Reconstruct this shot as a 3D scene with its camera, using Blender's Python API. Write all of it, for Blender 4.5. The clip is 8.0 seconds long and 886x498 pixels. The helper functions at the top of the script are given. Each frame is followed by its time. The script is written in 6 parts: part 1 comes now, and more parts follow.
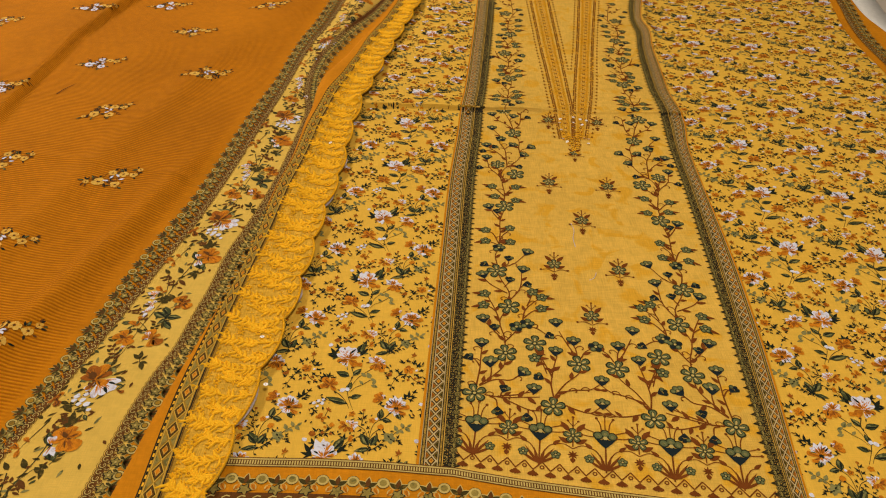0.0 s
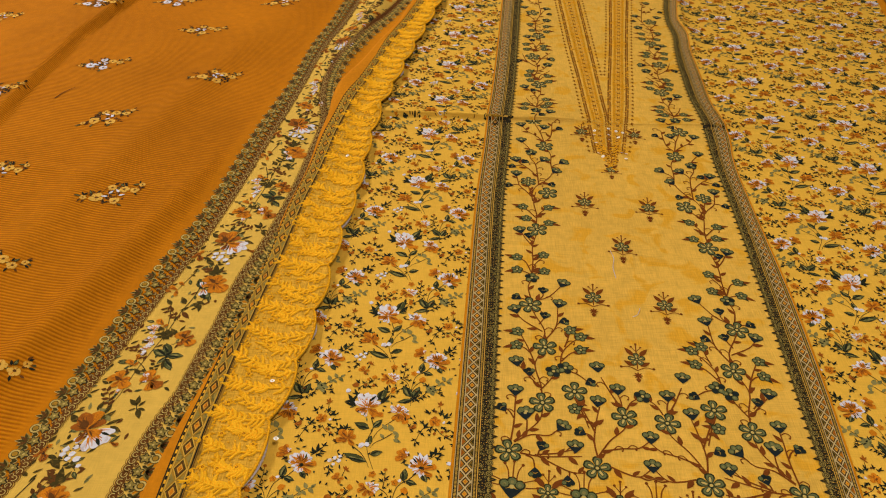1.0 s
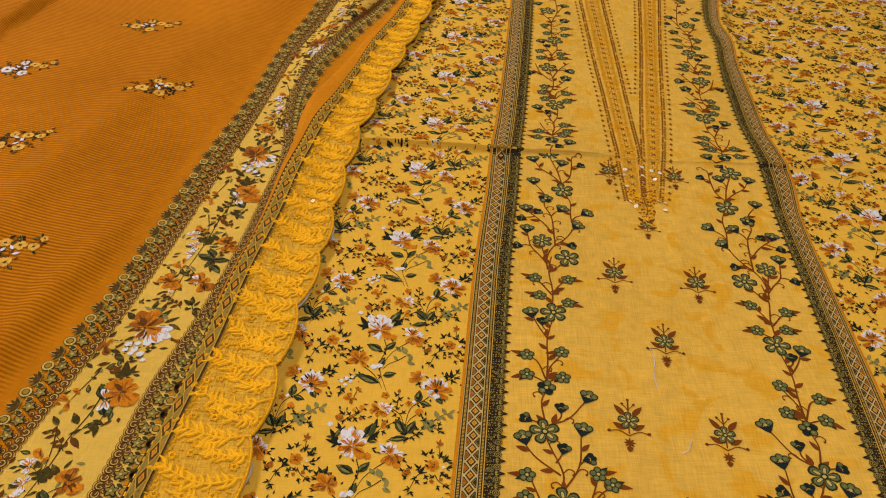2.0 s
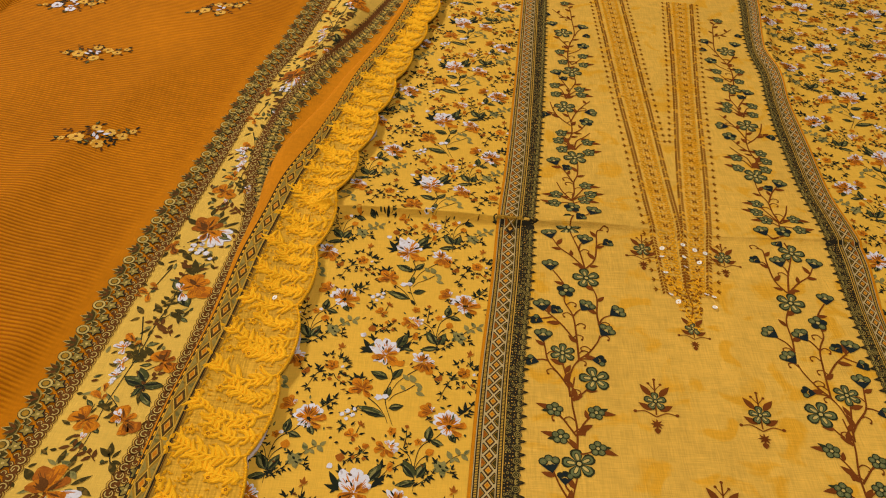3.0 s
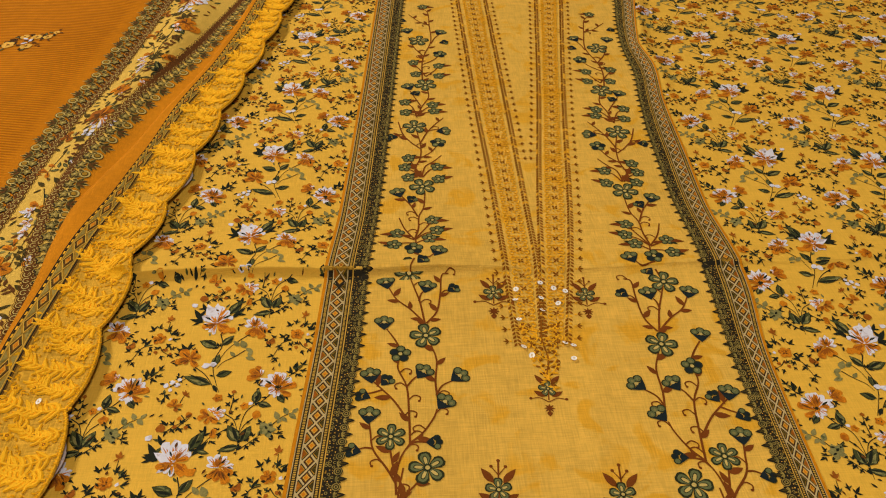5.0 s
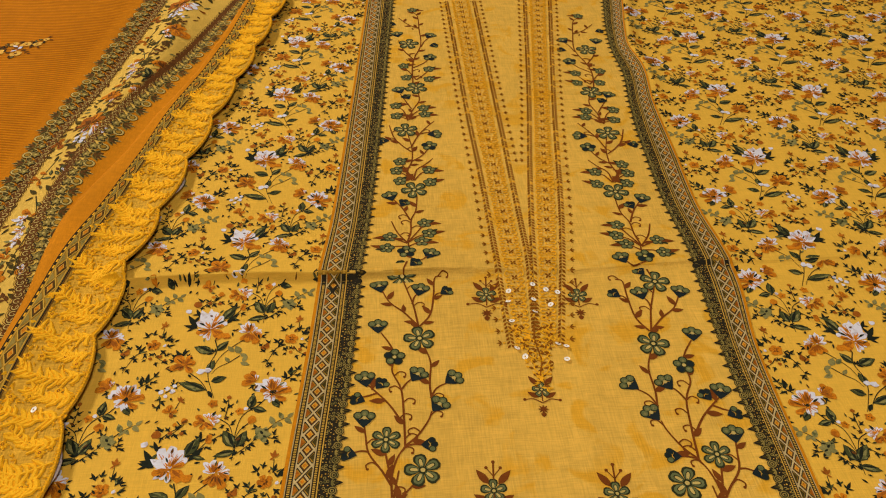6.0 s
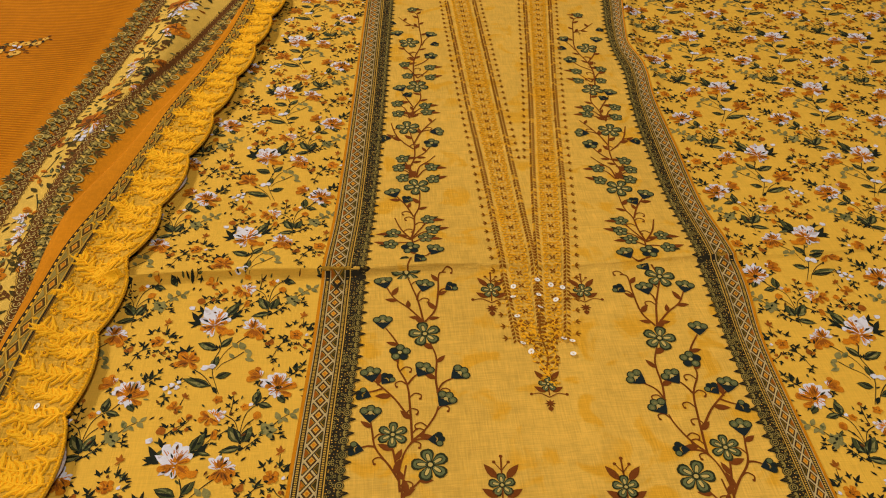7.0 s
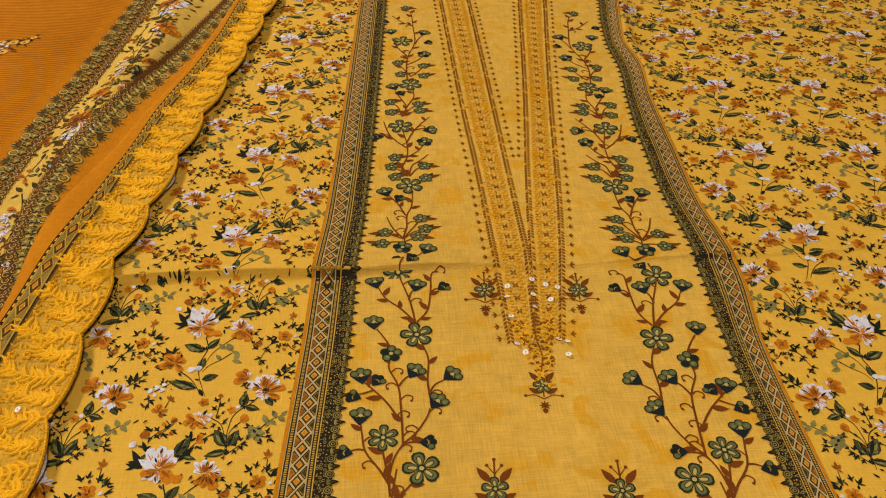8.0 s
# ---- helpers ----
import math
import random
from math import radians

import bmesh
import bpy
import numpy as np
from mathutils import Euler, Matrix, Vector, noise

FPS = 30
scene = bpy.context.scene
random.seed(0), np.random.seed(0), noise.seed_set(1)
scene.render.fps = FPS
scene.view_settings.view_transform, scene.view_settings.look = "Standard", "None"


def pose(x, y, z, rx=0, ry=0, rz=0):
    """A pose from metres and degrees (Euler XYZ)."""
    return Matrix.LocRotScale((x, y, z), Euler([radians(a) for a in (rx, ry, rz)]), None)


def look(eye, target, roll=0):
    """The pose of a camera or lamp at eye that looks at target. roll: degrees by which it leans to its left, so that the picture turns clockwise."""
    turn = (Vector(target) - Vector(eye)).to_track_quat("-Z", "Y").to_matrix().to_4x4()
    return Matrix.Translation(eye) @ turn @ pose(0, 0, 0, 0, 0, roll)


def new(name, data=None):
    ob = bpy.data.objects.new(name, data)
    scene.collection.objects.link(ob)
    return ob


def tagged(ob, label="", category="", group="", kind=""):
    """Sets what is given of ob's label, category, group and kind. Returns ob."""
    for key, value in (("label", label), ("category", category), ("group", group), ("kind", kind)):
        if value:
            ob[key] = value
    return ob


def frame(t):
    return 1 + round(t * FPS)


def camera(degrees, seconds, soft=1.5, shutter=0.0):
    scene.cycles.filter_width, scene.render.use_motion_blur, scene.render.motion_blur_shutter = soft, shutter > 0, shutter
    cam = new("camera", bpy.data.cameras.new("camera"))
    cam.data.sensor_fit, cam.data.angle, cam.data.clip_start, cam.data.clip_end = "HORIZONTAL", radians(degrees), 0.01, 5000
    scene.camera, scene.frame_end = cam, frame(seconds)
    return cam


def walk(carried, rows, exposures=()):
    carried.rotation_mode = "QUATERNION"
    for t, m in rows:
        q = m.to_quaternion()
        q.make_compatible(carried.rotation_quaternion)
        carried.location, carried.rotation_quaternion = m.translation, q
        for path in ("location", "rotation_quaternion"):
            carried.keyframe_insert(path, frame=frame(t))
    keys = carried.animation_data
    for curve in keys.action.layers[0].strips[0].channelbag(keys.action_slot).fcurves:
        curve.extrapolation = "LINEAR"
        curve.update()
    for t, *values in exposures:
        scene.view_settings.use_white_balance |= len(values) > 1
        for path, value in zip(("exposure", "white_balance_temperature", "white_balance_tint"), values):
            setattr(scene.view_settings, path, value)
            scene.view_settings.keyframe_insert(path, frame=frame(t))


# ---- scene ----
cam = camera(57.3, 8.0, soft=1.1)
PATH = [
    (0, (0.115, 0.101, 0.603), (0.119, 1.695, -0.603), 1.3),
    (0.5, (0.108, 0.148, 0.595), (0.095, 1.74, -0.614), 1.3),
    (1, (0.093, 0.198, 0.586), (0.075, 1.776, -0.643), 1.5),
    (1.5, (0.095, 0.302, 0.564), (0.08, 1.859, -0.691), 2.1),
    (1.7, (0.098, 0.36, 0.549), (0.084, 1.908, -0.716), 2.4),
    (2.8, (0.092, 0.621, 0.495), (0.077, 2.135, -0.812), 3.2),
    (3, (0.094, 0.65, 0.499), (0.082, 2.158, -0.816), 3.1),
    (3.5, (0.133, 0.712, 0.475), (0.145, 2.218, -0.841), 2.5),
    (4, (0.188, 0.756, 0.465), (0.244, 2.258, -0.854), 2.0),
    (4.5, (0.203, 0.766, 0.462), (0.29, 2.269, -0.855), 1.4),
    (6, (0.203, 0.764, 0.467), (0.327, 2.267, -0.847), 0.7),
    (6.5, (0.201, 0.765, 0.463), (0.33, 2.27, -0.846), 0.7),
    (7, (0.195, 0.761, 0.459), (0.332, 2.272, -0.844), 0.8),
    (7.5, (0.204, 0.77, 0.45), (0.346, 2.283, -0.849), 0.8),
    (8, (0.2, 0.768, 0.447), (0.343, 2.286, -0.848), 0.8),
]
walk(cam, [(t, look(eye, target, roll)) for t, eye, target, roll in PATH])

# ---- light ----
world = bpy.data.worlds.new("world")
scene.world = world
world.use_nodes = True
world.node_tree.nodes["Background"].inputs[0].default_value = (1.0, 0.90, 0.74, 1)
world.node_tree.nodes["Background"].inputs[1].default_value = 0.25
scene.view_settings.exposure = -0.25


# Lamps out of view: far one follows the shadows, near one is added fill.
def unseen_lamp(x, y, power, size):
    lamp = bpy.data.lights.new("unseen_lamp", "AREA")
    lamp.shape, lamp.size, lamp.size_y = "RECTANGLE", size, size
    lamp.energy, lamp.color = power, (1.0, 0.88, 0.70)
    ob = new("unseen_lamp", lamp)
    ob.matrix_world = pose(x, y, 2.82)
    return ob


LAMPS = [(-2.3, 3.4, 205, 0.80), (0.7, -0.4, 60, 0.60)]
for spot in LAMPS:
    unseen_lamp(*spot)

# ---- materials ----


def material(name, colour, rough=0.85, vary=0.12, scale=60.0, weave=0.0, weave_size=1400.0, sheen=0.0, metal=0.0, blotch=None, blotch_scale=22.0):
    """A dyed cloth or thread: base colour, mottling at two scales and a woven relief."""
    m = bpy.data.materials.new(name)
    m.use_nodes = True
    nt = m.node_tree
    b = nt.nodes["Principled BSDF"]
    b.inputs["Roughness"].default_value = rough
    b.inputs["Metallic"].default_value = metal
    b.inputs["Sheen Weight"].default_value = sheen
    b.inputs["Sheen Roughness"].default_value = 0.5
    b.inputs["Specular IOR Level"].default_value = 0.5 if metal or rough < 0.6 else 0.08
    geo = nt.nodes.new("ShaderNodeTexCoord")
    n1 = nt.nodes.new("ShaderNodeTexNoise")
    n1.inputs["Scale"].default_value, n1.inputs["Detail"].default_value = scale, 5
    n2 = nt.nodes.new("ShaderNodeTexNoise")
    n2.inputs["Scale"].default_value, n2.inputs["Detail"].default_value = scale * 14, 2
    for n in (n1, n2):
        nt.links.new(geo.outputs["Object"], n.inputs["Vector"])
    add = nt.nodes.new("ShaderNodeMath")
    add.operation = "ADD"
    nt.links.new(n1.outputs["Fac"], add.inputs[0])
    nt.links.new(n2.outputs["Fac"], add.inputs[1])
    span = nt.nodes.new("ShaderNodeMapRange")
    span.inputs["From Min"].default_value, span.inputs["From Max"].default_value = 0.7, 1.3
    span.inputs["To Min"].default_value, span.inputs["To Max"].default_value = 1 - vary, 1 + vary
    nt.links.new(add.outputs[0], span.inputs["Value"])
    mul = nt.nodes.new("ShaderNodeMix")
    mul.data_type, mul.blend_type = "RGBA", "MULTIPLY"
    mul.inputs["Factor"].default_value = 1
    mul.inputs["A"].default_value = (*colour, 1)
    nt.links.new(span.outputs[0], mul.inputs["B"])
    last = mul.outputs["Result"]
    if blotch:
        n3 = nt.nodes.new("ShaderNodeTexNoise")
        n3.inputs["Scale"].default_value, n3.inputs["Detail"].default_value = blotch_scale, 3
        n3.inputs["Distortion"].default_value = 0.6
        nt.links.new(geo.outputs["Object"], n3.inputs["Vector"])
        step = nt.nodes.new("ShaderNodeMapRange")
        step.inputs["From Min"].default_value, step.inputs["From Max"].default_value = 0.55, 0.64
        nt.links.new(n3.outputs["Fac"], step.inputs["Value"])
        mix = nt.nodes.new("ShaderNodeMix")
        mix.data_type = "RGBA"
        nt.links.new(step.outputs[0], mix.inputs["Factor"])
        nt.links.new(last, mix.inputs["A"])
        mix.inputs["B"].default_value = (*blotch, 1)
        last = mix.outputs["Result"]
    if weave:
        wa, wb = nt.nodes.new("ShaderNodeTexNoise"), nt.nodes.new("ShaderNodeTexNoise")
        hs = []
        for w, stretch in ((wa, (1.0, 0.06, 1.0)), (wb, (0.06, 1.0, 1.0))):
            mp = nt.nodes.new("ShaderNodeMapping")
            mp.inputs["Scale"].default_value = stretch
            nt.links.new(geo.outputs["Object"], mp.inputs["Vector"])
            nt.links.new(mp.outputs[0], w.inputs["Vector"])
            w.inputs["Scale"].default_value, w.inputs["Detail"].default_value = weave_size, 1
            hs.append(w.outputs["Fac"])
        sm = nt.nodes.new("ShaderNodeMath")
        sm.operation = "ADD"
        nt.links.new(hs[0], sm.inputs[0])
        nt.links.new(hs[1], sm.inputs[1])
        bump = nt.nodes.new("ShaderNodeBump")
        bump.inputs["Strength"].default_value, bump.inputs["Distance"].default_value = weave, 0.0006
        nt.links.new(sm.outputs[0], bump.inputs["Height"])
        nt.links.new(bump.outputs[0], b.inputs["Normal"])
        slub = nt.nodes.new("ShaderNodeMapRange")
        slub.inputs["From Min"].default_value, slub.inputs["From Max"].default_value = 0.7, 1.3
        slub.inputs["To Min"].default_value, slub.inputs["To Max"].default_value = 1 - 0.22 * weave, 1 + 0.22 * weave
        nt.links.new(sm.outputs[0], slub.inputs["Value"])
        m2 = nt.nodes.new("ShaderNodeMix")
        m2.data_type, m2.blend_type = "RGBA", "MULTIPLY"
        m2.inputs["Factor"].default_value = 1
        nt.links.new(last, m2.inputs["A"])
        nt.links.new(slub.outputs[0], m2.inputs["B"])
        last = m2.outputs["Result"]
    nt.links.new(last, b.inputs["Base Color"])
    return m


YELLOW = material("yellow_cotton", (0.76, 0.45, 0.060), weave=0.30, vary=0.05, scale=9)
PANEL = material("yellow_slub_cotton", (0.71, 0.43, 0.075), weave=0.5, vary=0.10, scale=6, weave_size=1100, blotch=(0.70, 0.370, 0.030), blotch_scale=34)
CREAM = material("pale_yellow_band", (0.70, 0.455, 0.088), weave=0.3, vary=0.07, scale=8)
ORANGE = material("orange_band", (0.58, 0.215, 0.006), weave=0.3, vary=0.10, scale=14)
RIBBED = material("orange_ribbed_voile", (0.57, 0.203, 0.002), weave=0.3, vary=0.10, scale=6)
NET = material("gold_net", (0.65, 0.362, 0.036), weave=1.0, vary=0.10, scale=30, weave_size=700)
SILK = material("yellow_embroidery_silk", (0.90, 0.475, 0.016), rough=0.72, vary=0.12, scale=80)
WHITE = material("white_print", (0.70, 0.71, 0.86), vary=0.08, blotch=(0.50, 0.46, 0.55), blotch_scale=150)
AMBER = material("amber_print", (0.58, 0.20, 0.010), vary=0.25, blotch=(0.36, 0.105, 0.008), blotch_scale=170)
RUST = material("rust_print", (0.32, 0.095, 0.010), vary=0.25, blotch=(0.50, 0.17, 0.012), blotch_scale=170)
DARK = material("dark_leaf_print", (0.014, 0.018, 0.012), vary=0.2)
GREEN = material("green_leaf_print", (0.058, 0.066, 0.023), vary=0.3, blotch=(0.20, 0.20, 0.075), blotch_scale=190)
SAGE = material("sage_print", (0.24, 0.215, 0.075), vary=0.25, blotch=(0.10, 0.11, 0.04), blotch_scale=190)
STEM = material("brown_stem_print", (0.175, 0.048, 0.008), vary=0.2)
TEAL = material("teal_petal_print", (0.130, 0.150, 0.062), vary=0.2, blotch=(0.12, 0.135, 0.06), blotch_scale=260)
DEEP = material("deep_teal_outline", (0.028, 0.033, 0.014), vary=0.2)
PALE = material("pale_khaki_print", (0.54, 0.41, 0.13), vary=0.15)
NAVY = material("navy_print", (0.012, 0.020, 0.024), vary=0.2)
LINE = material("pale_line_print", (0.52, 0.40, 0.19), vary=0.15)
KHAKI = material("khaki_border", (0.36, 0.20, 0.022), vary=0.2, scale=120, blotch=(0.22, 0.13, 0.02), blotch_scale=200)
OLIVE = material("olive_lace_print", (0.055, 0.042, 0.010), vary=0.3, scale=150, blotch=(0.16, 0.10, 0.02), blotch_scale=220)
LICHEN = material("lichen_print", (0.29, 0.215, 0.052), vary=0.2, blotch=(0.15, 0.125, 0.035), blotch_scale=200)
SAND = material("sand_print", (0.60, 0.36, 0.055), vary=0.15)
INK = material("ink_print", (0.022, 0.019, 0.012), vary=0.25)
UMBER = material("umber_print", (0.12, 0.045, 0.010), vary=0.25)
GOLD = material("gold_thread", (0.84, 0.44, 0.020), rough=0.68, vary=0.2, scale=200)
BRONZE = material("bronze_thread", (0.27, 0.095, 0.007), rough=0.68, vary=0.25, scale=200)
LEMON = material("lemon_spray_print", (0.72, 0.43, 0.08), vary=0.15, blotch=(0.62, 0.30, 0.03), blotch_scale=150)
SEQUIN = material("silver_sequin", (0.95, 0.93, 0.90), rough=0.22, vary=0.02, metal=0.0)
# fine raised ribs of the voile, along the cloth's own rib coordinate
rib_nodes = RIBBED.node_tree
rib_at, rib_fade = rib_nodes.nodes.new("ShaderNodeAttribute"), rib_nodes.nodes.new("ShaderNodeAttribute")
rib_at.attribute_name, rib_fade.attribute_name = "across", "ribbing"
rib_turn, rib_sine, rib_height = (rib_nodes.nodes.new("ShaderNodeMath") for _ in range(3))
rib_turn.operation, rib_sine.operation, rib_height.operation = "MULTIPLY", "SINE", "MULTIPLY"
rib_turn.inputs[1].default_value = 2 * math.pi / 0.0042
rib_nodes.links.new(rib_at.outputs["Fac"], rib_turn.inputs[0])
rib_nodes.links.new(rib_turn.outputs[0], rib_sine.inputs[0])
rib_nodes.links.new(rib_sine.outputs[0], rib_height.inputs[0])
rib_nodes.links.new(rib_fade.outputs["Fac"], rib_height.inputs[1])
rib_shader = rib_nodes.nodes["Principled BSDF"]
rib_bump = rib_nodes.nodes.new("ShaderNodeBump")
rib_bump.inputs["Distance"].default_value = 0.0005
rib_nodes.links.new(rib_height.outputs[0], rib_bump.inputs["Height"])
rib_nodes.links.new(rib_shader.inputs["Normal"].links[0].from_socket, rib_bump.inputs["Normal"])
rib_nodes.links.new(rib_bump.outputs[0], rib_shader.inputs["Normal"])
# Grooves are darkened in colour: stripes of the weave plus painted groove shade.
rib_shade_tone = rib_nodes.nodes.new("ShaderNodeMapRange")
rib_shade_tone.inputs["From Min"].default_value, rib_shade_tone.inputs["From Max"].default_value = 0.3, -0.9
rib_nodes.links.new(rib_height.outputs[0], rib_shade_tone.inputs["Value"])
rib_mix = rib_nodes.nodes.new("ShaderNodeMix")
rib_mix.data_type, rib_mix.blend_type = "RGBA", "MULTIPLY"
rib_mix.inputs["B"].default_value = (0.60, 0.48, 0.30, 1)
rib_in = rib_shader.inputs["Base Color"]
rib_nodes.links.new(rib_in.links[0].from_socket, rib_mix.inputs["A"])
rib_nodes.links.new(rib_shade_tone.outputs[0], rib_mix.inputs["Factor"])
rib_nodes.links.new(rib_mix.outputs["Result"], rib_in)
BACKING = material("lilac_backing", (0.58, 0.50, 0.52), vary=0.15, scale=40, weave=0.4)
SHEET = material("white_sheet", (0.78, 0.77, 0.76), weave=0.3, vary=0.05, scale=10)
TILE = material("beige_floor", (0.50, 0.44, 0.38), rough=0.35, vary=0.06, scale=5, sheen=0.0)
# Dark tone chosen to keep bounce off the unseen walls low.
PAINT = material("taupe_paint", (0.22, 0.19, 0.155), rough=0.7, vary=0.04, scale=4, sheen=0.0)
# Glow for the invented fittings of the unseen lamps.
LAMPGLASS = bpy.data.materials.new("lamp_glass")
LAMPGLASS.use_nodes = True
LAMPGLASS.node_tree.nodes["Principled BSDF"].inputs["Emission Color"].default_value = (1, 0.88, 0.72, 1)
LAMPGLASS.node_tree.nodes["Principled BSDF"].inputs["Emission Strength"].default_value = 6

# ---- plan: curves along y, heights ----


def curve(*knots):
    """A smooth x(y) through a few knots (x, y)."""
    ys = np.array([k[1] for k in knots])
    xs = np.array([k[0] for k in knots])
    slope = np.gradient(xs, ys)

    def at(y):
        y = min(max(y, ys[0] - 0.5), ys[-1] + 0.5)
        if y <= ys[0]:
            return float(xs[0] + slope[0] * (y - ys[0]))
        if y >= ys[-1]:
            return float(xs[-1] + slope[-1] * (y - ys[-1]))
        i = int(np.searchsorted(ys, y)) - 1
        i = max(i, 0)
        h = ys[i + 1] - ys[i]
        t = (y - ys[i]) / h
        a, b2 = 2 * t**3 - 3 * t**2 + 1, t**3 - 2 * t**2 + t
        return float(a * xs[i] + b2 * h * slope[i] + (1 - a) * xs[i + 1] + (t**3 - t**2) * h * slope[i + 1])

    return at


# kurta borders
left_out = curve((0.096, 0.57), (0.104, 0.72), (0.114, 0.9), (0.124, 1.07), (0.135, 1.194), (0.140, 1.265), (0.148, 1.348), (0.162, 1.524), (0.175, 1.713), (0.188, 1.9))
right_in = curve((0.424, 0.57), (0.436, 0.766), (0.444, 0.9), (0.452, 1.05), (0.455, 1.16), (0.461, 1.255), (0.463, 1.30), (0.462, 1.358), (0.464, 1.414), (0.468, 1.477), (0.475, 1.534), (0.484, 1.598), (0.484, 1.64), (0.491, 1.717), (0.503, 1.784), (0.52, 1.9))
right_out = curve((0.447, 0.57), (0.466, 0.766), (0.474, 0.9), (0.477, 1.06), (0.482, 1.17), (0.494, 1.25), (0.494, 1.275), (0.491, 1.342), (0.495, 1.43), (0.499, 1.53), (0.507, 1.612), (0.502, 1.661), (0.508, 1.70), (0.525, 1.783), (0.545, 1.9))
BORDER = 0.038


def left_in(y):
    return left_out(y) + BORDER


# dupatta bands
lace_a = curve((-0.298, 0.57), (-0.265, 0.735), (-0.246, 0.87), (-0.219, 0.973), (-0.207, 1.07), (-0.192, 1.213), (-0.166, 1.38), (-0.158, 1.48), (-0.140, 1.6), (-0.115, 1.8))
lace_b = curve((-0.277, 0.57), (-0.241, 0.718), (-0.218, 0.822), (-0.195, 0.936), (-0.178, 1.058), (-0.160, 1.206), (-0.142, 1.38), (-0.134, 1.47), (-0.106, 1.616), (-0.084, 1.8))
lace_c = curve((-0.188, 0.559), (-0.180, 0.63), (-0.170, 0.682), (-0.162, 0.71), (-0.158, 0.74), (-0.154, 0.771), (-0.149, 0.805), (-0.146, 0.842), (-0.142, 0.881), (-0.133, 0.924), (-0.126, 0.961), (-0.106, 1.15), (-0.103, 1.25), (-0.112, 1.30), (-0.116, 1.37), (-0.105, 1.45), (-0.095, 1.486), (-0.083, 1.53), (-0.065, 1.585), (-0.049, 1.63), (-0.036, 1.673), (-0.022, 1.726), (-0.004, 1.79))
flap_l = curve((-0.168, 0.542), (-0.161, 0.592), (-0.150, 0.676), (-0.136, 0.766), (-0.125, 0.83), (-0.119, 0.90), (-0.110, 1.02), (-0.101, 1.09), (-0.097, 1.19), (-0.093, 1.265), (-0.094, 1.31), (-0.090, 1.36), (-0.066, 1.444), (-0.047, 1.52), (-0.022, 1.6), (-0.002, 1.7), (0.014, 1.79))
diam_l = curve((-0.144, 0.53), (-0.141, 0.657), (-0.134, 0.73), (-0.126, 0.805), (-0.118, 0.89), (-0.108, 1.02), (-0.098, 1.10), (-0.091, 1.19), (-0.082, 1.26), (-0.076, 1.31), (-0.060, 1.37), (-0.044, 1.45), (-0.030, 1.53), (-0.006, 1.62), (0.011, 1.7), (0.026, 1.8))
diam_r = curve((-0.120, 0.53), (-0.118, 0.657), (-0.113, 0.757), (-0.106, 0.84), (-0.098, 0.91), (-0.088, 1.02), (-0.078, 1.10), (-0.071, 1.19), (-0.063, 1.26), (-0.057, 1.31), (-0.045, 1.37), (-0.032, 1.45), (-0.016, 1.53), (0.010, 1.62), (0.027, 1.7), (0.040, 1.8))
edge_mid = curve((-0.078, 0.56), (-0.064, 0.67), (-0.052, 0.745), (-0.043, 0.85), (-0.036, 0.975), (-0.027, 1.06), (-0.026, 1.13), (-0.023, 1.206), (-0.016, 1.28), (-0.004, 1.36), (0.008, 1.434), (0.022, 1.517), (0.038, 1.60), (0.052, 1.68), (0.072, 1.80))


def scallop_phase(y):
    return (y - 1.127) / (0.0745 if y < 1.127 else 0.078)


def edge_r(y):
    p = scallop_phase(y) % 1.0
    return edge_mid(y) - 0.004 + 0.0085 * math.sin(math.pi * p) ** 0.6


FOLD = 1.266


def fold_line(x):
    return FOLD + 0.003 * math.sin(9 * x + 1.0) + 0.002 * math.sin(31 * x)


def smooth(a, b, t):
    t = min(max((t - a) / (b - a), 0), 1)
    return t * t * (3 - 2 * t)


def kurta_z(x, y):
    """Height of the kurta cloth: a pressed tuck across it, and soft wrinkles."""
    d = y - fold_line(x)
    amp = 0.0088 - 0.0052 * smooth(0.16, 0.30, x) - 0.0008 * smooth(0.3, 0.5, x)
    amp *= 1 + 0.35 * noise.noise((x * 16, 2.0, 0.5))
    amp *= smooth(edge_mid(y) - 0.035, edge_mid(y) - 0.002, x)
    z = amp * (math.exp(d / 0.0030) if d < 0 else 1 - smooth(0, 0.085, d) ** 0.7)
    z += 0.0016 * noise.noise((x * 7, y * 5, 0.3)) + 0.0006 * noise.noise((x * 21 + y * 9, y * 14, 4.0))
    z += 0.006 * math.exp(-(((x - right_out(y) - 0.004) / 0.010) ** 2)) * smooth(1.45, 1.66, y)
    z += 0.0014 * math.exp(-(((y - 1.455 - 0.45 * (x - 0.262)) / 0.004) ** 2)) * smooth(0.245, 0.262, x) * smooth(0.30, 0.28, x)
    z += 0.0012 * math.exp(-(((x - 0.30 - 0.3 * (y - 1.0)) / 0.012) ** 2)) * smooth(0.80, 0.95, y) * smooth(1.22, 1.1, y)
    z += 0.0010 * math.exp(-(((y - 0.705 + 0.04 * x) / 0.004) ** 2)) * smooth(0.02, 0.05, x) * smooth(0.12, 0.09, x)
    return z


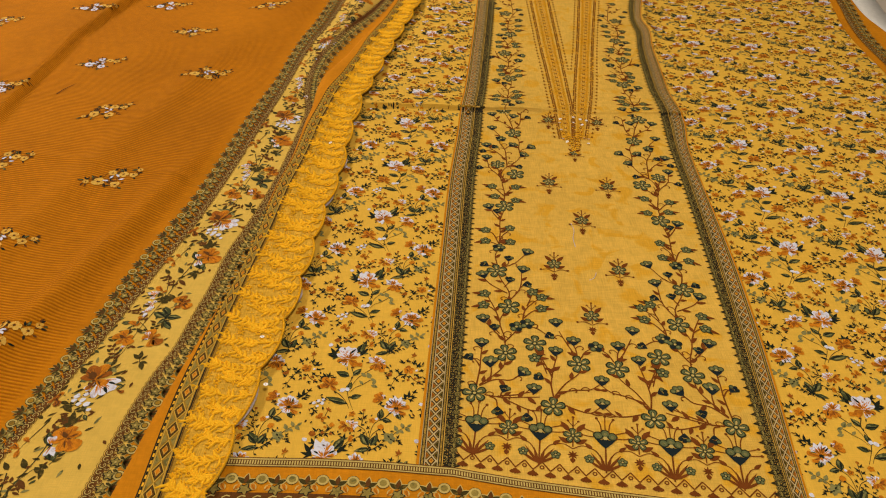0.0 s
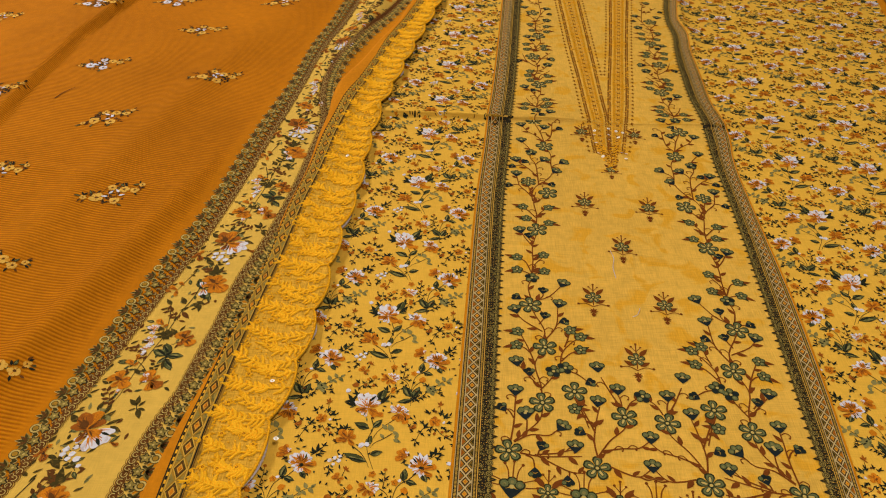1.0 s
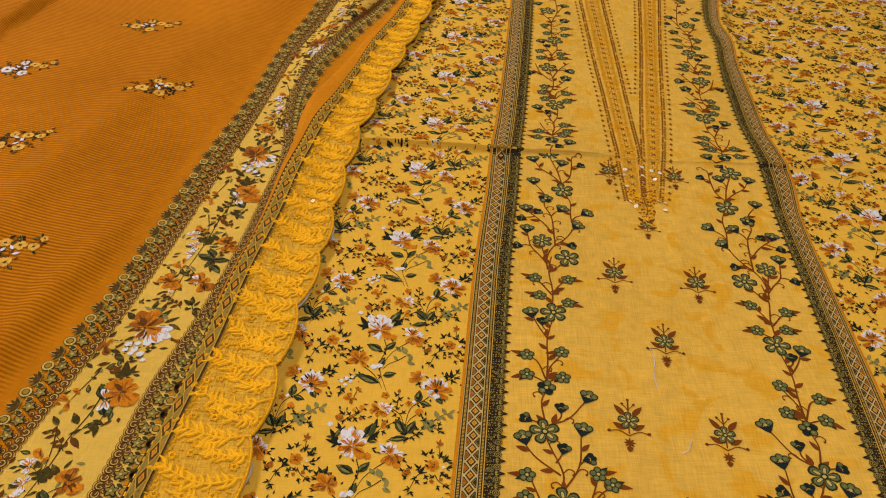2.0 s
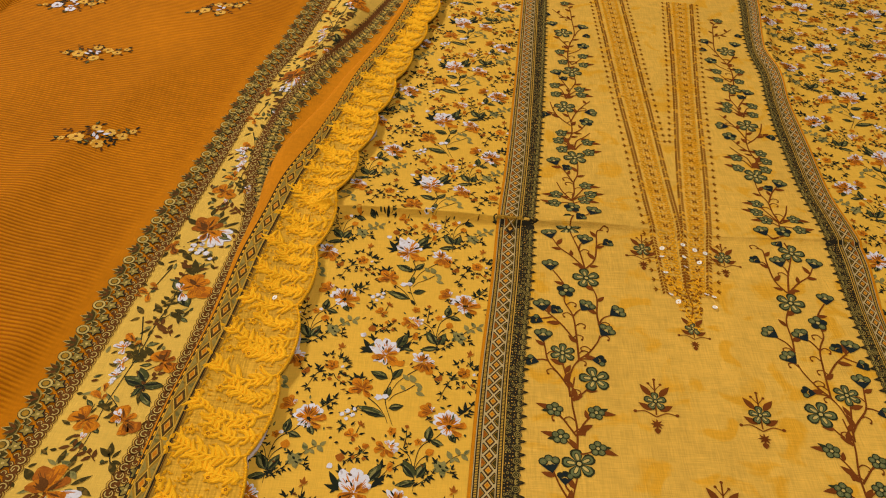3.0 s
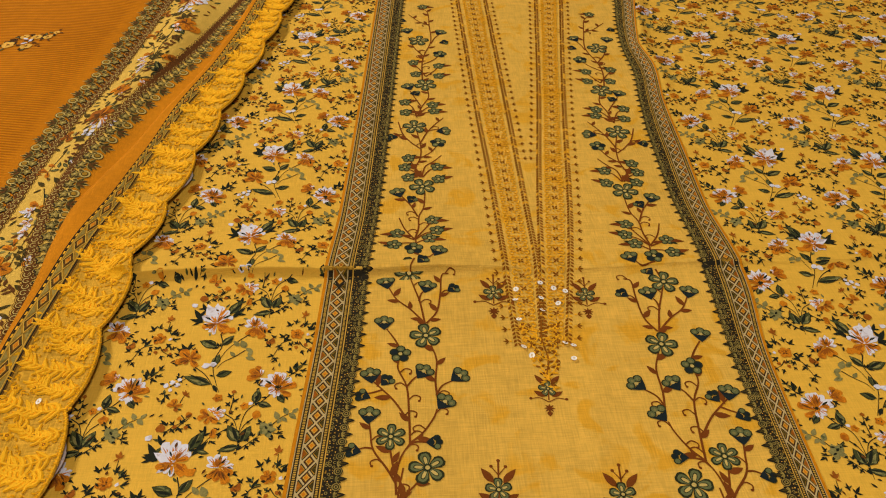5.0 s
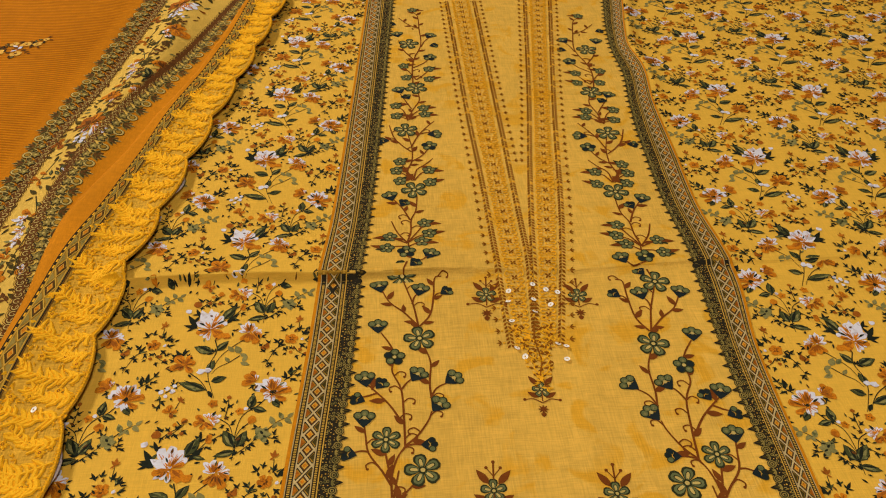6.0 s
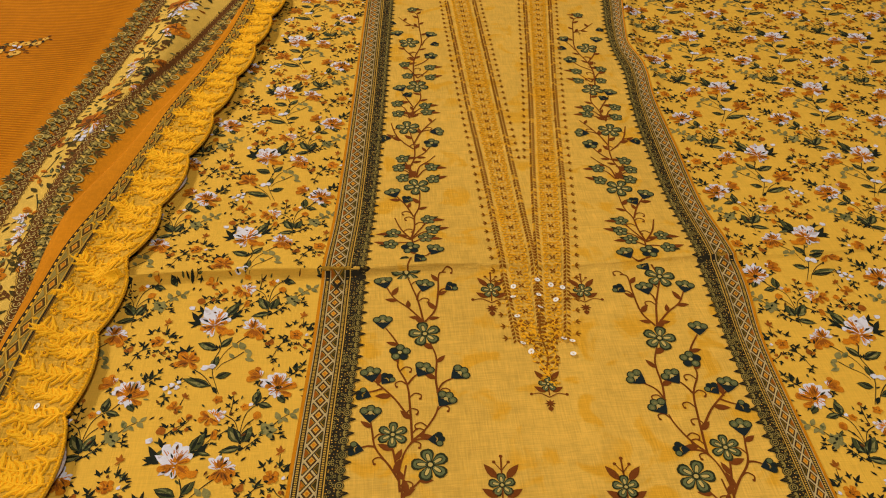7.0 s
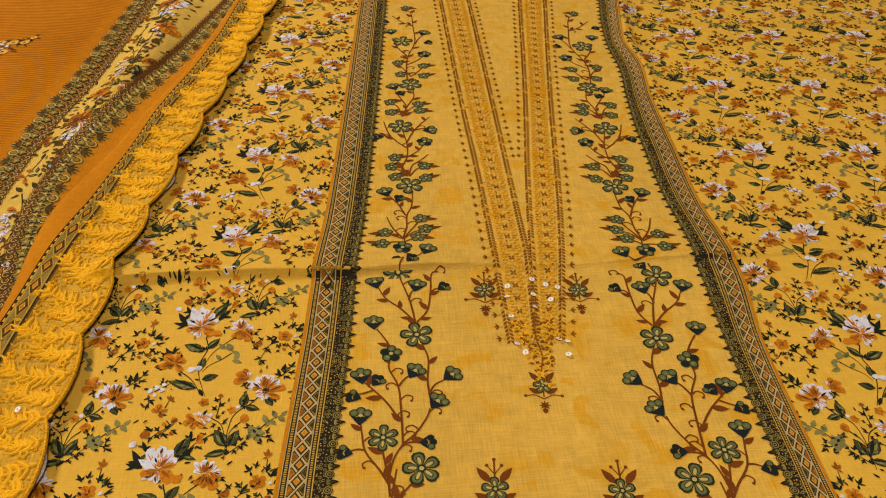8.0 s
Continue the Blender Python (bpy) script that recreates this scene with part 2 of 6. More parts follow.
def dupatta_z(x, y):
    s = x - lace_b(y)
    z = 0.0030
    z += 0.011 * math.exp(-(((s + 0.075 + 0.10 * (0.95 - y)) / 0.020) ** 2)) * smooth(1.25, 0.9, y)
    z += 0.007 * math.exp(-(((s + 0.21 - 0.12 * (y - 0.9)) / 0.03) ** 2)) * smooth(0.7, 0.9, y) * smooth(1.6, 1.3, y)
    z += 0.011 * math.exp(-(((s - 0.040) / 0.022) ** 2)) * smooth(1.25, 1.5, y)
    z -= 0.003 * math.exp(-(((x - lace_c(y) - 0.004) / 0.010) ** 2)) * smooth(1.3, 1.45, y)
    z += (0.003 + 0.006 * noise.noise((x * 4 + 3, y * 3.5, 1.7))) * smooth(0.02, -0.12, s) + 0.0022 * noise.noise((x * 14 + y * 5, y * 9, 2.2)) * smooth(0.05, -0.03, s)
    ridge = x + 0.552 - 0.02 * (y - 1.3) - 0.16 * max(y - 1.5, 0)
    z += 0.014 * (1 - smooth(-0.004, 0.006, ridge)) * smooth(-0.30, -0.02, ridge) * smooth(1.02, 1.25, y)
    z += 0.0016 * math.exp(-(((y - 1.02 + 0.25 * s) / 0.008) ** 2)) * smooth(0.0, -0.05, s)
    return z


def flap_z(x, y):
    d = x - flap_l(y)
    roll = 0.0035 * smooth(0.0, 0.007, d) * (1 - 0.4 * smooth(0.01, 0.08, d))
    lift = 0.004 * smooth(0.92, 1.05, y) * (1 - smooth(1.35, 1.5, y)) * (1 - smooth(0.02, 0.06, d))
    return 0.0028 + 0.0040 * smooth(-0.035, 0.0, x - edge_mid(y)) + max(kurta_z(x, y), 0) * 0.9 + roll + lift + 0.0010 * noise.noise((x * 16, y * 16, 7.0))


# ---- mesh helpers ----


def mesh_object(name, verts, faces, mats, index=None, parent=None, label="", smooth_faces=False):
    me = bpy.data.meshes.new(name)
    me.from_pydata(verts, [], faces)
    for m in mats:
        me.materials.append(m)
    if index is not None:
        me.polygons.foreach_set("material_index", index)
    if smooth_faces:
        me.polygons.foreach_set("use_smooth", [True] * len(faces))
    me.update()
    ob = new(name, me)
    ob.parent = parent
    if label:
        ob["label"] = label
    return ob


def part(name, bm, mat, parent, label=""):
    me = bpy.data.meshes.new(name)
    bm.to_mesh(me)
    bm.free()
    me.materials.append(mat)
    ob = new(name, me)
    ob.parent = parent
    if label:
        ob["label"] = label
    return ob


def thing(name, label, category, kind=""):
    return tagged(new(name), label, category, kind=kind)


def sheet(name, lo, hi, y0, y1, nu, step, height, mat, parent, lift=0.0, label="", extra=(), hem=0.0):
    """A cloth strip between the curves lo(y) and hi(y), laid on height(x, y); hem gives its outer edges a turned-down thickness."""
    ys = sorted(set(list(np.arange(y0, y1 + step / 2, step)) + [e for e in extra if y0 < e < y1]))
    verts, faces = [], []
    us = [i / nu for i in range(nu + 1)]
    for y in ys:
        a, b = lo(y), hi(y)
        row = [(a + (b - a) * u, y) for u in us]
        if hem:
            verts.append((row[0][0], y, height(*row[0]) + lift - hem))
        verts += [(x, yy, height(x, yy) + lift) for x, yy in row]
        if hem:
            verts.append((row[-1][0], y, height(*row[-1]) + lift - hem))
    n = nu + 1 + (2 if hem else 0)
    for j in range(len(ys) - 1):
        for i in range(n - 1):
            faces.append((j * n + i, j * n + i + 1, (j + 1) * n + i + 1, (j + 1) * n + i))
    return mesh_object(name, verts, faces, [mat], parent=parent, label=label, smooth_faces=True)


class Ink:
    """Collects small flat or raised shapes that lie on a cloth, each with its own dye or thread."""

    def __init__(self, height, lift=0.0004, gap=0.00010):
        self.height, self.lift, self.gap = height, lift, gap
        self.verts, self.faces, self.index, self.mats = [], [], [], []
        self.clip = None

    def slot(self, mat):
        if mat not in self.mats:
            self.mats.append(mat)
        return self.mats.index(mat)

    def poly(self, pts, mat, layer=0):
        if self.clip:
            cx, cy = sum(p[0] for p in pts) / len(pts), sum(p[1] for p in pts) / len(pts)
            if not self.clip(cx, cy):
                return
        base = len(self.verts)
        z = self.lift + self.gap * layer
        self.verts += [(p[0], p[1], self.height(p[0], p[1]) + z) for p in pts]
        self.faces.append(tuple(range(base, base + len(pts))))
        self.index.append(self.slot(mat))

    def raised(self, pts, mat, ridge, layer=0):
        """A padded stitch: the outline sloping up to a ridge line from pts[0] to the middle point."""
        n = len(pts)
        if self.clip and not self.clip(sum(p[0] for p in pts) / n, sum(p[1] for p in pts) / n):
            return
        base = len(self.verts)
        z = self.lift + self.gap * layer
        self.verts += [(p[0], p[1], self.height(p[0], p[1]) + z) for p in pts]
        a, b = pts[0], pts[n // 2]
        for f in (0.3, 0.7):
            x, y = a[0] + (b[0] - a[0]) * f, a[1] + (b[1] - a[1]) * f
            self.verts.append((x, y, self.height(x, y) + z + ridge))
        p, q = base + n, base + n + 1
        h = n // 2
        k = self.slot(mat)
        for i in range(n):
            j = (i + 1) % n
            mid = i + 0.5
            near_a = min(mid, n - mid) < h / 2
            self.faces.append((base + i, base + j, p if near_a else q))
            self.index.append(k)
        for e in (round(h / 2), n - round(h / 2)):
            self.faces.append((base + e % n, q, p))
            self.index.append(k)

    def build(self, name, parent, label="", smooth_faces=False):
        return mesh_object(name, self.verts, self.faces, self.mats, self.index, parent, label, smooth_faces)


def placed(x, y, turn=0.0, size=1.0, mirror=False):
    c, s = math.cos(radians(turn)) * size, math.sin(radians(turn)) * size
    k = -1 if mirror else 1

    def go(p):
        px = p[0] * k
        return (x + px * c - p[1] * s, y + px * s + p[1] * c)

    return go


def bend(base, go):
    return lambda p: base(go(p))


def bezier(pts, n=5):
    """Points along a smooth line through pts."""
    if len(pts) < 3:
        return [tuple(a + (b - a) * i / n for a, b in zip(*pts)) for i in range(n + 1)]
    p = [np.array(q, float) for q in pts]
    p = [2 * p[0] - p[1]] + p + [2 * p[-1] - p[-2]]
    out = []
    for i in range(1, len(p) - 2):
        for k in range(n):
            t = k / n
            out.append(tuple(0.5 * (2 * p[i] + (p[i + 1] - p[i - 1]) * t + (2 * p[i - 1] - 5 * p[i] + 4 * p[i + 1] - p[i + 2]) * t * t + (3 * p[i] - p[i - 1] - 3 * p[i + 1] + p[i + 2]) * t**3)))
    out.append(tuple(p[-2]))
    return out


def stroke(ink, go, pts, w, mat, layer=0, taper=0.6, n=4):
    line = bezier(pts, n)
    last = len(line) - 1
    edge = []
    for i, p in enumerate(line):
        q, r = line[max(i - 1, 0)], line[min(i + 1, last)]
        dx, dy = r[0] - q[0], r[1] - q[1]
        d = math.hypot(dx, dy) or 1
        h = w / 2 * (1 - taper * i / last)
        edge.append((go((p[0] - dy / d * h, p[1] + dx / d * h)), go((p[0] + dy / d * h, p[1] - dx / d * h))))
    for a, b in zip(edge, edge[1:]):
        ink.poly([a[0], a[1], b[1], b[0]], mat, layer)


def cord(ink, go, pts, w, mat, rise, layer=0, n=4):
    """A raised thread along a line: two slopes that meet at a ridge."""
    line = bezier(pts, n)
    last = len(line) - 1
    rows = []
    k = ink.slot(mat)
    for i, p in enumerate(line):
        q, r = line[max(i - 1, 0)], line[min(i + 1, last)]
        dx, dy = r[0] - q[0], r[1] - q[1]
        d = math.hypot(dx, dy) or 1
        row = []
        for off, up in ((-1, 0), (-0.5, 0.8), (0.5, 0.8), (1, 0)):
            x, y = go((p[0] - dy / d * w / 2 * off, p[1] + dx / d * w / 2 * off))
            row.append(len(ink.verts))
            ink.verts.append((x, y, ink.height(x, y) + ink.lift + 0.00012 * layer + up * rise))
        rows.append(row)
    for a, b in zip(rows, rows[1:]):
        for i in range(3):
            ink.faces.append((a[i], a[i + 1], b[i + 1], b[i]))
            ink.index.append(k)


def leaf_outline(x, y, ang, length, width, n=4):
    c, s = math.cos(radians(ang)), math.sin(radians(ang))
    top = [(length * i / n, width / 2 * math.sin(math.pi * (i / n) ** 0.8)) for i in range(n + 1)]
    low = [(a, -b) for a, b in reversed(top[1:-1])]
    return [(x + a * c - b * s, y + a * s + b * c) for a, b in top + low]


def petal_outline(x, y, ang, length, width, rng, n=5):
    """A broad petal with a ragged, slightly notched rim."""
    c, s = math.cos(radians(ang)), math.sin(radians(ang))
    out = []
    for side in (1, -1):
        run = []
        for i in range(n + 1):
            t = i / n
            h = width / 2 * (math.sin(math.pi * min(t * 0.92, 1) ** 1.25) * 0.95 + 0.10 * (1 - t)) * (1 + rng.uniform(-0.26, 0.26))
            run.append((length * (t + rng.uniform(-0.03, 0.03)) - (0.10 * length if i == n else 0), side * h))
        out += run if side > 0 else run[::-1]
    return [(x + a * c - b * s, y + a * s + b * c) for a, b in out]


def leaf(ink, go, x, y, ang, length, width, mat, layer=0, vein=None):
    c, s = math.cos(radians(ang)), math.sin(radians(ang))
    if mat in (WHITE, AMBER, RUST) and width > 0.42 * length and length > 0.005:
        rng = random.Random(int(x * 40000) * 7 + int(y * 30000) * 3 + int(ang))
        ink.poly([go(p) for p in petal_outline(x, y, ang, length, width * (0.72 if mat is WHITE else 0.88), rng)], mat, layer)
        for k in range(3 if length > 0.009 else 1):
            t0, t1, o = rng.uniform(0.05, 0.25), rng.uniform(0.45, 0.8), rng.uniform(-0.22, 0.22) * width
            stroke(ink, go, [(x + length * t0 * c - o * 0.4 * s, y + length * t0 * s + o * 0.4 * c), (x + length * t1 * c - o * s, y + length * t1 * s + o * c)], 0.0012, AMBER if mat is WHITE else RUST if mat is AMBER else UMBER, layer + 1, 0.7, 1)
        return
    if mat is GREEN and length > 0.008:
        ink.poly([go(p) for p in leaf_outline(x - 0.0005 * c, y - 0.0005 * s, ang, length + 0.0011, width * 1.08 + 0.0007)], DARK, layer)
        layer += 0.5
    ink.poly([go(p) for p in leaf_outline(x, y, ang, length, width)], mat, layer)
    if mat is GREEN and length > 0.008:
        ink.poly([go(p) for p in leaf_outline(x + 0.15 * length * c - 0.12 * width * s, y + 0.15 * length * s + 0.12 * width * c, ang, length * 0.62, width * 0.34)], SAGE, layer + 0.3)
    if vein:
        stroke(ink, go, [(x, y), (x + c * length * 0.85, y + s * length * 0.85)], width * 0.14, vein, layer + 1, n=1)


def disc(ink, go, x, y, r, mat, layer=0, n=10, squash=1.0):
    ink.poly([go((x + r * math.cos(2 * math.pi * i / n), y + r * squash * math.sin(2 * math.pi * i / n))) for i in range(n)], mat, layer)


def blob(ink, go, x, y, r, mat, rng, layer=0, n=11, rough=0.25, squash=1.0):
    """A small round bloom of overlapping petals."""
    if mat in (AMBER, RUST, WHITE) and r > 0.0034:
        turn = rng.uniform(0, 72)
        for k in range(5):
            leaf(ink, go, x, y, turn + 72 * k, r * rng.uniform(0.88, 1.08) * (1.0 if k % 2 else squash), r * 0.82, mat, layer)
        if mat is not WHITE:
            for k in range(3):
                a = rng.uniform(0, 6.28)
                disc(ink, go, x + 0.25 * r * math.cos(a), y + 0.25 * r * math.sin(a), r * 0.13, UMBER, layer + 2, 5)
        return
    ink.poly([go((x + r * (1 + rough * rng.uniform(-1, 1)) * math.cos(2 * math.pi * i / n), y + squash * r * (1 + rough * rng.uniform(-1, 1)) * math.sin(2 * math.pi * i / n))) for i in range(n)], mat, layer)


def ring(ink, go, x, y, r, w, mat, layer=0, n=10):
    for i in range(n):
        a, b = 2 * math.pi * i / n, 2 * math.pi * (i + 1) / n
        ink.poly([go((x + q * math.cos(t), y + q * math.sin(t))) for q, t in ((r, a), (r, b), (r - w, b), (r - w, a))], mat, layer)


def petals(ink, go, x, y, r, count, mat, layer=0, start=90, width=0.75, inner=0.1, arc=360):
    for i in range(count):
        a = start + arc * i / count
        c, s = math.cos(radians(a)), math.sin(radians(a))
        w = width * r * math.sin(math.pi / count) * 0.66
        pts = []
        for f, h in ((inner, 0.12), (0.35, 0.62), (0.62, 0.98), (0.85, 0.88), (0.98, 0.45), (0.98, -0.45), (0.85, -0.88), (0.62, -0.98), (0.35, -0.62), (inner, -0.12)):
            pts.append(go((x + r * f * c - w * h * s, y + r * f * s + w * h * c)))
        ink.poly(pts, mat, layer)


def twig(ink, go, x, y, ang, length, mat, rng, layer=0, leaves=5, size=0.006, curl=20):
    """A thin stem with small leaves on both sides."""
    pts, a, px, py = [(x, y)], ang, x, y
    for i in range(3):
        px, py = px + length / 3 * math.cos(radians(a)), py + length / 3 * math.sin(radians(a))
        a += curl * rng.uniform(0.3, 1)
        pts.append((px, py))
    stroke(ink, go, pts, 0.0008, mat, layer, n=3)
    line = bezier(pts, 3)
    leaves = round(leaves * 1.35)
    for i in range(leaves):
        p = line[min(1 + round(i * (len(line) - 2) / max(leaves - 1, 1)), len(line) - 1)]
        side = 1 if i % 2 else -1
        leaf(ink, go, p[0], p[1], ang + side * rng.uniform(35, 65) + curl, size * rng.uniform(0.85, 1.35), size * 0.58, mat, layer)


# ---- floral repeat ----


def print_leaf(ink, go, x, y, a, ln, wd, dye, layer, rng):
    """A piece of the print: dark leaves split into sprigs of small leaflets, white petals notched and streaked."""
    c, s = math.cos(radians(a)), math.sin(radians(a))
    if dye is DARK and layer < 3:
        leaf(ink, go, x, y, a, ln * 1.08, ln * 0.31, DARK, layer)
        for turn in (-58, 52):
            f = rng.uniform(0.05, 0.45)
            leaf(ink, go, x + ln * f * c, y + ln * f * s, a + turn + rng.uniform(-14, 14), ln * rng.uniform(0.42, 0.66), ln * 0.20, DARK if rng.random() < 0.75 else GREEN, layer)
    elif dye is WHITE:
        for turn, size in ((-15, 0.88), (15, 0.96)):
            leaf(ink, go, x, y, a + turn + rng.uniform(-5, 5), ln * size * rng.uniform(0.9, 1.08), max(wd * 0.66, ln * 0.43), WHITE, layer)
        if rng.random() < 0.5 and ln > 0.007:
            leaf(ink, go, x + 0.35 * ln * c, y + 0.35 * ln * s, a + rng.uniform(-30, 30), ln * 0.45, ln * 0.12, (DARK, AMBER, GREEN)[int(3 * rng.random())], layer + 1.5)
    elif dye is GREEN:
        leaf(ink, go, x, y, a, ln * 1.05, wd * 1.0, GREEN, layer)
        leaf(ink, go, x, y, a + rng.choice((-9, 9)), ln * 0.95, wd * 0.34, DARK, layer + 1)
        for turn in (-40, 40):
            if rng.random() < 0.5:
                leaf(ink, go, x - 0.002 * c, y - 0.002 * s, a + turn + 180 * (rng.random() < 0.3), ln * 0.38, ln * 0.14, DARK, layer)
    else:
        leaf(ink, go, x, y, a, ln * 1.06, wd * 1.05, dye, layer)
        if dye in (AMBER, RUST) and ln > 0.006:
            leaf(ink, go, x + 0.2 * ln * c, y + 0.2 * ln * s, a + rng.uniform(-25, 25), ln * 0.6, ln * 0.10, UMBER if rng.random() < 0.5 else RUST, layer + 1.5)


def floral_tile(ink, go, seed):
    """One repeat of the print: a peony spray, an open flower on a leafy branch, a rose and a small cluster."""
    rng = random.Random(seed)
    # peony spray
    stroke(ink, go, [(-0.0547, 0.0502), (-0.0511, 0.0384), (-0.0543, 0.0242), (-0.0527, 0.0123), (-0.0481, 0.0005), (-0.0447, -0.0073)], 0.0009, DARK, 0)
    stroke(ink, go, [(-0.0317, 0.0504), (-0.0393, 0.0430), (-0.0468, 0.0336), (-0.0512, 0.0214)], 0.0009, DARK, 0)
    stroke(ink, go, [(-0.0670, 0.0165), (-0.0586, 0.0099), (-0.0521, 0.0013), (-0.0488, -0.0056)], 0.0009, DARK, 0)
    stroke(ink, go, [(-0.0328, 0.0333), (-0.0395, 0.0270), (-0.0472, 0.0216), (-0.0509, 0.0154)], 0.0009, DARK, 0)
    stroke(ink, go, [(-0.0478, 0.0706), (-0.0422, 0.0789), (-0.0376, 0.0862)], 0.0009, DARK, 0)
    for x, y, a, ln, wd, dye, layer in (
        (-0.0603, 0.0609, -157, 0.0117, 0.0070, WHITE, 2), (-0.0603, 0.0609, 136, 0.0163, 0.0098, WHITE, 2), (-0.0603, 0.0609, 105, 0.0235, 0.0141, WHITE, 2), (-0.0603, 0.0609, 83, 0.0224, 0.0134, WHITE, 2), (-0.0603, 0.0609, 52, 0.0184, 0.0111, WHITE, 2), (-0.0602, 0.0599, -102, 0.0114, 0.0068, WHITE, 2), (-0.0593, 0.0610, -163, 0.0124, 0.0068, AMBER, 3), (-0.0593, 0.0610, -42, 0.0141, 0.0099, AMBER, 3), (-0.0583, 0.0620, 24, 0.0085, 0.0043, AMBER, 3), (-0.0604, 0.0629, 53, 0.0078, 0.0027, RUST, 4), (-0.0613, 0.0609, -121, 0.0072, 0.0029, RUST, 4), (-0.0603, 0.0619, 113, 0.0117, 0.0047, WHITE, 5), (-0.0714, 0.0633, 125, 0.0153, 0.0069, DARK, 1), (-0.0704, 0.0624, 163, 0.0117, 0.0035, DARK, 1),
    ):
        print_leaf(ink, go, x, y, a, ln, wd, dye, layer, rng)
    for x, y, a, ln, wd, dye, layer in (
        (-0.0710, 0.0744, 117, 0.0098, 0.0039, DARK, 1), (-0.0518, 0.0714, 66, 0.0157, 0.0078, GREEN, 1), (-0.0495, 0.0665, 54, 0.0142, 0.0057, DARK, 1), (-0.0453, 0.0807, 87, 0.0100, 0.0040, DARK, 1), (-0.0402, 0.0790, -28, 0.0058, 0.0023, DARK, 1), (-0.0421, 0.0769, -121, 0.0072, 0.0022, DARK, 1), (-0.0403, 0.0820, 70, 0.0076, 0.0046, AMBER, 3),
    ):
        print_leaf(ink, go, x, y, a, ln, wd, dye, layer, rng)
    for x, y, r, dye in ((-0.0813, 0.0809, 0.0025, WHITE), (-0.0469, 0.0536, 0.0033, AMBER), (-0.0384, 0.0831, 0.0020, AMBER),):
        blob(ink, go, x, y, r, dye, rng, 3)
    # second flower of the spray
    for x, y, a, ln, wd, dye, layer in (
        (-0.0301, 0.0575, 151, 0.0094, 0.0057, WHITE, 2), (-0.0301, 0.0575, 116, 0.0130, 0.0078, WHITE, 2), (-0.0301, 0.0575, 84, 0.0122, 0.0073, WHITE, 2), (-0.0301, 0.0575, 52, 0.0106, 0.0064, WHITE, 2), (-0.0270, 0.0567, 16, 0.0092, 0.0037, WHITE, 2), (-0.0290, 0.0566, -132, 0.0099, 0.0049, AMBER, 3), (-0.0290, 0.0566, -93, 0.0100, 0.0060, AMBER, 3), (-0.0280, 0.0566, -60, 0.0134, 0.0080, AMBER, 3), (-0.0271, 0.0577, -34, 0.0100, 0.0050, AMBER, 3), (-0.0301, 0.0575, 109, 0.0073, 0.0018, RUST, 4), (-0.0301, 0.0575, 79, 0.0082, 0.0021, RUST, 4), (-0.0289, 0.0556, -64, 0.0076, 0.0023, RUST, 4), (-0.0219, 0.0549, -31, 0.0072, 0.0022, DARK, 1), (-0.0550, 0.0372, 158, 0.0143, 0.0072, GREEN, 1),
    ):
        print_leaf(ink, go, x, y, a, ln, wd, dye, layer, rng)
    for x, y, a, ln, wd, dye, layer in (
        (-0.0511, 0.0384, 55, 0.0114, 0.0057, GREEN, 1), (-0.0540, 0.0182, 76, 0.0104, 0.0052, GREEN, 1), (-0.0495, 0.0084, 20, 0.0104, 0.0057, GREEN, 1), (-0.0521, 0.0003, 161, 0.0215, 0.0069, GREEN, 1), (-0.0329, 0.0353, 120, 0.0089, 0.0054, SAGE, 1), (-0.0329, 0.0353, -31, 0.0072, 0.0036, SAGE, 1), (-0.0294, 0.0265, 77, 0.0073, 0.0036, SAGE, 1), (-0.0314, 0.0264, -20, 0.0076, 0.0038, SAGE, 1), (-0.0380, 0.0371, 133, 0.0078, 0.0039, SAGE, 1), (-0.0395, 0.0270, 132, 0.0064, 0.0032, SAGE, 1),
    ):
        print_leaf(ink, go, x, y, a, ln, wd, dye, layer, rng)
    # rust flower, daisy and bells
    stroke(ink, go, [(-0.0810, -0.0022), (-0.0762, 0.0010), (-0.0704, 0.0063)], 0.0009, DARK, 0)
    stroke(ink, go, [(-0.0838, -0.0064), (-0.0813, -0.0163)], 0.0009, DARK, 0)
    for x, y, a, ln, wd, dye, layer in (
        (-0.0724, 0.0242, -162, 0.0114, 0.0068, AMBER, 3), (-0.0724, 0.0242, 132, 0.0128, 0.0077, AMBER, 3), (-0.0724, 0.0242, 76, 0.0104, 0.0063, AMBER, 3), (-0.0724, 0.0242, 24, 0.0085, 0.0051, AMBER, 3), (-0.0724, 0.0242, -50, 0.0100, 0.0060, AMBER, 3), (-0.0724, 0.0242, -126, 0.0064, 0.0032, RUST, 4), (-0.0724, 0.0242, 75, 0.0063, 0.0025, RUST, 4), (-0.0733, 0.0232, 167, 0.0073, 0.0029, RUST, 4), (-0.0791, 0.0189, 165, 0.0063, 0.0032, DARK, 1), (-0.0768, 0.0320, 125, 0.0094, 0.0033, DARK, 1), (-0.0758, 0.0331, 86, 0.0081, 0.0028, DARK, 1), (-0.0797, 0.0309, 138, 0.0071, 0.0028, DARK, 1), (-0.0727, 0.0312, 71, 0.0054, 0.0019, DARK, 1), (-0.0806, 0.0278, 152, 0.0058, 0.0023, DARK, 1),
    ):
        print_leaf(ink, go, x, y, a, ln, wd, dye, layer, rng)
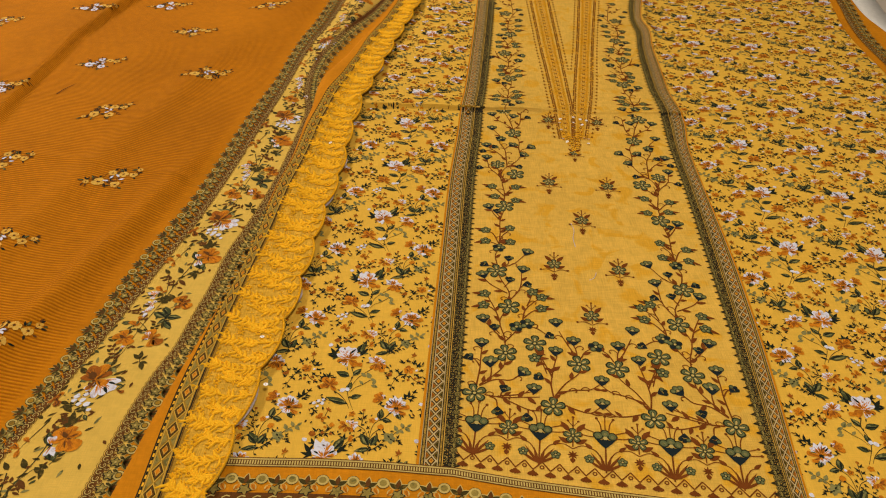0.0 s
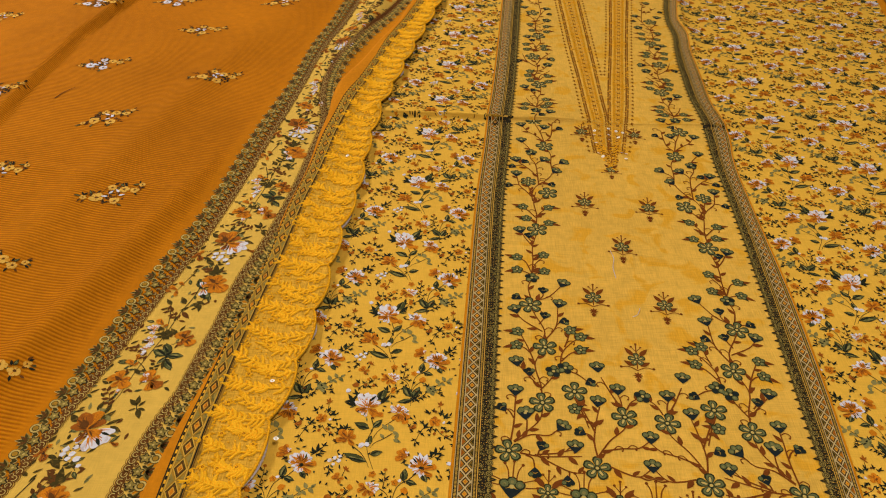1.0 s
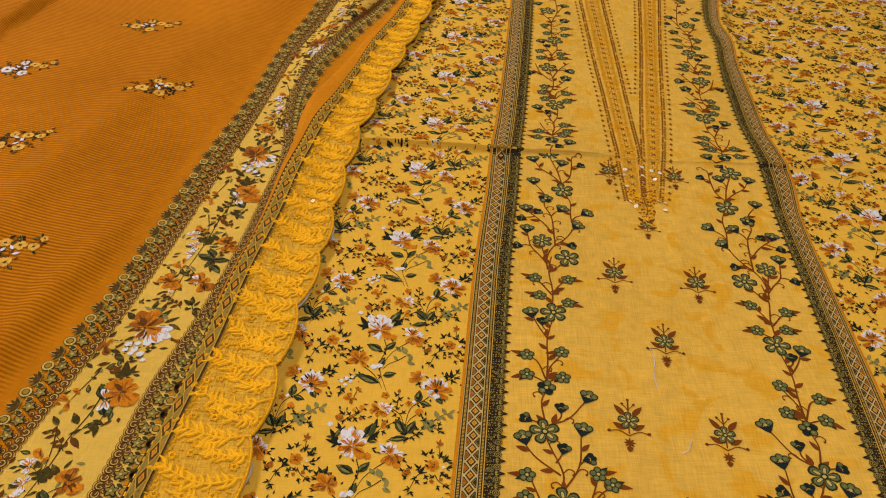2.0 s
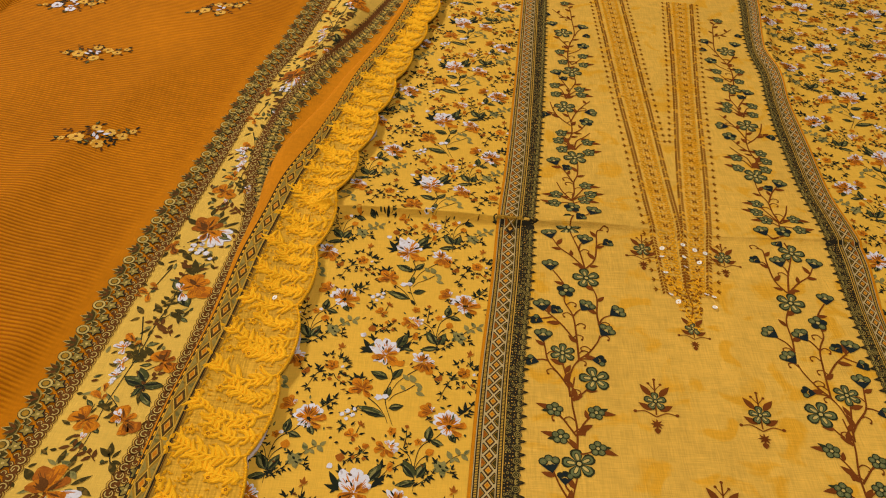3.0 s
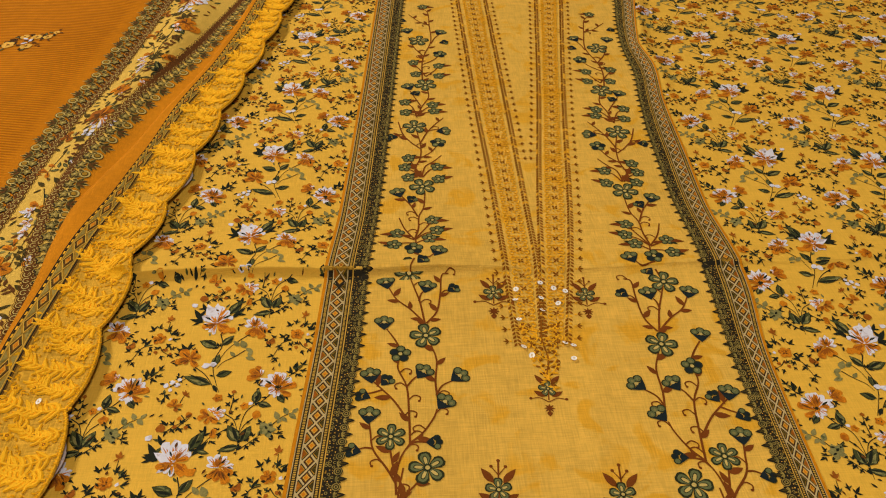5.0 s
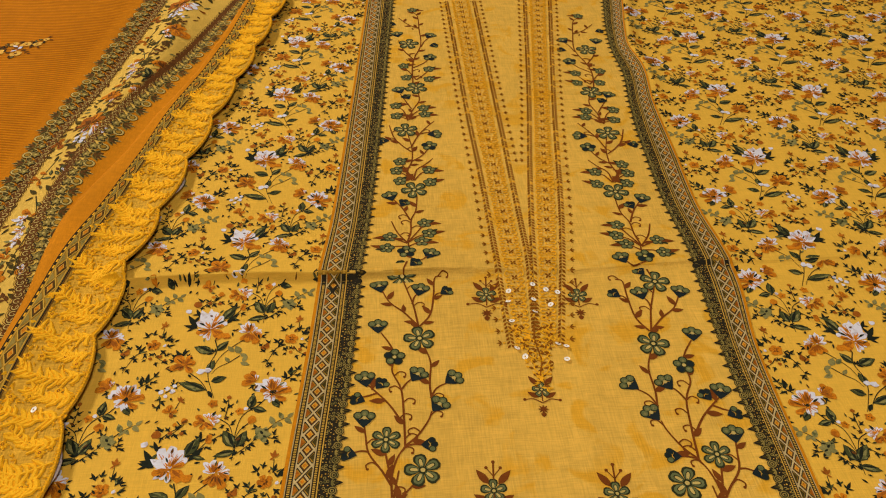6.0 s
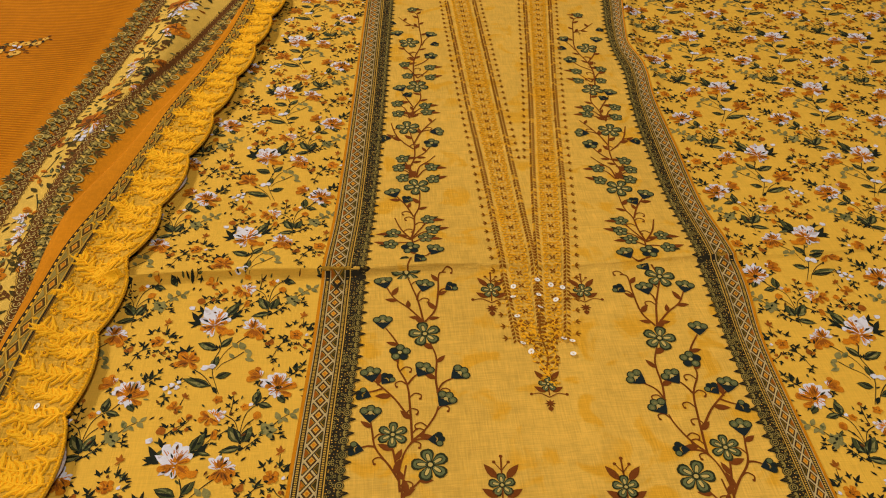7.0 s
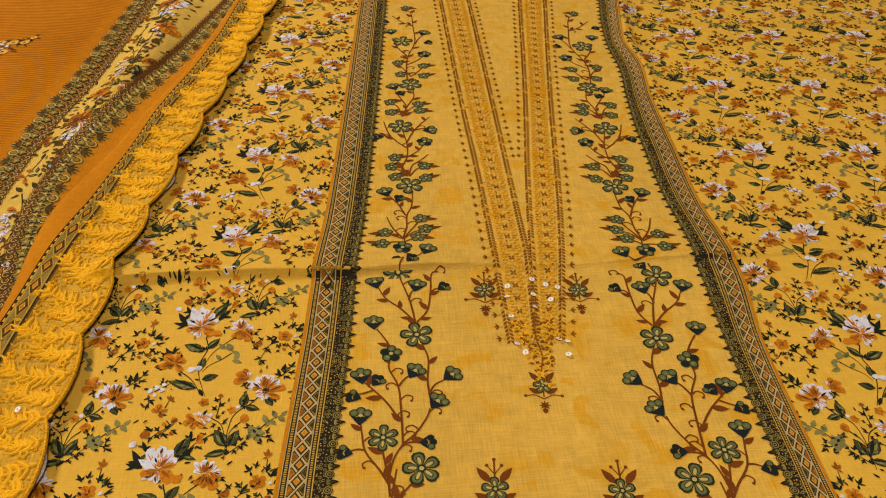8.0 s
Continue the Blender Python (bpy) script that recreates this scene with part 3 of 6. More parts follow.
    for x, y, a, ln, wd, dye, layer in (
        (-0.0827, -0.0073, -150, 0.0045, 0.0020, DARK, 1), (-0.0826, -0.0093, -48, 0.0064, 0.0029, DARK, 1), (-0.0825, -0.0123, -96, 0.0061, 0.0024, DARK, 1), (-0.0732, 0.0022, 133, 0.0078, 0.0023, DARK, 1),
    ):
        print_leaf(ink, go, x, y, a, ln, wd, dye, layer, rng)
    for x, y, r, dye in ((-0.0590, 0.0179, 0.0029, WHITE), (-0.0541, 0.0192, 0.0025, WHITE), (-0.0840, -0.0014, 0.0020, WHITE), (-0.0802, 0.0018, 0.0020, WHITE), (-0.0761, -0.0010, 0.0020, WHITE), (-0.0798, -0.0052, 0.0016, WHITE), (-0.0753, 0.0041, 0.0016, WHITE),):
        blob(ink, go, x, y, r, dye, rng, 3)
    # amber rose with dark twigs
    stroke(ink, go, [(0.0090, 0.0575), (0.0084, 0.0685)], 0.0009, DARK, 0)
    stroke(ink, go, [(0.0007, 0.0441), (-0.0061, 0.0407), (-0.0097, 0.0315), (-0.0122, 0.0224)], 0.0009, DARK, 0)
    stroke(ink, go, [(0.0068, 0.0424), (0.0111, 0.0366), (0.0183, 0.0330)], 0.0009, DARK, 0)
    for x, y, a, ln, wd, dye, layer in (
        (0.0122, 0.0537, 63, 0.0081, 0.0040, DARK, 1), (0.0145, 0.0488, 21, 0.0063, 0.0032, DARK, 1), (0.0090, 0.0575, 77, 0.0073, 0.0033, DARK, 1), (-0.0010, 0.0580, 127, 0.0072, 0.0036, DARK, 1), (0.0106, 0.0456, -42, 0.0071, 0.0035, DARK, 1), (0.0019, 0.0602, 84, 0.0061, 0.0024, DARK, 1), (0.0141, 0.0558, 14, 0.0051, 0.0020, DARK, 1), (0.0084, 0.0695, 130, 0.0050, 0.0020, RUST, 4), (0.0084, 0.0695, 48, 0.0042, 0.0017, RUST, 4), (0.0084, 0.0695, 93, 0.0060, 0.0024, RUST, 4), (0.0084, 0.0695, -143, 0.0036, 0.0014, RUST, 4), (-0.0044, 0.0458, 138, 0.0071, 0.0035, DARK, 1), (-0.0052, 0.0418, 63, 0.0081, 0.0040, DARK, 1), (-0.0060, 0.0387, -155, 0.0054, 0.0027, DARK, 1),
    ):
        print_leaf(ink, go, x, y, a, ln, wd, dye, layer, rng)
    for x, y, a, ln, wd, dye, layer in (
        (-0.0079, 0.0366, -42, 0.0057, 0.0028, DARK, 1),
    ):
        print_leaf(ink, go, x, y, a, ln, wd, dye, layer, rng)
    # twigs of the rose
    for x, y, a, ln, wd, dye, layer in (
        (-0.0105, 0.0285, -155, 0.0054, 0.0027, DARK, 1), (-0.0104, 0.0265, -56, 0.0058, 0.0029, DARK, 1), (-0.0139, 0.0363, 138, 0.0057, 0.0028, DARK, 1), (-0.0114, 0.0455, 138, 0.0057, 0.0028, DARK, 1), (-0.0172, 0.0422, 130, 0.0050, 0.0025, DARK, 1), (0.0021, 0.0362, -132, 0.0042, 0.0021, DARK, 1), (0.0093, 0.0335, -65, 0.0054, 0.0027, DARK, 1), (0.0142, 0.0348, -36, 0.0064, 0.0032, DARK, 1), (0.0069, 0.0394, 146, 0.0050, 0.0025, DARK, 1), (-0.0012, 0.0420, -56, 0.0058, 0.0029, DARK, 1), (0.0159, 0.0399, 30, 0.0045, 0.0022, DARK, 1), (-0.0162, 0.0422, 40, 0.0050, 0.0030, RUST, 4), (-0.0141, 0.0393, 146, 0.0050, 0.0030, RUST, 4), (0.0115, 0.0487, 37, 0.0036, 0.0022, WHITE, 4),
    ):
        print_leaf(ink, go, x, y, a, ln, wd, dye, layer, rng)
    for x, y, r, dye in ((0.0044, 0.0503, 0.0062, AMBER), (-0.0142, 0.0423, 0.0025, RUST), (0.0051, 0.0363, 0.0016, RUST), (0.0120, 0.0387, 0.0016, RUST), (0.0162, 0.0349, 0.0012, RUST),):
        blob(ink, go, x, y, r, dye, rng, 3)
    # open flower
    for x, y, a, ln, wd, dye, layer in (
        (-0.0029, -0.0022, 155, 0.0148, 0.0074, WHITE, 2), (-0.0029, -0.0022, 131, 0.0164, 0.0082, WHITE, 2), (-0.0029, -0.0022, 107, 0.0165, 0.0082, WHITE, 2), (-0.0029, -0.0022, 86, 0.0161, 0.0081, WHITE, 2), (-0.0029, -0.0022, 61, 0.0153, 0.0076, WHITE, 2), (-0.0029, -0.0022, 33, 0.0139, 0.0056, WHITE, 2), (-0.0028, -0.0032, -153, 0.0098, 0.0049, WHITE, 2), (-0.0028, -0.0032, -111, 0.0098, 0.0049, WHITE, 2), (-0.0028, -0.0032, -87, 0.0090, 0.0045, WHITE, 2), (-0.0018, -0.0041, 20, 0.0136, 0.0068, AMBER, 3), (-0.0017, -0.0051, -31, 0.0108, 0.0054, AMBER, 3), (-0.0059, -0.0013, 175, 0.0071, 0.0042, AMBER, 3), (-0.0029, -0.0012, 37, 0.0072, 0.0025, AMBER, 3),
    ):
        print_leaf(ink, go, x, y, a, ln, wd, dye, layer, rng)
    for x, y, r, dye in ((-0.0028, -0.0032, 0.0025, DARK),):
        blob(ink, go, x, y, r, dye, rng, 3)
    # stamens, bud and dark leaves
    stroke(ink, go, [(0.0036, 0.0082), (0.0103, 0.0146), (0.0139, 0.0218)], 0.0009, DARK, 0)
    stroke(ink, go, [(-0.0066, -0.0074), (-0.0122, -0.0147), (-0.0190, -0.0200), (-0.0227, -0.0262), (-0.0241, -0.0373), (-0.0236, -0.0463), (-0.0229, -0.0603)], 0.0009, DARK, 0)
    stroke(ink, go, [(-0.0165, -0.0299), (-0.0212, -0.0352), (-0.0238, -0.0423)], 0.0009, DARK, 0)
    for x, y, a, ln, wd, dye, layer in (
        (-0.0040, -0.0002, 120, 0.0089, 0.0014, RUST, 5), (-0.0040, -0.0002, 99, 0.0100, 0.0016, RUST, 5), (-0.0029, -0.0012, 87, 0.0091, 0.0014, RUST, 5), (-0.0019, -0.0011, 59, 0.0072, 0.0012, RUST, 5), (-0.0164, 0.0082, -162, 0.0114, 0.0068, AMBER, 3), (-0.0164, 0.0082, 152, 0.0117, 0.0070, AMBER, 3), (-0.0176, 0.0101, 114, 0.0085, 0.0051, AMBER, 3), (-0.0194, 0.0080, -177, 0.0050, 0.0025, RUST, 4), (-0.0165, 0.0091, 93, 0.0060, 0.0024, WHITE, 4), (-0.0163, 0.0052, -138, 0.0064, 0.0029, DARK, 1), (-0.0130, -0.0007, 172, 0.0051, 0.0025, GREEN, 1), (0.0055, 0.0093, 107, 0.0082, 0.0033, DARK, 1), (0.0084, 0.0115, 93, 0.0100, 0.0040, DARK, 1), (0.0103, 0.0136, -6, 0.0061, 0.0024, DARK, 1),
    ):
        print_leaf(ink, go, x, y, a, ln, wd, dye, layer, rng)
    for x, y, a, ln, wd, dye, layer in (
        (0.0121, 0.0177, 66, 0.0067, 0.0030, DARK, 1), (0.0075, 0.0104, -24, 0.0067, 0.0027, DARK, 1), (-0.0171, -0.0169, 88, 0.0120, 0.0060, GREEN, 1), (-0.0151, -0.0168, -15, 0.0095, 0.0047, GREEN, 1), (-0.0015, -0.0091, -57, 0.0081, 0.0048, GREEN, 1), (0.0025, -0.0089, -56, 0.0058, 0.0029, DARK, 1),
    ):
        print_leaf(ink, go, x, y, a, ln, wd, dye, layer, rng)
    # branch with a white and amber flower
    stroke(ink, go, [(-0.0367, -0.0260), (-0.0294, -0.0316), (-0.0248, -0.0424)], 0.0009, DARK, 0)
    stroke(ink, go, [(-0.0337, -0.0258), (-0.0332, -0.0168), (-0.0337, -0.0068)], 0.0009, DARK, 0)
    stroke(ink, go, [(-0.0397, -0.0441), (-0.0359, -0.0409), (-0.0321, -0.0377)], 0.0009, DARK, 0)
    for x, y, a, ln, wd, dye, layer in (
        (-0.0476, -0.0275, -156, 0.0085, 0.0051, AMBER, 3), (-0.0476, -0.0275, 147, 0.0086, 0.0052, AMBER, 3), (-0.0476, -0.0285, -95, 0.0071, 0.0042, AMBER, 3), (-0.0466, -0.0285, -42, 0.0085, 0.0051, AMBER, 3), (-0.0466, -0.0285, 152, 0.0058, 0.0029, RUST, 4), (-0.0466, -0.0285, -65, 0.0054, 0.0022, RUST, 4), (-0.0447, -0.0264, 53, 0.0078, 0.0047, WHITE, 2), (-0.0447, -0.0264, 9, 0.0100, 0.0060, WHITE, 2), (-0.0436, -0.0273, -31, 0.0072, 0.0043, WHITE, 2), (-0.0447, -0.0254, 120, 0.0067, 0.0034, WHITE, 2), (-0.0340, -0.0198, 138, 0.0057, 0.0028, DARK, 1), (-0.0332, -0.0168, 48, 0.0057, 0.0028, DARK, 1), (-0.0344, -0.0128, 124, 0.0058, 0.0029, DARK, 1), (-0.0309, -0.0226, 37, 0.0036, 0.0018, DARK, 1),
    ):
        print_leaf(ink, go, x, y, a, ln, wd, dye, layer, rng)
    for x, y, a, ln, wd, dye, layer in (
        (-0.0324, -0.0307, -140, 0.0050, 0.0025, DARK, 1), (-0.0293, -0.0336, -114, 0.0045, 0.0022, DARK, 1), (-0.0284, -0.0305, 56, 0.0050, 0.0025, DARK, 1), (-0.0336, -0.0268, 48, 0.0042, 0.0021, DARK, 1), (-0.0380, -0.0400, 156, 0.0045, 0.0022, DARK, 1), (-0.0369, -0.0420, -98, 0.0051, 0.0025, DARK, 1), (-0.0349, -0.0409, 30, 0.0045, 0.0022, DARK, 1), (-0.0398, -0.0431, -143, 0.0036, 0.0018, DARK, 1),
    ):
        print_leaf(ink, go, x, y, a, ln, wd, dye, layer, rng)
    for x, y, r, dye in ((-0.0444, -0.0123, 0.0041, AMBER), (-0.0240, -0.0193, 0.0037, AMBER), (-0.0146, -0.0268, 0.0033, AMBER), (-0.0337, -0.0068, 0.0016, RUST), (-0.0201, -0.0171, 0.0016, WHITE),):
        blob(ink, go, x, y, r, dye, rng, 3)
    # leaves of the branch and the sage flower
    stroke(ink, go, [(-0.0221, -0.0562), (-0.0164, -0.0509), (-0.0097, -0.0436)], 0.0009, DARK, 0)
    stroke(ink, go, [(-0.0031, -0.0362), (0.0035, -0.0289), (0.0113, -0.0244)], 0.0009, DARK, 0)
    stroke(ink, go, [(-0.0008, -0.0421), (0.0062, -0.0427)], 0.0009, DARK, 0)
    for x, y, a, ln, wd, dye, layer in (
        (-0.0235, -0.0493, 125, 0.0153, 0.0076, GREEN, 1), (-0.0215, -0.0492, 70, 0.0130, 0.0065, GREEN, 1), (-0.0222, -0.0532, -164, 0.0133, 0.0051, GREEN, 1), (-0.0183, -0.0520, -50, 0.0050, 0.0025, DARK, 1), (-0.0155, -0.0489, -42, 0.0057, 0.0028, DARK, 1), (-0.0136, -0.0468, -28, 0.0058, 0.0029, DARK, 1), (-0.0136, -0.0458, 115, 0.0054, 0.0027, DARK, 1), (-0.0107, -0.0446, 66, 0.0045, 0.0022, DARK, 1), (-0.0164, -0.0499, 115, 0.0054, 0.0027, DARK, 1), (-0.0049, -0.0403, -168, 0.0061, 0.0046, SAGE, 1), (-0.0049, -0.0403, 129, 0.0086, 0.0065, SAGE, 1), (-0.0049, -0.0403, 77, 0.0073, 0.0055, SAGE, 1), (-0.0049, -0.0403, 12, 0.0061, 0.0046, SAGE, 1), (-0.0049, -0.0403, -69, 0.0063, 0.0047, SAGE, 1),
    ):
        print_leaf(ink, go, x, y, a, ln, wd, dye, layer, rng)
    for x, y, a, ln, wd, dye, layer in (
        (-0.0081, -0.0365, 127, 0.0072, 0.0032, DARK, 1), (-0.0049, -0.0393, 127, 0.0036, 0.0018, DARK, 3), (-0.0049, -0.0403, -31, 0.0036, 0.0014, DARK, 3), (0.0016, -0.0310, 116, 0.0076, 0.0042, SAGE, 1), (0.0035, -0.0289, -42, 0.0057, 0.0031, SAGE, 1), (0.0074, -0.0266, 120, 0.0067, 0.0037, SAGE, 1), (0.0103, -0.0255, 48, 0.0057, 0.0031, SAGE, 1), (0.0084, -0.0256, -42, 0.0071, 0.0039, SAGE, 1), (0.0036, -0.0299, -124, 0.0050, 0.0028, SAGE, 1), (0.0013, -0.0430, 25, 0.0054, 0.0027, DARK, 1), (0.0033, -0.0439, -28, 0.0058, 0.0029, DARK, 1), (0.0021, -0.0399, 71, 0.0054, 0.0027, DARK, 1),
    ):
        print_leaf(ink, go, x, y, a, ln, wd, dye, layer, rng)
    # small amber cluster
    stroke(ink, go, [(-0.0702, -0.0167), (-0.0686, -0.0096)], 0.0009, DARK, 0)
    stroke(ink, go, [(-0.0749, -0.0430), (-0.0692, -0.0367), (-0.0624, -0.0323), (-0.0607, -0.0272)], 0.0009, DARK, 0)
    stroke(ink, go, [(-0.0667, -0.0275), (-0.0634, -0.0324), (-0.0671, -0.0376), (-0.0699, -0.0417)], 0.0009, DARK, 0)
    for x, y, a, ln, wd, dye, layer in (
        (-0.0731, -0.0199, 165, 0.0063, 0.0044, AMBER, 3), (-0.0731, -0.0199, 109, 0.0073, 0.0051, AMBER, 3), (-0.0731, -0.0199, 14, 0.0051, 0.0036, AMBER, 3), (-0.0731, -0.0199, -65, 0.0054, 0.0032, RUST, 4), (-0.0675, -0.0105, 130, 0.0050, 0.0020, RUST, 4), (-0.0675, -0.0105, 59, 0.0036, 0.0014, RUST, 4), (-0.0675, -0.0105, 104, 0.0051, 0.0020, RUST, 4), (-0.0675, -0.0105, -15, 0.0032, 0.0013, RUST, 4), (-0.0742, -0.0369, 138, 0.0071, 0.0035, DARK, 1), (-0.0721, -0.0388, -42, 0.0057, 0.0028, DARK, 1), (-0.0692, -0.0367, 138, 0.0057, 0.0028, DARK, 1), (-0.0663, -0.0345, 48, 0.0057, 0.0028, DARK, 1), (-0.0671, -0.0376, -48, 0.0064, 0.0032, DARK, 1), (-0.0622, -0.0353, -36, 0.0064, 0.0032, DARK, 1),
    ):
        print_leaf(ink, go, x, y, a, ln, wd, dye, layer, rng)
    for x, y, a, ln, wd, dye, layer in (
        (-0.0740, -0.0409, -98, 0.0051, 0.0025, DARK, 1),
    ):
        print_leaf(ink, go, x, y, a, ln, wd, dye, layer, rng)
    for x, y, r, dye in ((-0.0617, -0.0273, 0.0025, AMBER), (-0.0781, -0.0391, 0.0033, RUST), (-0.0691, -0.0377, 0.0016, RUST), (-0.0611, -0.0382, 0.0016, RUST), (-0.0675, -0.0306, 0.0016, AMBER),):
        blob(ink, go, x, y, r, dye, rng, 3)
    # dark flecks and small tips that show round the blooms
    for x, y, r, n in ((0.0, 0.002, 0.015, 7), (-0.056, 0.064, 0.014, 9), (-0.028, 0.060, 0.011, 6), (-0.073, 0.022, 0.011, 6), (0.010, 0.050, 0.010, 9), (-0.048, -0.028, 0.010, 7), (-0.078, -0.018, 0.010, 7), (-0.022, -0.022, 0.010, 6), (-0.010, -0.040, 0.009, 6), (-0.014, 0.012, 0.009, 4)):
        for k in range(n):
            a = 360 * k / n + rng.uniform(-25, 25)
            q = r * rng.uniform(0.7, 1.15)
            leaf(ink, go, x + q * math.cos(radians(a)), y + q * math.sin(radians(a)), a + rng.uniform(-60, 60), rng.uniform(0.0030, 0.0052), rng.uniform(0.0013, 0.0021), (DARK, DARK, GREEN, UMBER)[k % 4], 5 if k % 2 else 1)
    for k in range(5):
        disc(ink, go, -0.0860 + 0.0042 * k, -0.0005 + 0.0022 * (k % 2), 0.0007, NAVY, 6, 5)


# ---- vine motifs ----


def five_petal(ink, go, r, count=5, fill=TEAL, core=PALE, start=95):
    petals(ink, go, 0, 0, r, count, DEEP, 0, start, 0.95, 0.05)
    petals(ink, go, 0, 0, r * 0.88, count, fill, 1, start, 0.74, 0.2)
    petals(ink, go, 0, 0, r * 0.74, count, DEEP, 1.5, start, 0.46, 0.36)
    petals(ink, go, 0, 0, r * 0.68, count, core, 2, start, 0.34, 0.42)
    disc(ink, go, 0, 0, r * 0.22, DEEP, 3)
    disc(ink, go, 0, 0, r * 0.13, core, 4, 7)


def small_flower(ink, go, r, dark=False):
    for i in range(5):
        a = radians(90 + 72 * i)
        disc(ink, go, 0.6 * r * math.cos(a), 0.6 * r * math.sin(a), r * 0.48, DEEP, 0, 9)
        disc(ink, go, 0.62 * r * math.cos(a), 0.62 * r * math.sin(a), r * 0.33, NAVY if dark and i % 2 else TEAL, 1, 8)
        if not (dark and i % 2):
            disc(ink, go, 0.55 * r * math.cos(a), 0.55 * r * math.sin(a), r * 0.15, SAGE, 2, 6)
    disc(ink, go, 0, 0, r * 0.2, PALE, 2, 7)


def cup_bud(ink, go, r, navy=False):
    """A bud that opens upwards: dark cup with three round petals."""
    tips = ((-0.62, 0.45), (0, 0.72), (0.62, 0.45))
    for px, py in tips:
        disc(ink, go, px * r, py * r, r * 0.48, DEEP, 0, 9)
        disc(ink, go, px * r, py * r, r * 0.34, NAVY if navy and px < 0.3 else TEAL, 1, 9)
        if not navy:
            disc(ink, go, px * r, (py - 0.06) * r, r * 0.16, SAGE, 2, 7)
    ink.poly([go((px * r, py * r)) for px, py in ((0, -0.95), (0.45, -0.50), (0.92, 0.10), (0.40, -0.02), (0, 0.16), (-0.40, -0.02), (-0.92, 0.10), (-0.45, -0.50))], NAVY, 2)
    if not navy:
        disc(ink, go, 0, 0.20 * r, r * 0.22, PALE, 3, 6)


def buti(ink, go, h=0.048):
    """A single sprig: flower on a stem with leaves, side tips and a star foot."""
    s = h / 0.048
    g = bend(go, placed(0, 0, 0, s))
    stroke(ink, g, [(0, 0.024), (0, -0.010)], 0.0012, STEM, 0, 0.1, 2)
    for k in (-1, 1):
        stroke(ink, g, [(0, -0.012), (0.008 * k, -0.0075), (0.015 * k, -0.0085)], 0.0010, STEM, 0, 0.2)
        disc(ink, g, 0.016 * k, -0.0085, 0.0016, STEM, 1, 7)
        leaf(ink, g, 0.003 * k, 0.008, 90 - 38 * k, 0.014, 0.0055, STEM, 0)
        leaf(ink, g, 0.003 * k, -0.006, 90 - 58 * k, 0.012, 0.0055, STEM, 0)
        stroke(ink, g, [(0.0, 0.014), (0.0045 * k, 0.020)], 0.0008, STEM, 0, 0.2, 2)
        disc(ink, g, 0.0048 * k, 0.0205, 0.0013, STEM, 1, 6)
    disc(ink, g, 0, 0.025, 0.0014, STEM, 1, 6)
    five_petal(ink, bend(g, placed(0, 0.003, 0)), 0.0092)
    for k in range(8):
        leaf(ink, g, 0, -0.019, 45 * k, 0.0052, 0.0018, STEM, 0)
    leaf(ink, g, 0, -0.022, 270, 0.006, 0.005, STEM, 1)


def curl(ink, go, x, y, side, size=0.008):
    stroke(ink, go, [(x, y), (x + side * size * 0.5, y + size * 0.45), (x + side * size, y + size * 0.25), (x + side * size * 0.95, y - size * 0.2)], 0.0011, STEM, 0, 0.1)
    disc(ink, go, x + side * size * 0.9, y - size * 0.15, 0.0011, STEM, 0, 6)


slant = curve((0.15, 0.6), (0.135, 0.8), (0.12, 1.1), (0.10, 1.2), (0.08, 1.36), (0.09, 1.5), (0.12, 1.7))
inset = curve((0.014, 0.6), (0.011, 0.8), (0.007, 1.1), (0.007, 1.25), (0.008, 1.4), (0.011, 1.56), (0.013, 1.7))

# ---- the room ----
# Walls and ceiling are unseen, added to close the space round the cloths.
X0, X1, Y0, Y1, TOP = -3.6, 3.2, -2.0, 4.6, 2.9


def box(name, x0, x1, y0, y1, z0, z1, mat, label="", kind="", parent=None, category=""):
    bm = bmesh.new()
    bmesh.ops.create_cube(bm, size=1)
    bmesh.ops.transform(bm, matrix=Matrix.LocRotScale(((x0 + x1) / 2, (y0 + y1) / 2, (z0 + z1) / 2), None, (x1 - x0, y1 - y0, z1 - z0)), verts=bm.verts)
    return tagged(part(name, bm, mat, parent), label, category, kind=kind)


box("floor", X0, X1, Y0, Y1, -0.12, -0.010, TILE, "plain polished beige floor under the cloths", "structure", None, "floor")
box("ceiling", X0, X1, Y0, Y1, TOP, TOP + 0.1, PAINT, "unseen ceiling added to close the room, plain taupe", "structure", None, "ceiling")
box("wall_west", X0 - 0.1, X0, Y0, Y1, 0, TOP, PAINT, "unseen wall added to close the room, plain taupe", "structure", None, "wall")
box("wall_east", X1, X1 + 0.1, Y0, Y1, 0, TOP, PAINT, "unseen wall added to close the room, plain taupe", "structure", None, "wall")
box("wall_south", X0, X1, Y0 - 0.1, Y0, 0, TOP, PAINT, "unseen wall added to close the room, plain taupe", "structure", None, "wall")
box("wall_north", X0, X1, Y1, Y1 + 0.1, 0, TOP, PAINT, "unseen wall added to close the room, plain taupe", "structure", None, "wall")
# Invented fittings that go with the two unseen lamps.
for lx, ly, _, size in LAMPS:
    lamp = thing("unseen_light", "unseen ceiling light added for the cloths, square with a warm diffuser", "lamp")
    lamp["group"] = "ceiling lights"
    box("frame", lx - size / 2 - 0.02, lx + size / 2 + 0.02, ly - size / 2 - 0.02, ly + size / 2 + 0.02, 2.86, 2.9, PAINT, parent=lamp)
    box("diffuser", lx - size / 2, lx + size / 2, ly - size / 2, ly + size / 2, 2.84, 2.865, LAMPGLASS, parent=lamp)

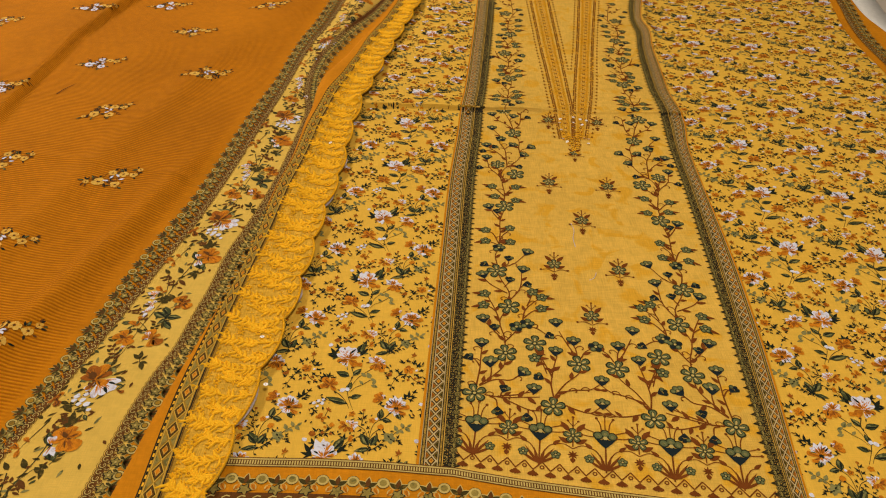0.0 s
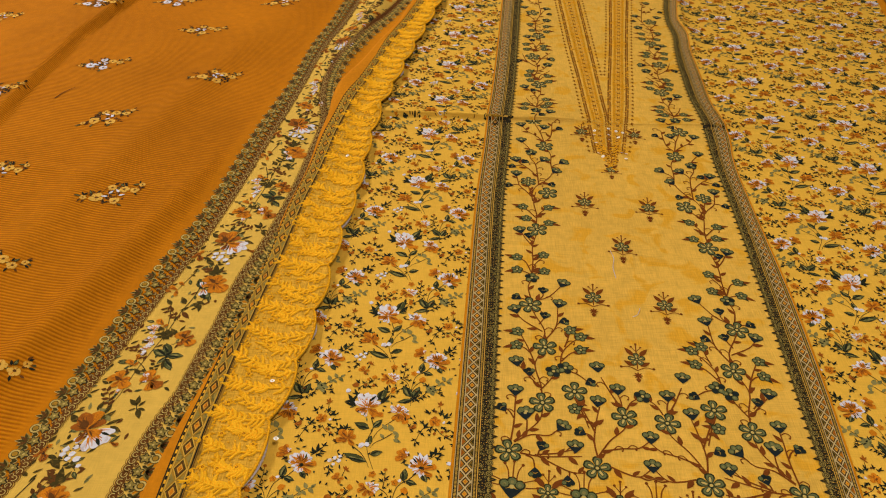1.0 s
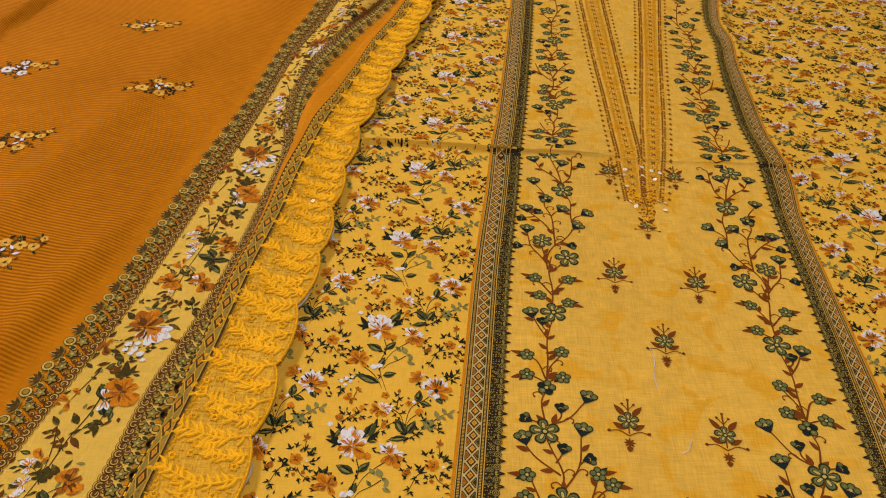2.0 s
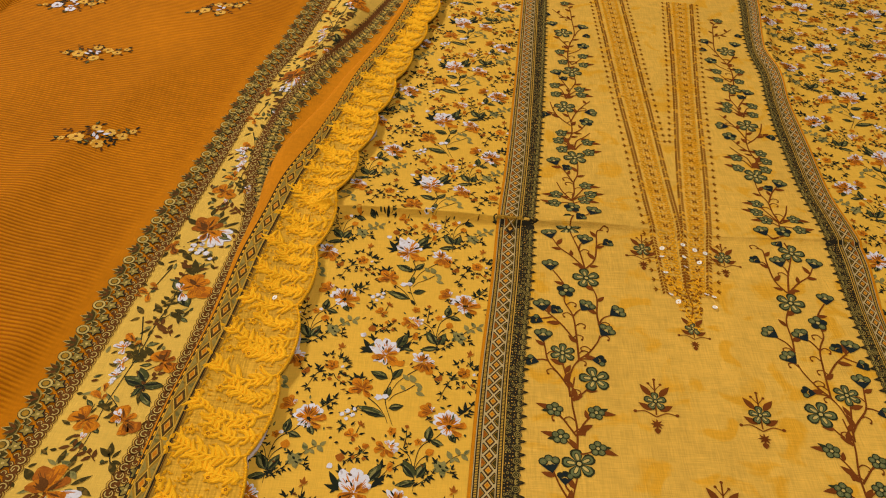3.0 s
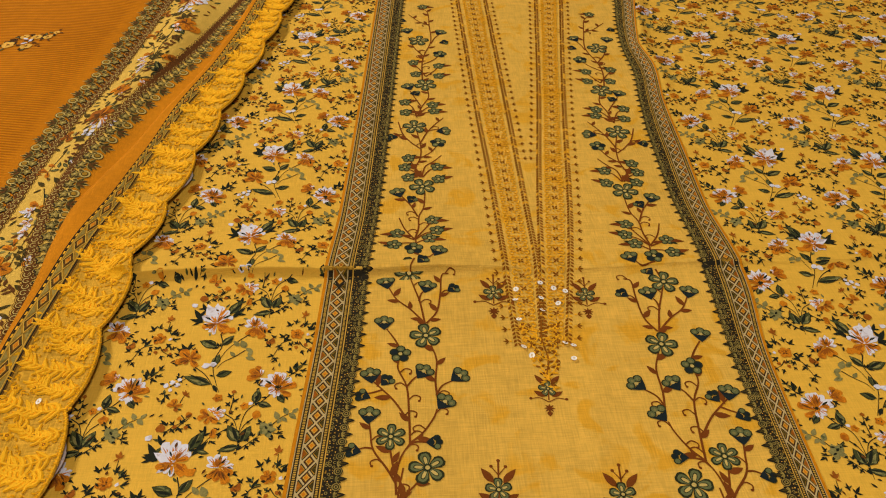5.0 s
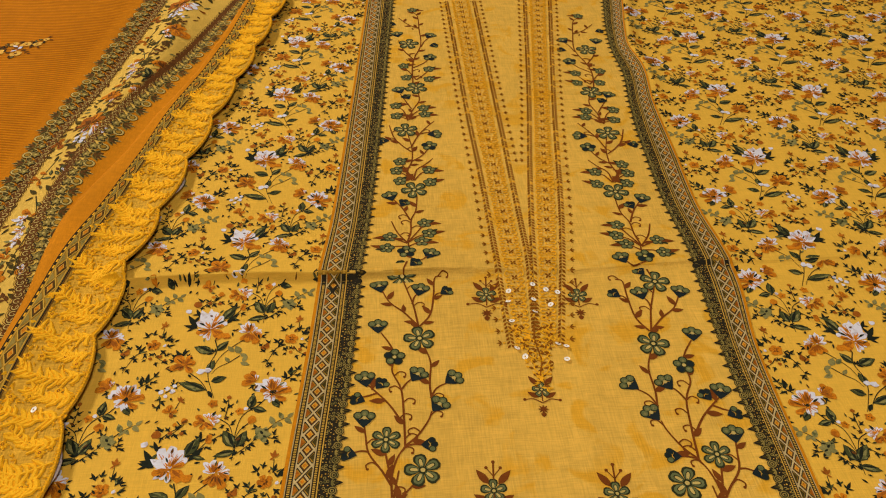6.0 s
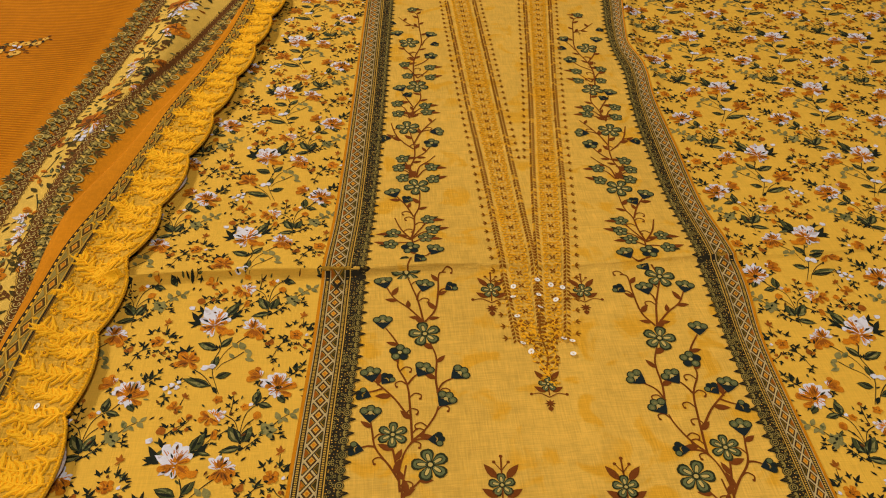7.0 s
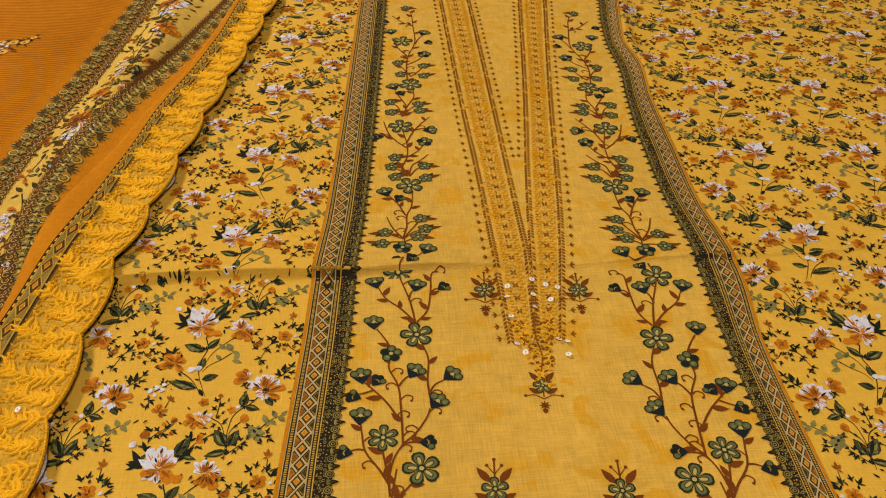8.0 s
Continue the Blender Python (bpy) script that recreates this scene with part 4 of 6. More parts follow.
# white sheet that the cloths lie on
white_sheet = tagged(sheet("white_sheet", lambda y: -1.6, lambda y: 1.032 + 0.012 * math.sin(14 * y), 0.05, 2.35, 60, 0.05, lambda x, y: -0.0055 + 0.001 * noise.noise((x * 5, y * 5, 0)), SHEET, None, hem=0.004), "white cotton sheet spread on the floor under the cloths", "sheet")

# ---- kurta ----
kurta = thing("kurta_fabric", "unstitched yellow kurta cloth with floral print and embroidered neckline", "fabric")
FOLD_ROWS = tuple(FOLD - 0.014 + 0.0007 * i for i in range(34))
KY0, KY1 = 0.44, 2.15
right_edge = curve((0.90, 0.44), (0.888, 1.2), (0.893, 1.45), (0.897, 1.62), (0.930, 1.81), (0.97, 2.1))
right_hem = curve((0.965, 0.44), (0.968, 1.45), (0.974, 1.62), (0.966, 1.71), (0.976, 1.81), (1.0, 2.1))
sheet("ground_cloth", lambda y: edge_mid(y) - 0.05, right_edge, KY0, KY1, 220, 0.008, kurta_z, YELLOW, kurta, 0.0, "bright yellow cotton ground", FOLD_ROWS)


def print_area(clip, seed_base, lattice, mirror, name):
    ink = Ink(kurta_z, 0.0003)
    ink.clip = lambda x, y: y < KY1 - 0.025 and clip(x, y)
    for i in range(lattice[6], lattice[7]):
        for j in range(lattice[8], lattice[9]):
            x = lattice[0] + i * lattice[2] + j * lattice[4]
            y = lattice[1] + i * lattice[3] + j * lattice[5]
            floral_tile(ink, placed(x, y, lattice[10], 1.0, mirror), seed_base + (i * 37 + j * 11) % 5)
    tagged(ink.build(name, kurta), "small white, amber and green floral spray print", kind="stuff")


def below(x, y):
    return y < fold_line(x) - 0.0030


def above(x, y):
    return y > fold_line(x) - 0.0030


print_area(lambda x, y: below(x, y) and x < left_out(y) + 0.004 and y > 0.572, 1, (0.115, 1.150, 0.105, 0.0, 0.0095, 0.1275, -3, 2, -5, 3, -3), False, "floral_print")
print_area(lambda x, y: above(x, y) and x < left_out(y) + 0.004, 1, (0.130, 1.250, 0.105, -0.002, 0.0080, 0.1265, -3, 2, -1, 8, -3), False, "floral_print")
print_area(lambda x, y: below(x, y) and x > right_out(y) - 0.004 and y > 0.545 - 0.02 * x and x < right_edge(y), 1, (0.494, 1.113, 0.104, -0.010, 0.0060, 0.1300, -1, 6, -6, 3, -5), True, "floral_print")
print_area(lambda x, y: above(x, y) and x > right_out(y) - 0.004 and x < right_edge(y), 1, (0.507, 1.360, 0.106, -0.009, 0.0065, 0.1310, -1, 6, -2, 7, -5), True, "floral_print")

# centre panel
sheet("centre_panel", lambda y: left_in(y) - 0.012, lambda y: right_in(y) + 0.008, 0.49, KY1, 80, 0.008, kurta_z, PANEL, kurta, 0.0007, "golden yellow slub cotton centre panel", FOLD_ROWS)


def border(name, lo, hi, flip):
    """A printed border: orange line, beaded lines, a row of diamonds, dark scalloped lace with rings."""
    edge = (lambda y: hi(y) - 0.64 * (hi(y) - lo(y))) if flip else lo
    edge2 = hi if flip else (lambda y: lo(y) + 0.64 * (hi(y) - lo(y)))
    owner = sheet(name, edge, edge2, 0.49, KY1, 10, 0.008, kurta_z, KHAKI, kurta, 0.0010, "khaki printed border with diamonds and dark lace edging", FOLD_ROWS)
    ink = Ink(kurta_z, 0.0013)

    def at(u, y):
        u = 1 - u if flip else u
        return (lo(y) + (hi(y) - lo(y)) * u, y)

    same = lambda p: p
    y, k = 0.497, 0
    while y < KY1 - 0.02:
        y2 = y + 0.004
        for u0, u1, m in ((0.0, 0.065, ORANGE), (0.070, 0.085, LINE), (0.190, 0.210, LINE), (0.500, 0.518, LINE), (0.615, 0.635, SAND), (0.635, 0.84, INK)):
            ink.poly([at(u0, y), at(u1, y), at(u1, y2), at(u0, y2)], m, 0)
        for u0, u1 in ((0.090, 0.185), (0.522, 0.610)):
            ink.poly([at(u0, y), at(u1, y), at(u1, y2), at(u0, y2)], INK, 0)
            for q in (0.0003, 0.0016, 0.0029):
                ink.poly([at(u0 + 0.022, y + q), at(u1 - 0.022, y + q), at(u1 - 0.022, y + q + 0.0007), at(u0 + 0.022, y + q + 0.0007)], SAND, 1)
        y, k = y2, k + 1
    y = 0.500
    p = 0.0124
    while y < KY1 - 0.03:
        c = (0.355, y + p / 2)
        # crossing pale ribbons with a stepped diamond in each mesh
        for d in (-1, 1):
            a, b = (0.355 - 0.142 * d, y - 0.08 * p), (0.355 + 0.142 * d, y + 1.08 * p)
            for wd, m, l in ((0.0022, INK, 1), (0.0011, LINE, 2)):
                ink.poly([at(a[0], a[1] - wd), at(a[0], a[1] + wd), at(b[0], b[1] + wd), at(b[0], b[1] - wd)], m, l + (0.5 if d > 0 else 0))
        for w, h, m, l in ((0.086, 0.0042, UMBER, 4), (0.060, 0.0029, SAND, 5), (0.040, 0.0019, AMBER, 6)):
            ink.poly([at(c[0] - w, y), at(c[0], y - h), at(c[0] + w, y), at(c[0], y + h)], m, l)
        for sd in (-1, 1):
            ink.poly([at(c[0] + sd * 0.142, c[1] - 0.0036), at(c[0] + sd * 0.142, c[1] + 0.0036), at(c[0] + sd * 0.062, c[1])], OLIVE if sd > 0 else RUST, 3)
        y += p
    y, k = 0.500, 0
    side = 180 if flip else 0
    dots = random.Random(9)
    while y < KY1 - 0.03:
        p = 0.0116
        # close dark lace, speckled with tiny loops and beads
        for q in range(4):
            for u in (0.67, 0.735, 0.80):
                g = placed(*at(u + dots.uniform(-0.015, 0.015), y + p * (q + dots.uniform(0.2, 0.8)) / 4))
                if dots.random() < 0.35:
                    ring(ink, g, 0, 0, 0.0012, 0.0005, LICHEN, 1, 6)
                else:
                    disc(ink, g, 0, 0, dots.uniform(0.0004, 0.0007), SAND if dots.random() < 0.3 else KHAKI, 1, 5)
        g = placed(*at(0.885, y + p * 0.5))
        disc(ink, g, 0, 0, 0.0034, INK, 2, 10)
        ring(ink, g, 0, 0, 0.0029, 0.0007, LICHEN, 3, 10)
        ring(ink, g, 0, 0, 0.0015, 0.0007, LICHEN, 3, 7)
        g = placed(*at(0.83, y), side)
        for a in (-62, -30, 30, 62):
            leaf(ink, g, 0, 0, a, 0.0056, 0.0030, INK, 1)
            leaf(ink, g, 0.0008, 0, a, 0.0034, 0.0012, LICHEN, 2)
        leaf(ink, g, 0.001, 0, 0, 0.0080, 0.0036, INK, 1)
        leaf(ink, g, 0.0025, 0, 0, 0.0040, 0.0015, OLIVE, 2)
        y, k = y + p, k + 1
    ink.build("border_motif", owner)


border("border_strip", left_out, left_in, False)
border("border_strip", lambda y: right_in(y) - 0.004, right_out, True)

# embroidered vines: each flower is an object that shares its mesh with its like
flat = lambda x, y: 0.0


def motif_mesh(name, draw):
    ink = Ink(flat, 0.0, 0.00005)
    draw(ink, placed(0, 0))
    me = bpy.data.meshes.new(name)
    me.from_pydata(ink.verts, [], ink.faces)
    for m in ink.mats:
        me.materials.append(m)
    me.polygons.foreach_set("material_index", ink.index)
    return me


MOTIFS = {
    "B": ("large_flower", motif_mesh("large_flower", lambda i, g: five_petal(i, g, 0.0130))),
    "S": ("six_petal_flower", motif_mesh("six_petal_flower", lambda i, g: five_petal(i, g, 0.0110, 6))),
    "F": ("small_flower", motif_mesh("small_flower", lambda i, g: small_flower(i, g, 0.0066))),
    "D": ("dark_flower", motif_mesh("dark_flower", lambda i, g: small_flower(i, g, 0.0080, True))),
    "U": ("flower_bud", motif_mesh("flower_bud", lambda i, g: cup_bud(i, g, 0.0074))),
    "N": ("navy_bud", motif_mesh("navy_bud", lambda i, g: cup_bud(i, g, 0.0056, True))),
    "P": ("sprig_motif", motif_mesh("sprig_motif", lambda i, g: buti(i, g))),
}
vines = part("vine_print", bmesh.new(), STEM, kurta, "brown printed vine stems and leaves")


def set_motif(kind, x, y, turn=0.0, size=1.0, mirror=False, owner=None):
    name, me = MOTIFS[kind]
    ob = new(name, me)
    ob.parent = owner or vines
    e = 0.004
    nx = (kurta_z(x + e, y) - kurta_z(x - e, y)) / (2 * e)
    ny = (kurta_z(x, y + e) - kurta_z(x, y - e)) / (2 * e)
    ob.matrix_basis = Matrix.Translation((x, y, kurta_z(x, y) + 0.00115)) @ Matrix(((1, 0, 0, 0), (0, 1, 0, 0), (nx, ny, 1, 0), (0, 0, 0, 1))) @ pose(0, 0, 0, 0, 0, turn) @ Matrix.Diagonal((-size if mirror else size, size, 1, 1))
    return ob


stems = Ink(kurta_z, 0.0011)


def panel(p, right):
    """A place of the near vine, or its mirror image across the panel."""
    if not right:
        return p
    d = p[0] - left_in(p[1]) + inset(p[1])
    x = right_in(p[1]) - d
    y = p[1] - slant(p[1]) * (x - p[0])
    return (right_in(y) - d, y)


vine_rng = random.Random(4)


def grow(*pts):
    """A stem through a few points, on both sides of the panel, with a leaf or two and a curled tendril."""
    line = bezier(pts, 4)
    span = sum(math.dist(a, b) for a, b in zip(line, line[1:]))
    sprouts = []
    side = vine_rng.choice((-1, 1))
    for k in range(max(1, round(span / 0.014))):
        at = (k + vine_rng.uniform(0.25, 0.6)) / max(1, round(span / 0.014))
        i = min(int(at * (len(line) - 1)), len(line) - 2)
        run = math.degrees(math.atan2(line[i + 1][1] - line[i][1], line[i + 1][0] - line[i][0]))
        sprouts.append((line[i], run + side * vine_rng.uniform(28, 58), vine_rng.uniform(0.009, 0.0125), vine_rng.random(), side))
        side = -side
    for right in (False, True):
        go = lambda p: panel(p, right)
        stroke(stems, go, pts, 0.0017, STEM, 0, 0.35)
        for (x, y), turn, length, chance, side in sprouts:
            if span < (0.020 if y < FOLD else 0.030):
                continue
            if chance < 0.66:
                leaf(stems, go, x, y, turn, length, length * 0.42, STEM, 0)
            elif chance < 0.9:
                curl(stems, go, x, y, 1 if math.cos(radians(turn)) > 0 else -1, 0.0085)


def bloom(kind, x, y, turn=0):
    """A flower or bud and its mirror image; small flowers carry a pointed leaf on their outer side."""
    lean = vine_rng.uniform(-12, 12) if kind in "BSDF" else 0
    tip = (180 if x < 0.205 else 0) + vine_rng.uniform(-22, 22)
    for right in (False, True):
        q = panel((x, y), right)
        if kind == "F":
            go = lambda p: panel(p, right)
            leaf(stems, go, x, y, tip, 0.0155, 0.0050, STEM, 0)
            leaf(stems, go, x, y, tip + 28, 0.0105, 0.0045, DEEP, 0)
        set_motif(kind, q[0], q[1], (-1 if right else 1) * (turn + lean) - 5, 1.0, right)


# upper sprays
grow((0.234, 1.583), (0.235, 1.622), (0.239, 1.647), (0.248, 1.679), (0.248, 1.722), (0.248, 1.758), (0.243, 1.771))
grow((0.248, 1.725), (0.236, 1.734), (0.223, 1.756))
grow((0.248, 1.673), (0.253, 1.687), (0.259, 1.696))
grow((0.238, 1.641), (0.227, 1.665), (0.221, 1.692))
grow((0.236, 1.622), (0.248, 1.631), (0.256, 1.642))
grow((0.238, 1.594), (0.231, 1.612), (0.225, 1.624))
grow((0.238, 1.593), (0.247, 1.604), (0.253, 1.613))
grow((0.226, 1.509), (0.231, 1.528), (0.239, 1.547), (0.239, 1.565))
grow((0.230, 1.530), (0.224, 1.548), (0.219, 1.563))
grow((0.225, 1.507), (0.221, 1.527), (0.214, 1.537))
grow((0.226, 1.509), (0.234, 1.523), (0.243, 1.531))
grow((0.226, 1.510), (0.232, 1.515), (0.243, 1.518))
grow((0.226, 1.510), (0.220, 1.513), (0.214, 1.516))
grow((0.220, 1.402), (0.221, 1.417), (0.226, 1.433), (0.227, 1.455), (0.224, 1.480))
grow((0.226, 1.449), (0.218, 1.459), (0.211, 1.470), (0.202, 1.472))
grow((0.212, 1.468), (0.208, 1.481), (0.205, 1.499))
grow((0.227, 1.459), (0.234, 1.477), (0.243, 1.492), (0.253, 1.505))
grow((0.235, 1.480), (0.242, 1.483), (0.249, 1.483))
grow((0.225, 1.431), (0.236, 1.441), (0.244, 1.454))
grow((0.226, 1.400), (0.230, 1.417), (0.239, 1.426), (0.247, 1.436))
grow((0.225, 1.402), (0.220, 1.417), (0.215, 1.429))
grow((0.225, 1.400), (0.218, 1.410), (0.211, 1.416))
grow((0.227, 1.400), (0.234, 1.411), (0.241, 1.415))
grow((0.216, 1.305), (0.220, 1.322), (0.221, 1.340), (0.226, 1.354), (0.228, 1.375))
grow((0.220, 1.340), (0.214, 1.357), (0.205, 1.373))
grow((0.214, 1.357), (0.213, 1.360), (0.215, 1.363))
grow((0.216, 1.305), (0.208, 1.321), (0.203, 1.339))
grow((0.217, 1.306), (0.224, 1.318), (0.232, 1.331))
grow((0.217, 1.305), (0.226, 1.314), (0.235, 1.317))
grow((0.216, 1.304), (0.209, 1.309), (0.202, 1.314))
grow((0.216, 1.290), (0.217, 1.299), (0.217, 1.308))
grow((0.217, 1.299), (0.223, 1.303), (0.229, 1.306))
grow((0.216, 1.299), (0.208, 1.300), (0.200, 1.299))
bloom("F", 0.242, 1.778, 0)
bloom("N", 0.215, 1.738, 70)
bloom("U", 0.220, 1.708, 10)
bloom("B", 0.233, 1.682, 0)
bloom("U", 0.260, 1.701, -30)
bloom("N", 0.263, 1.675, -70)
bloom("D", 0.257, 1.646, 0)
bloom("F", 0.225, 1.627, 0)
bloom("F", 0.254, 1.617, 0)
bloom("F", 0.227, 1.599, 0)
bloom("F", 0.253, 1.594, 0)
bloom("B", 0.237, 1.575, 20)
bloom("U", 0.218, 1.571, 25)
bloom("N", 0.226, 1.556, 30)
bloom("F", 0.213, 1.538, 0)
bloom("F", 0.243, 1.532, 0)
bloom("F", 0.213, 1.517, 0)
bloom("F", 0.244, 1.519, 0)
bloom("B", 0.222, 1.489, 0)
bloom("U", 0.251, 1.480, -80)
bloom("N", 0.199, 1.470, 90)
bloom("D", 0.245, 1.459, 0)
bloom("F", 0.214, 1.432, 0)
bloom("F", 0.210, 1.417, 0)
bloom("F", 0.242, 1.416, 0)
bloom("F", 0.213, 1.400, 0)
bloom("F", 0.242, 1.396, 0)
bloom("B", 0.226, 1.385, 18)
bloom("U", 0.203, 1.376, 20)
bloom("N", 0.215, 1.365, -25)
bloom("F", 0.233, 1.334, 0)
bloom("F", 0.236, 1.318, 0)
bloom("F", 0.201, 1.315, 0)
bloom("F", 0.229, 1.306, 0)
bloom("F", 0.198, 1.298, 0)
bloom("D", 0.215, 1.291, 0)
bloom("U", 0.235, 1.286, -20)
# sprays below the fold
grow((0.196, 1.055), (0.196, 1.070), (0.200, 1.084), (0.206, 1.094))
grow((0.206, 1.094), (0.206, 1.118), (0.205, 1.143), (0.199, 1.160), (0.200, 1.170))
grow((0.201, 1.180), (0.197, 1.190), (0.191, 1.201))
grow((0.205, 1.113), (0.196, 1.130), (0.186, 1.143), (0.180, 1.150))
grow((0.187, 1.141), (0.181, 1.139), (0.176, 1.138))
grow((0.184, 1.144), (0.185, 1.150), (0.188, 1.152))
grow((0.205, 1.143), (0.210, 1.150), (0.215, 1.154))
grow((0.206, 1.094), (0.215, 1.102), (0.223, 1.114), (0.226, 1.122))
grow((0.226, 1.134), (0.231, 1.143), (0.240, 1.148))
grow((0.227, 1.130), (0.226, 1.147), (0.228, 1.168), (0.224, 1.185))
grow((0.221, 1.204), (0.218, 1.229), (0.214, 1.246), (0.211, 1.258))
grow((0.221, 1.206), (0.210, 1.222), (0.199, 1.234), (0.193, 1.248))
grow((0.217, 1.231), (0.219, 1.239), (0.222, 1.243))
grow((0.222, 1.206), (0.231, 1.219), (0.235, 1.241), (0.237, 1.260), (0.243, 1.262))
grow((0.234, 1.236), (0.238, 1.242), (0.243, 1.243))
grow((0.206, 1.094), (0.212, 1.095), (0.218, 1.094))
grow((0.196, 1.063), (0.190, 1.075), (0.181, 1.090), (0.179, 1.104), (0.178, 1.114))
grow((0.181, 1.091), (0.176, 1.092), (0.171, 1.091))
grow((0.195, 1.072), (0.193, 1.085), (0.192, 1.093))
grow((0.198, 1.051), (0.207, 1.060), (0.214, 1.068))
grow((0.215, 1.277), (0.212, 1.269), (0.211, 1.262))
grow((0.215, 1.284), (0.226, 1.278), (0.232, 1.283))
bloom("N", 0.221, 1.274, -40)
bloom("B", 0.210, 1.263, 0)
bloom("U", 0.191, 1.253, 15)
bloom("U", 0.224, 1.247, -10)
bloom("N", 0.245, 1.244, -50)
bloom("B", 0.221, 1.193, 0)
bloom("U", 0.189, 1.207, 5)
bloom("D", 0.201, 1.175, 0)
bloom("U", 0.217, 1.156, -30)
bloom("U", 0.243, 1.151, -50)
bloom("U", 0.179, 1.154, 12)
bloom("N", 0.190, 1.149, -35)
bloom("N", 0.174, 1.136, 70)
bloom("U", 0.231, 1.127, -35)
bloom("U", 0.178, 1.118, 0)
bloom("S", 0.193, 1.100, 0)
bloom("N", 0.222, 1.094, -85)
bloom("N", 0.168, 1.090, 80)
bloom("B", 0.217, 1.074, 0)
# sprays of the skirt
grow((0.197, 1.000), (0.199, 1.025), (0.197, 1.052), (0.201, 1.075))
grow((0.198, 1.018), (0.191, 1.030), (0.184, 1.041))
grow((0.199, 1.020), (0.206, 1.032), (0.214, 1.040))
grow((0.198, 1.006), (0.192, 1.012), (0.187, 1.017))
grow((0.198, 1.002), (0.206, 1.004), (0.212, 1.008))
bloom("F", 0.183, 1.042)
bloom("F", 0.215, 1.041)
bloom("F", 0.186, 1.017)
bloom("F", 0.213, 1.008)
grow((0.185, 0.722), (0.185, 0.741), (0.181, 0.766), (0.188, 0.785))
grow((0.183, 0.738), (0.173, 0.753), (0.165, 0.765))
grow((0.180, 0.747), (0.178, 0.750), (0.176, 0.754))
grow((0.184, 0.733), (0.194, 0.746), (0.200, 0.756))
grow((0.200, 0.756), (0.206, 0.758), (0.210, 0.763))
grow((0.216, 0.726), (0.222, 0.706), (0.226, 0.688))
grow((0.211, 0.761), (0.222, 0.756), (0.231, 0.747))
grow((0.192, 0.801), (0.194, 0.817), (0.186, 0.840), (0.182, 0.852))
grow((0.181, 0.769), (0.176, 0.789), (0.169, 0.810))
grow((0.177, 0.784), (0.172, 0.790), (0.166, 0.793))
grow((0.206, 0.765), (0.210, 0.785), (0.221, 0.800), (0.230, 0.807))
grow((0.213, 0.793), (0.217, 0.804), (0.220, 0.814))
grow((0.208, 0.773), (0.218, 0.784), (0.228, 0.790))
grow((0.192, 0.815), (0.174, 0.830), (0.166, 0.842))
grow((0.193, 0.801), (0.207, 0.824), (0.211, 0.853))
grow((0.207, 0.825), (0.211, 0.829), (0.215, 0.831))
grow((0.189, 0.826), (0.193, 0.832), (0.195, 0.836))
grow((0.183, 0.864), (0.181, 0.886), (0.186, 0.899))
grow((0.184, 0.862), (0.202, 0.870), (0.217, 0.888))
grow((0.191, 0.865), (0.196, 0.871), (0.197, 0.877))
grow((0.179, 0.864), (0.174, 0.866), (0.170, 0.868))
grow((0.186, 0.906), (0.189, 0.933), (0.190, 0.959), (0.197, 0.987))
grow((0.187, 0.911), (0.191, 0.926), (0.202, 0.941))
grow((0.186, 0.911), (0.180, 0.931), (0.172, 0.937))
grow((0.186, 0.907), (0.193, 0.911), (0.200, 0.914))
grow((0.186, 0.907), (0.179, 0.912), (0.171, 0.916))
grow((0.191, 0.959), (0.183, 0.975), (0.178, 0.990))
grow((0.190, 0.970), (0.187, 0.975), (0.187, 0.981))
bloom("F", 0.171, 0.939, 0)
bloom("F", 0.202, 0.944, 0)
bloom("F", 0.170, 0.916, 0)
bloom("F", 0.201, 0.914, 0)
bloom("D", 0.186, 0.902, 0)
bloom("U", 0.220, 0.893, -20)
bloom("N", 0.197, 0.880, -5)
bloom("N", 0.168, 0.868, 60)
bloom("B", 0.182, 0.856, 0)
bloom("U", 0.213, 0.859, -10)
bloom("U", 0.165, 0.848, 20)
bloom("N", 0.196, 0.839, -10)
bloom("N", 0.215, 0.831, -70)
bloom("F", 0.166, 0.814, 0)
bloom("F", 0.221, 0.818, 0)
bloom("F", 0.231, 0.809, 0)
bloom("F", 0.164, 0.794, 0)
bloom("F", 0.229, 0.790, 0)
bloom("B", 0.193, 0.792, 0)
bloom("U", 0.163, 0.770, 10)
bloom("N", 0.175, 0.756, 10)
bloom("D", 0.199, 0.759, 0)
bloom("D", 0.211, 0.764, 0)
bloom("U", 0.243, 0.766, 5)
bloom("B", 0.217, 0.733, 0)
bloom("N", 0.233, 0.745, -60)
bloom("U", 0.160, 0.731, 0)
bloom("U", 0.238, 0.721, -5)
bloom("B", 0.185, 0.717, 0)
bloom("F", 0.215, 0.711, 0)
bloom("N", 0.147, 0.709, 40)
bloom("U", 0.168, 0.702, 5)
bloom("B", 0.198, 0.994, 0)
bloom("U", 0.177, 0.992, 15)
bloom("N", 0.187, 0.981, 0)
# sprays of the hem
grow((0.152, 0.664), (0.157, 0.692), (0.159, 0.714), (0.161, 0.729))
grow((0.157, 0.697), (0.154, 0.704), (0.150, 0.709))
grow((0.156, 0.670), (0.170, 0.683), (0.181, 0.696), (0.185, 0.710))
grow((0.168, 0.682), (0.169, 0.691), (0.169, 0.698))
grow((0.156, 0.669), (0.172, 0.678), (0.188, 0.678), (0.198, 0.686))
grow((0.161, 0.657), (0.179, 0.654), (0.199, 0.655), (0.216, 0.656))
grow((0.176, 0.656), (0.192, 0.658), (0.202, 0.661), (0.210, 0.663))
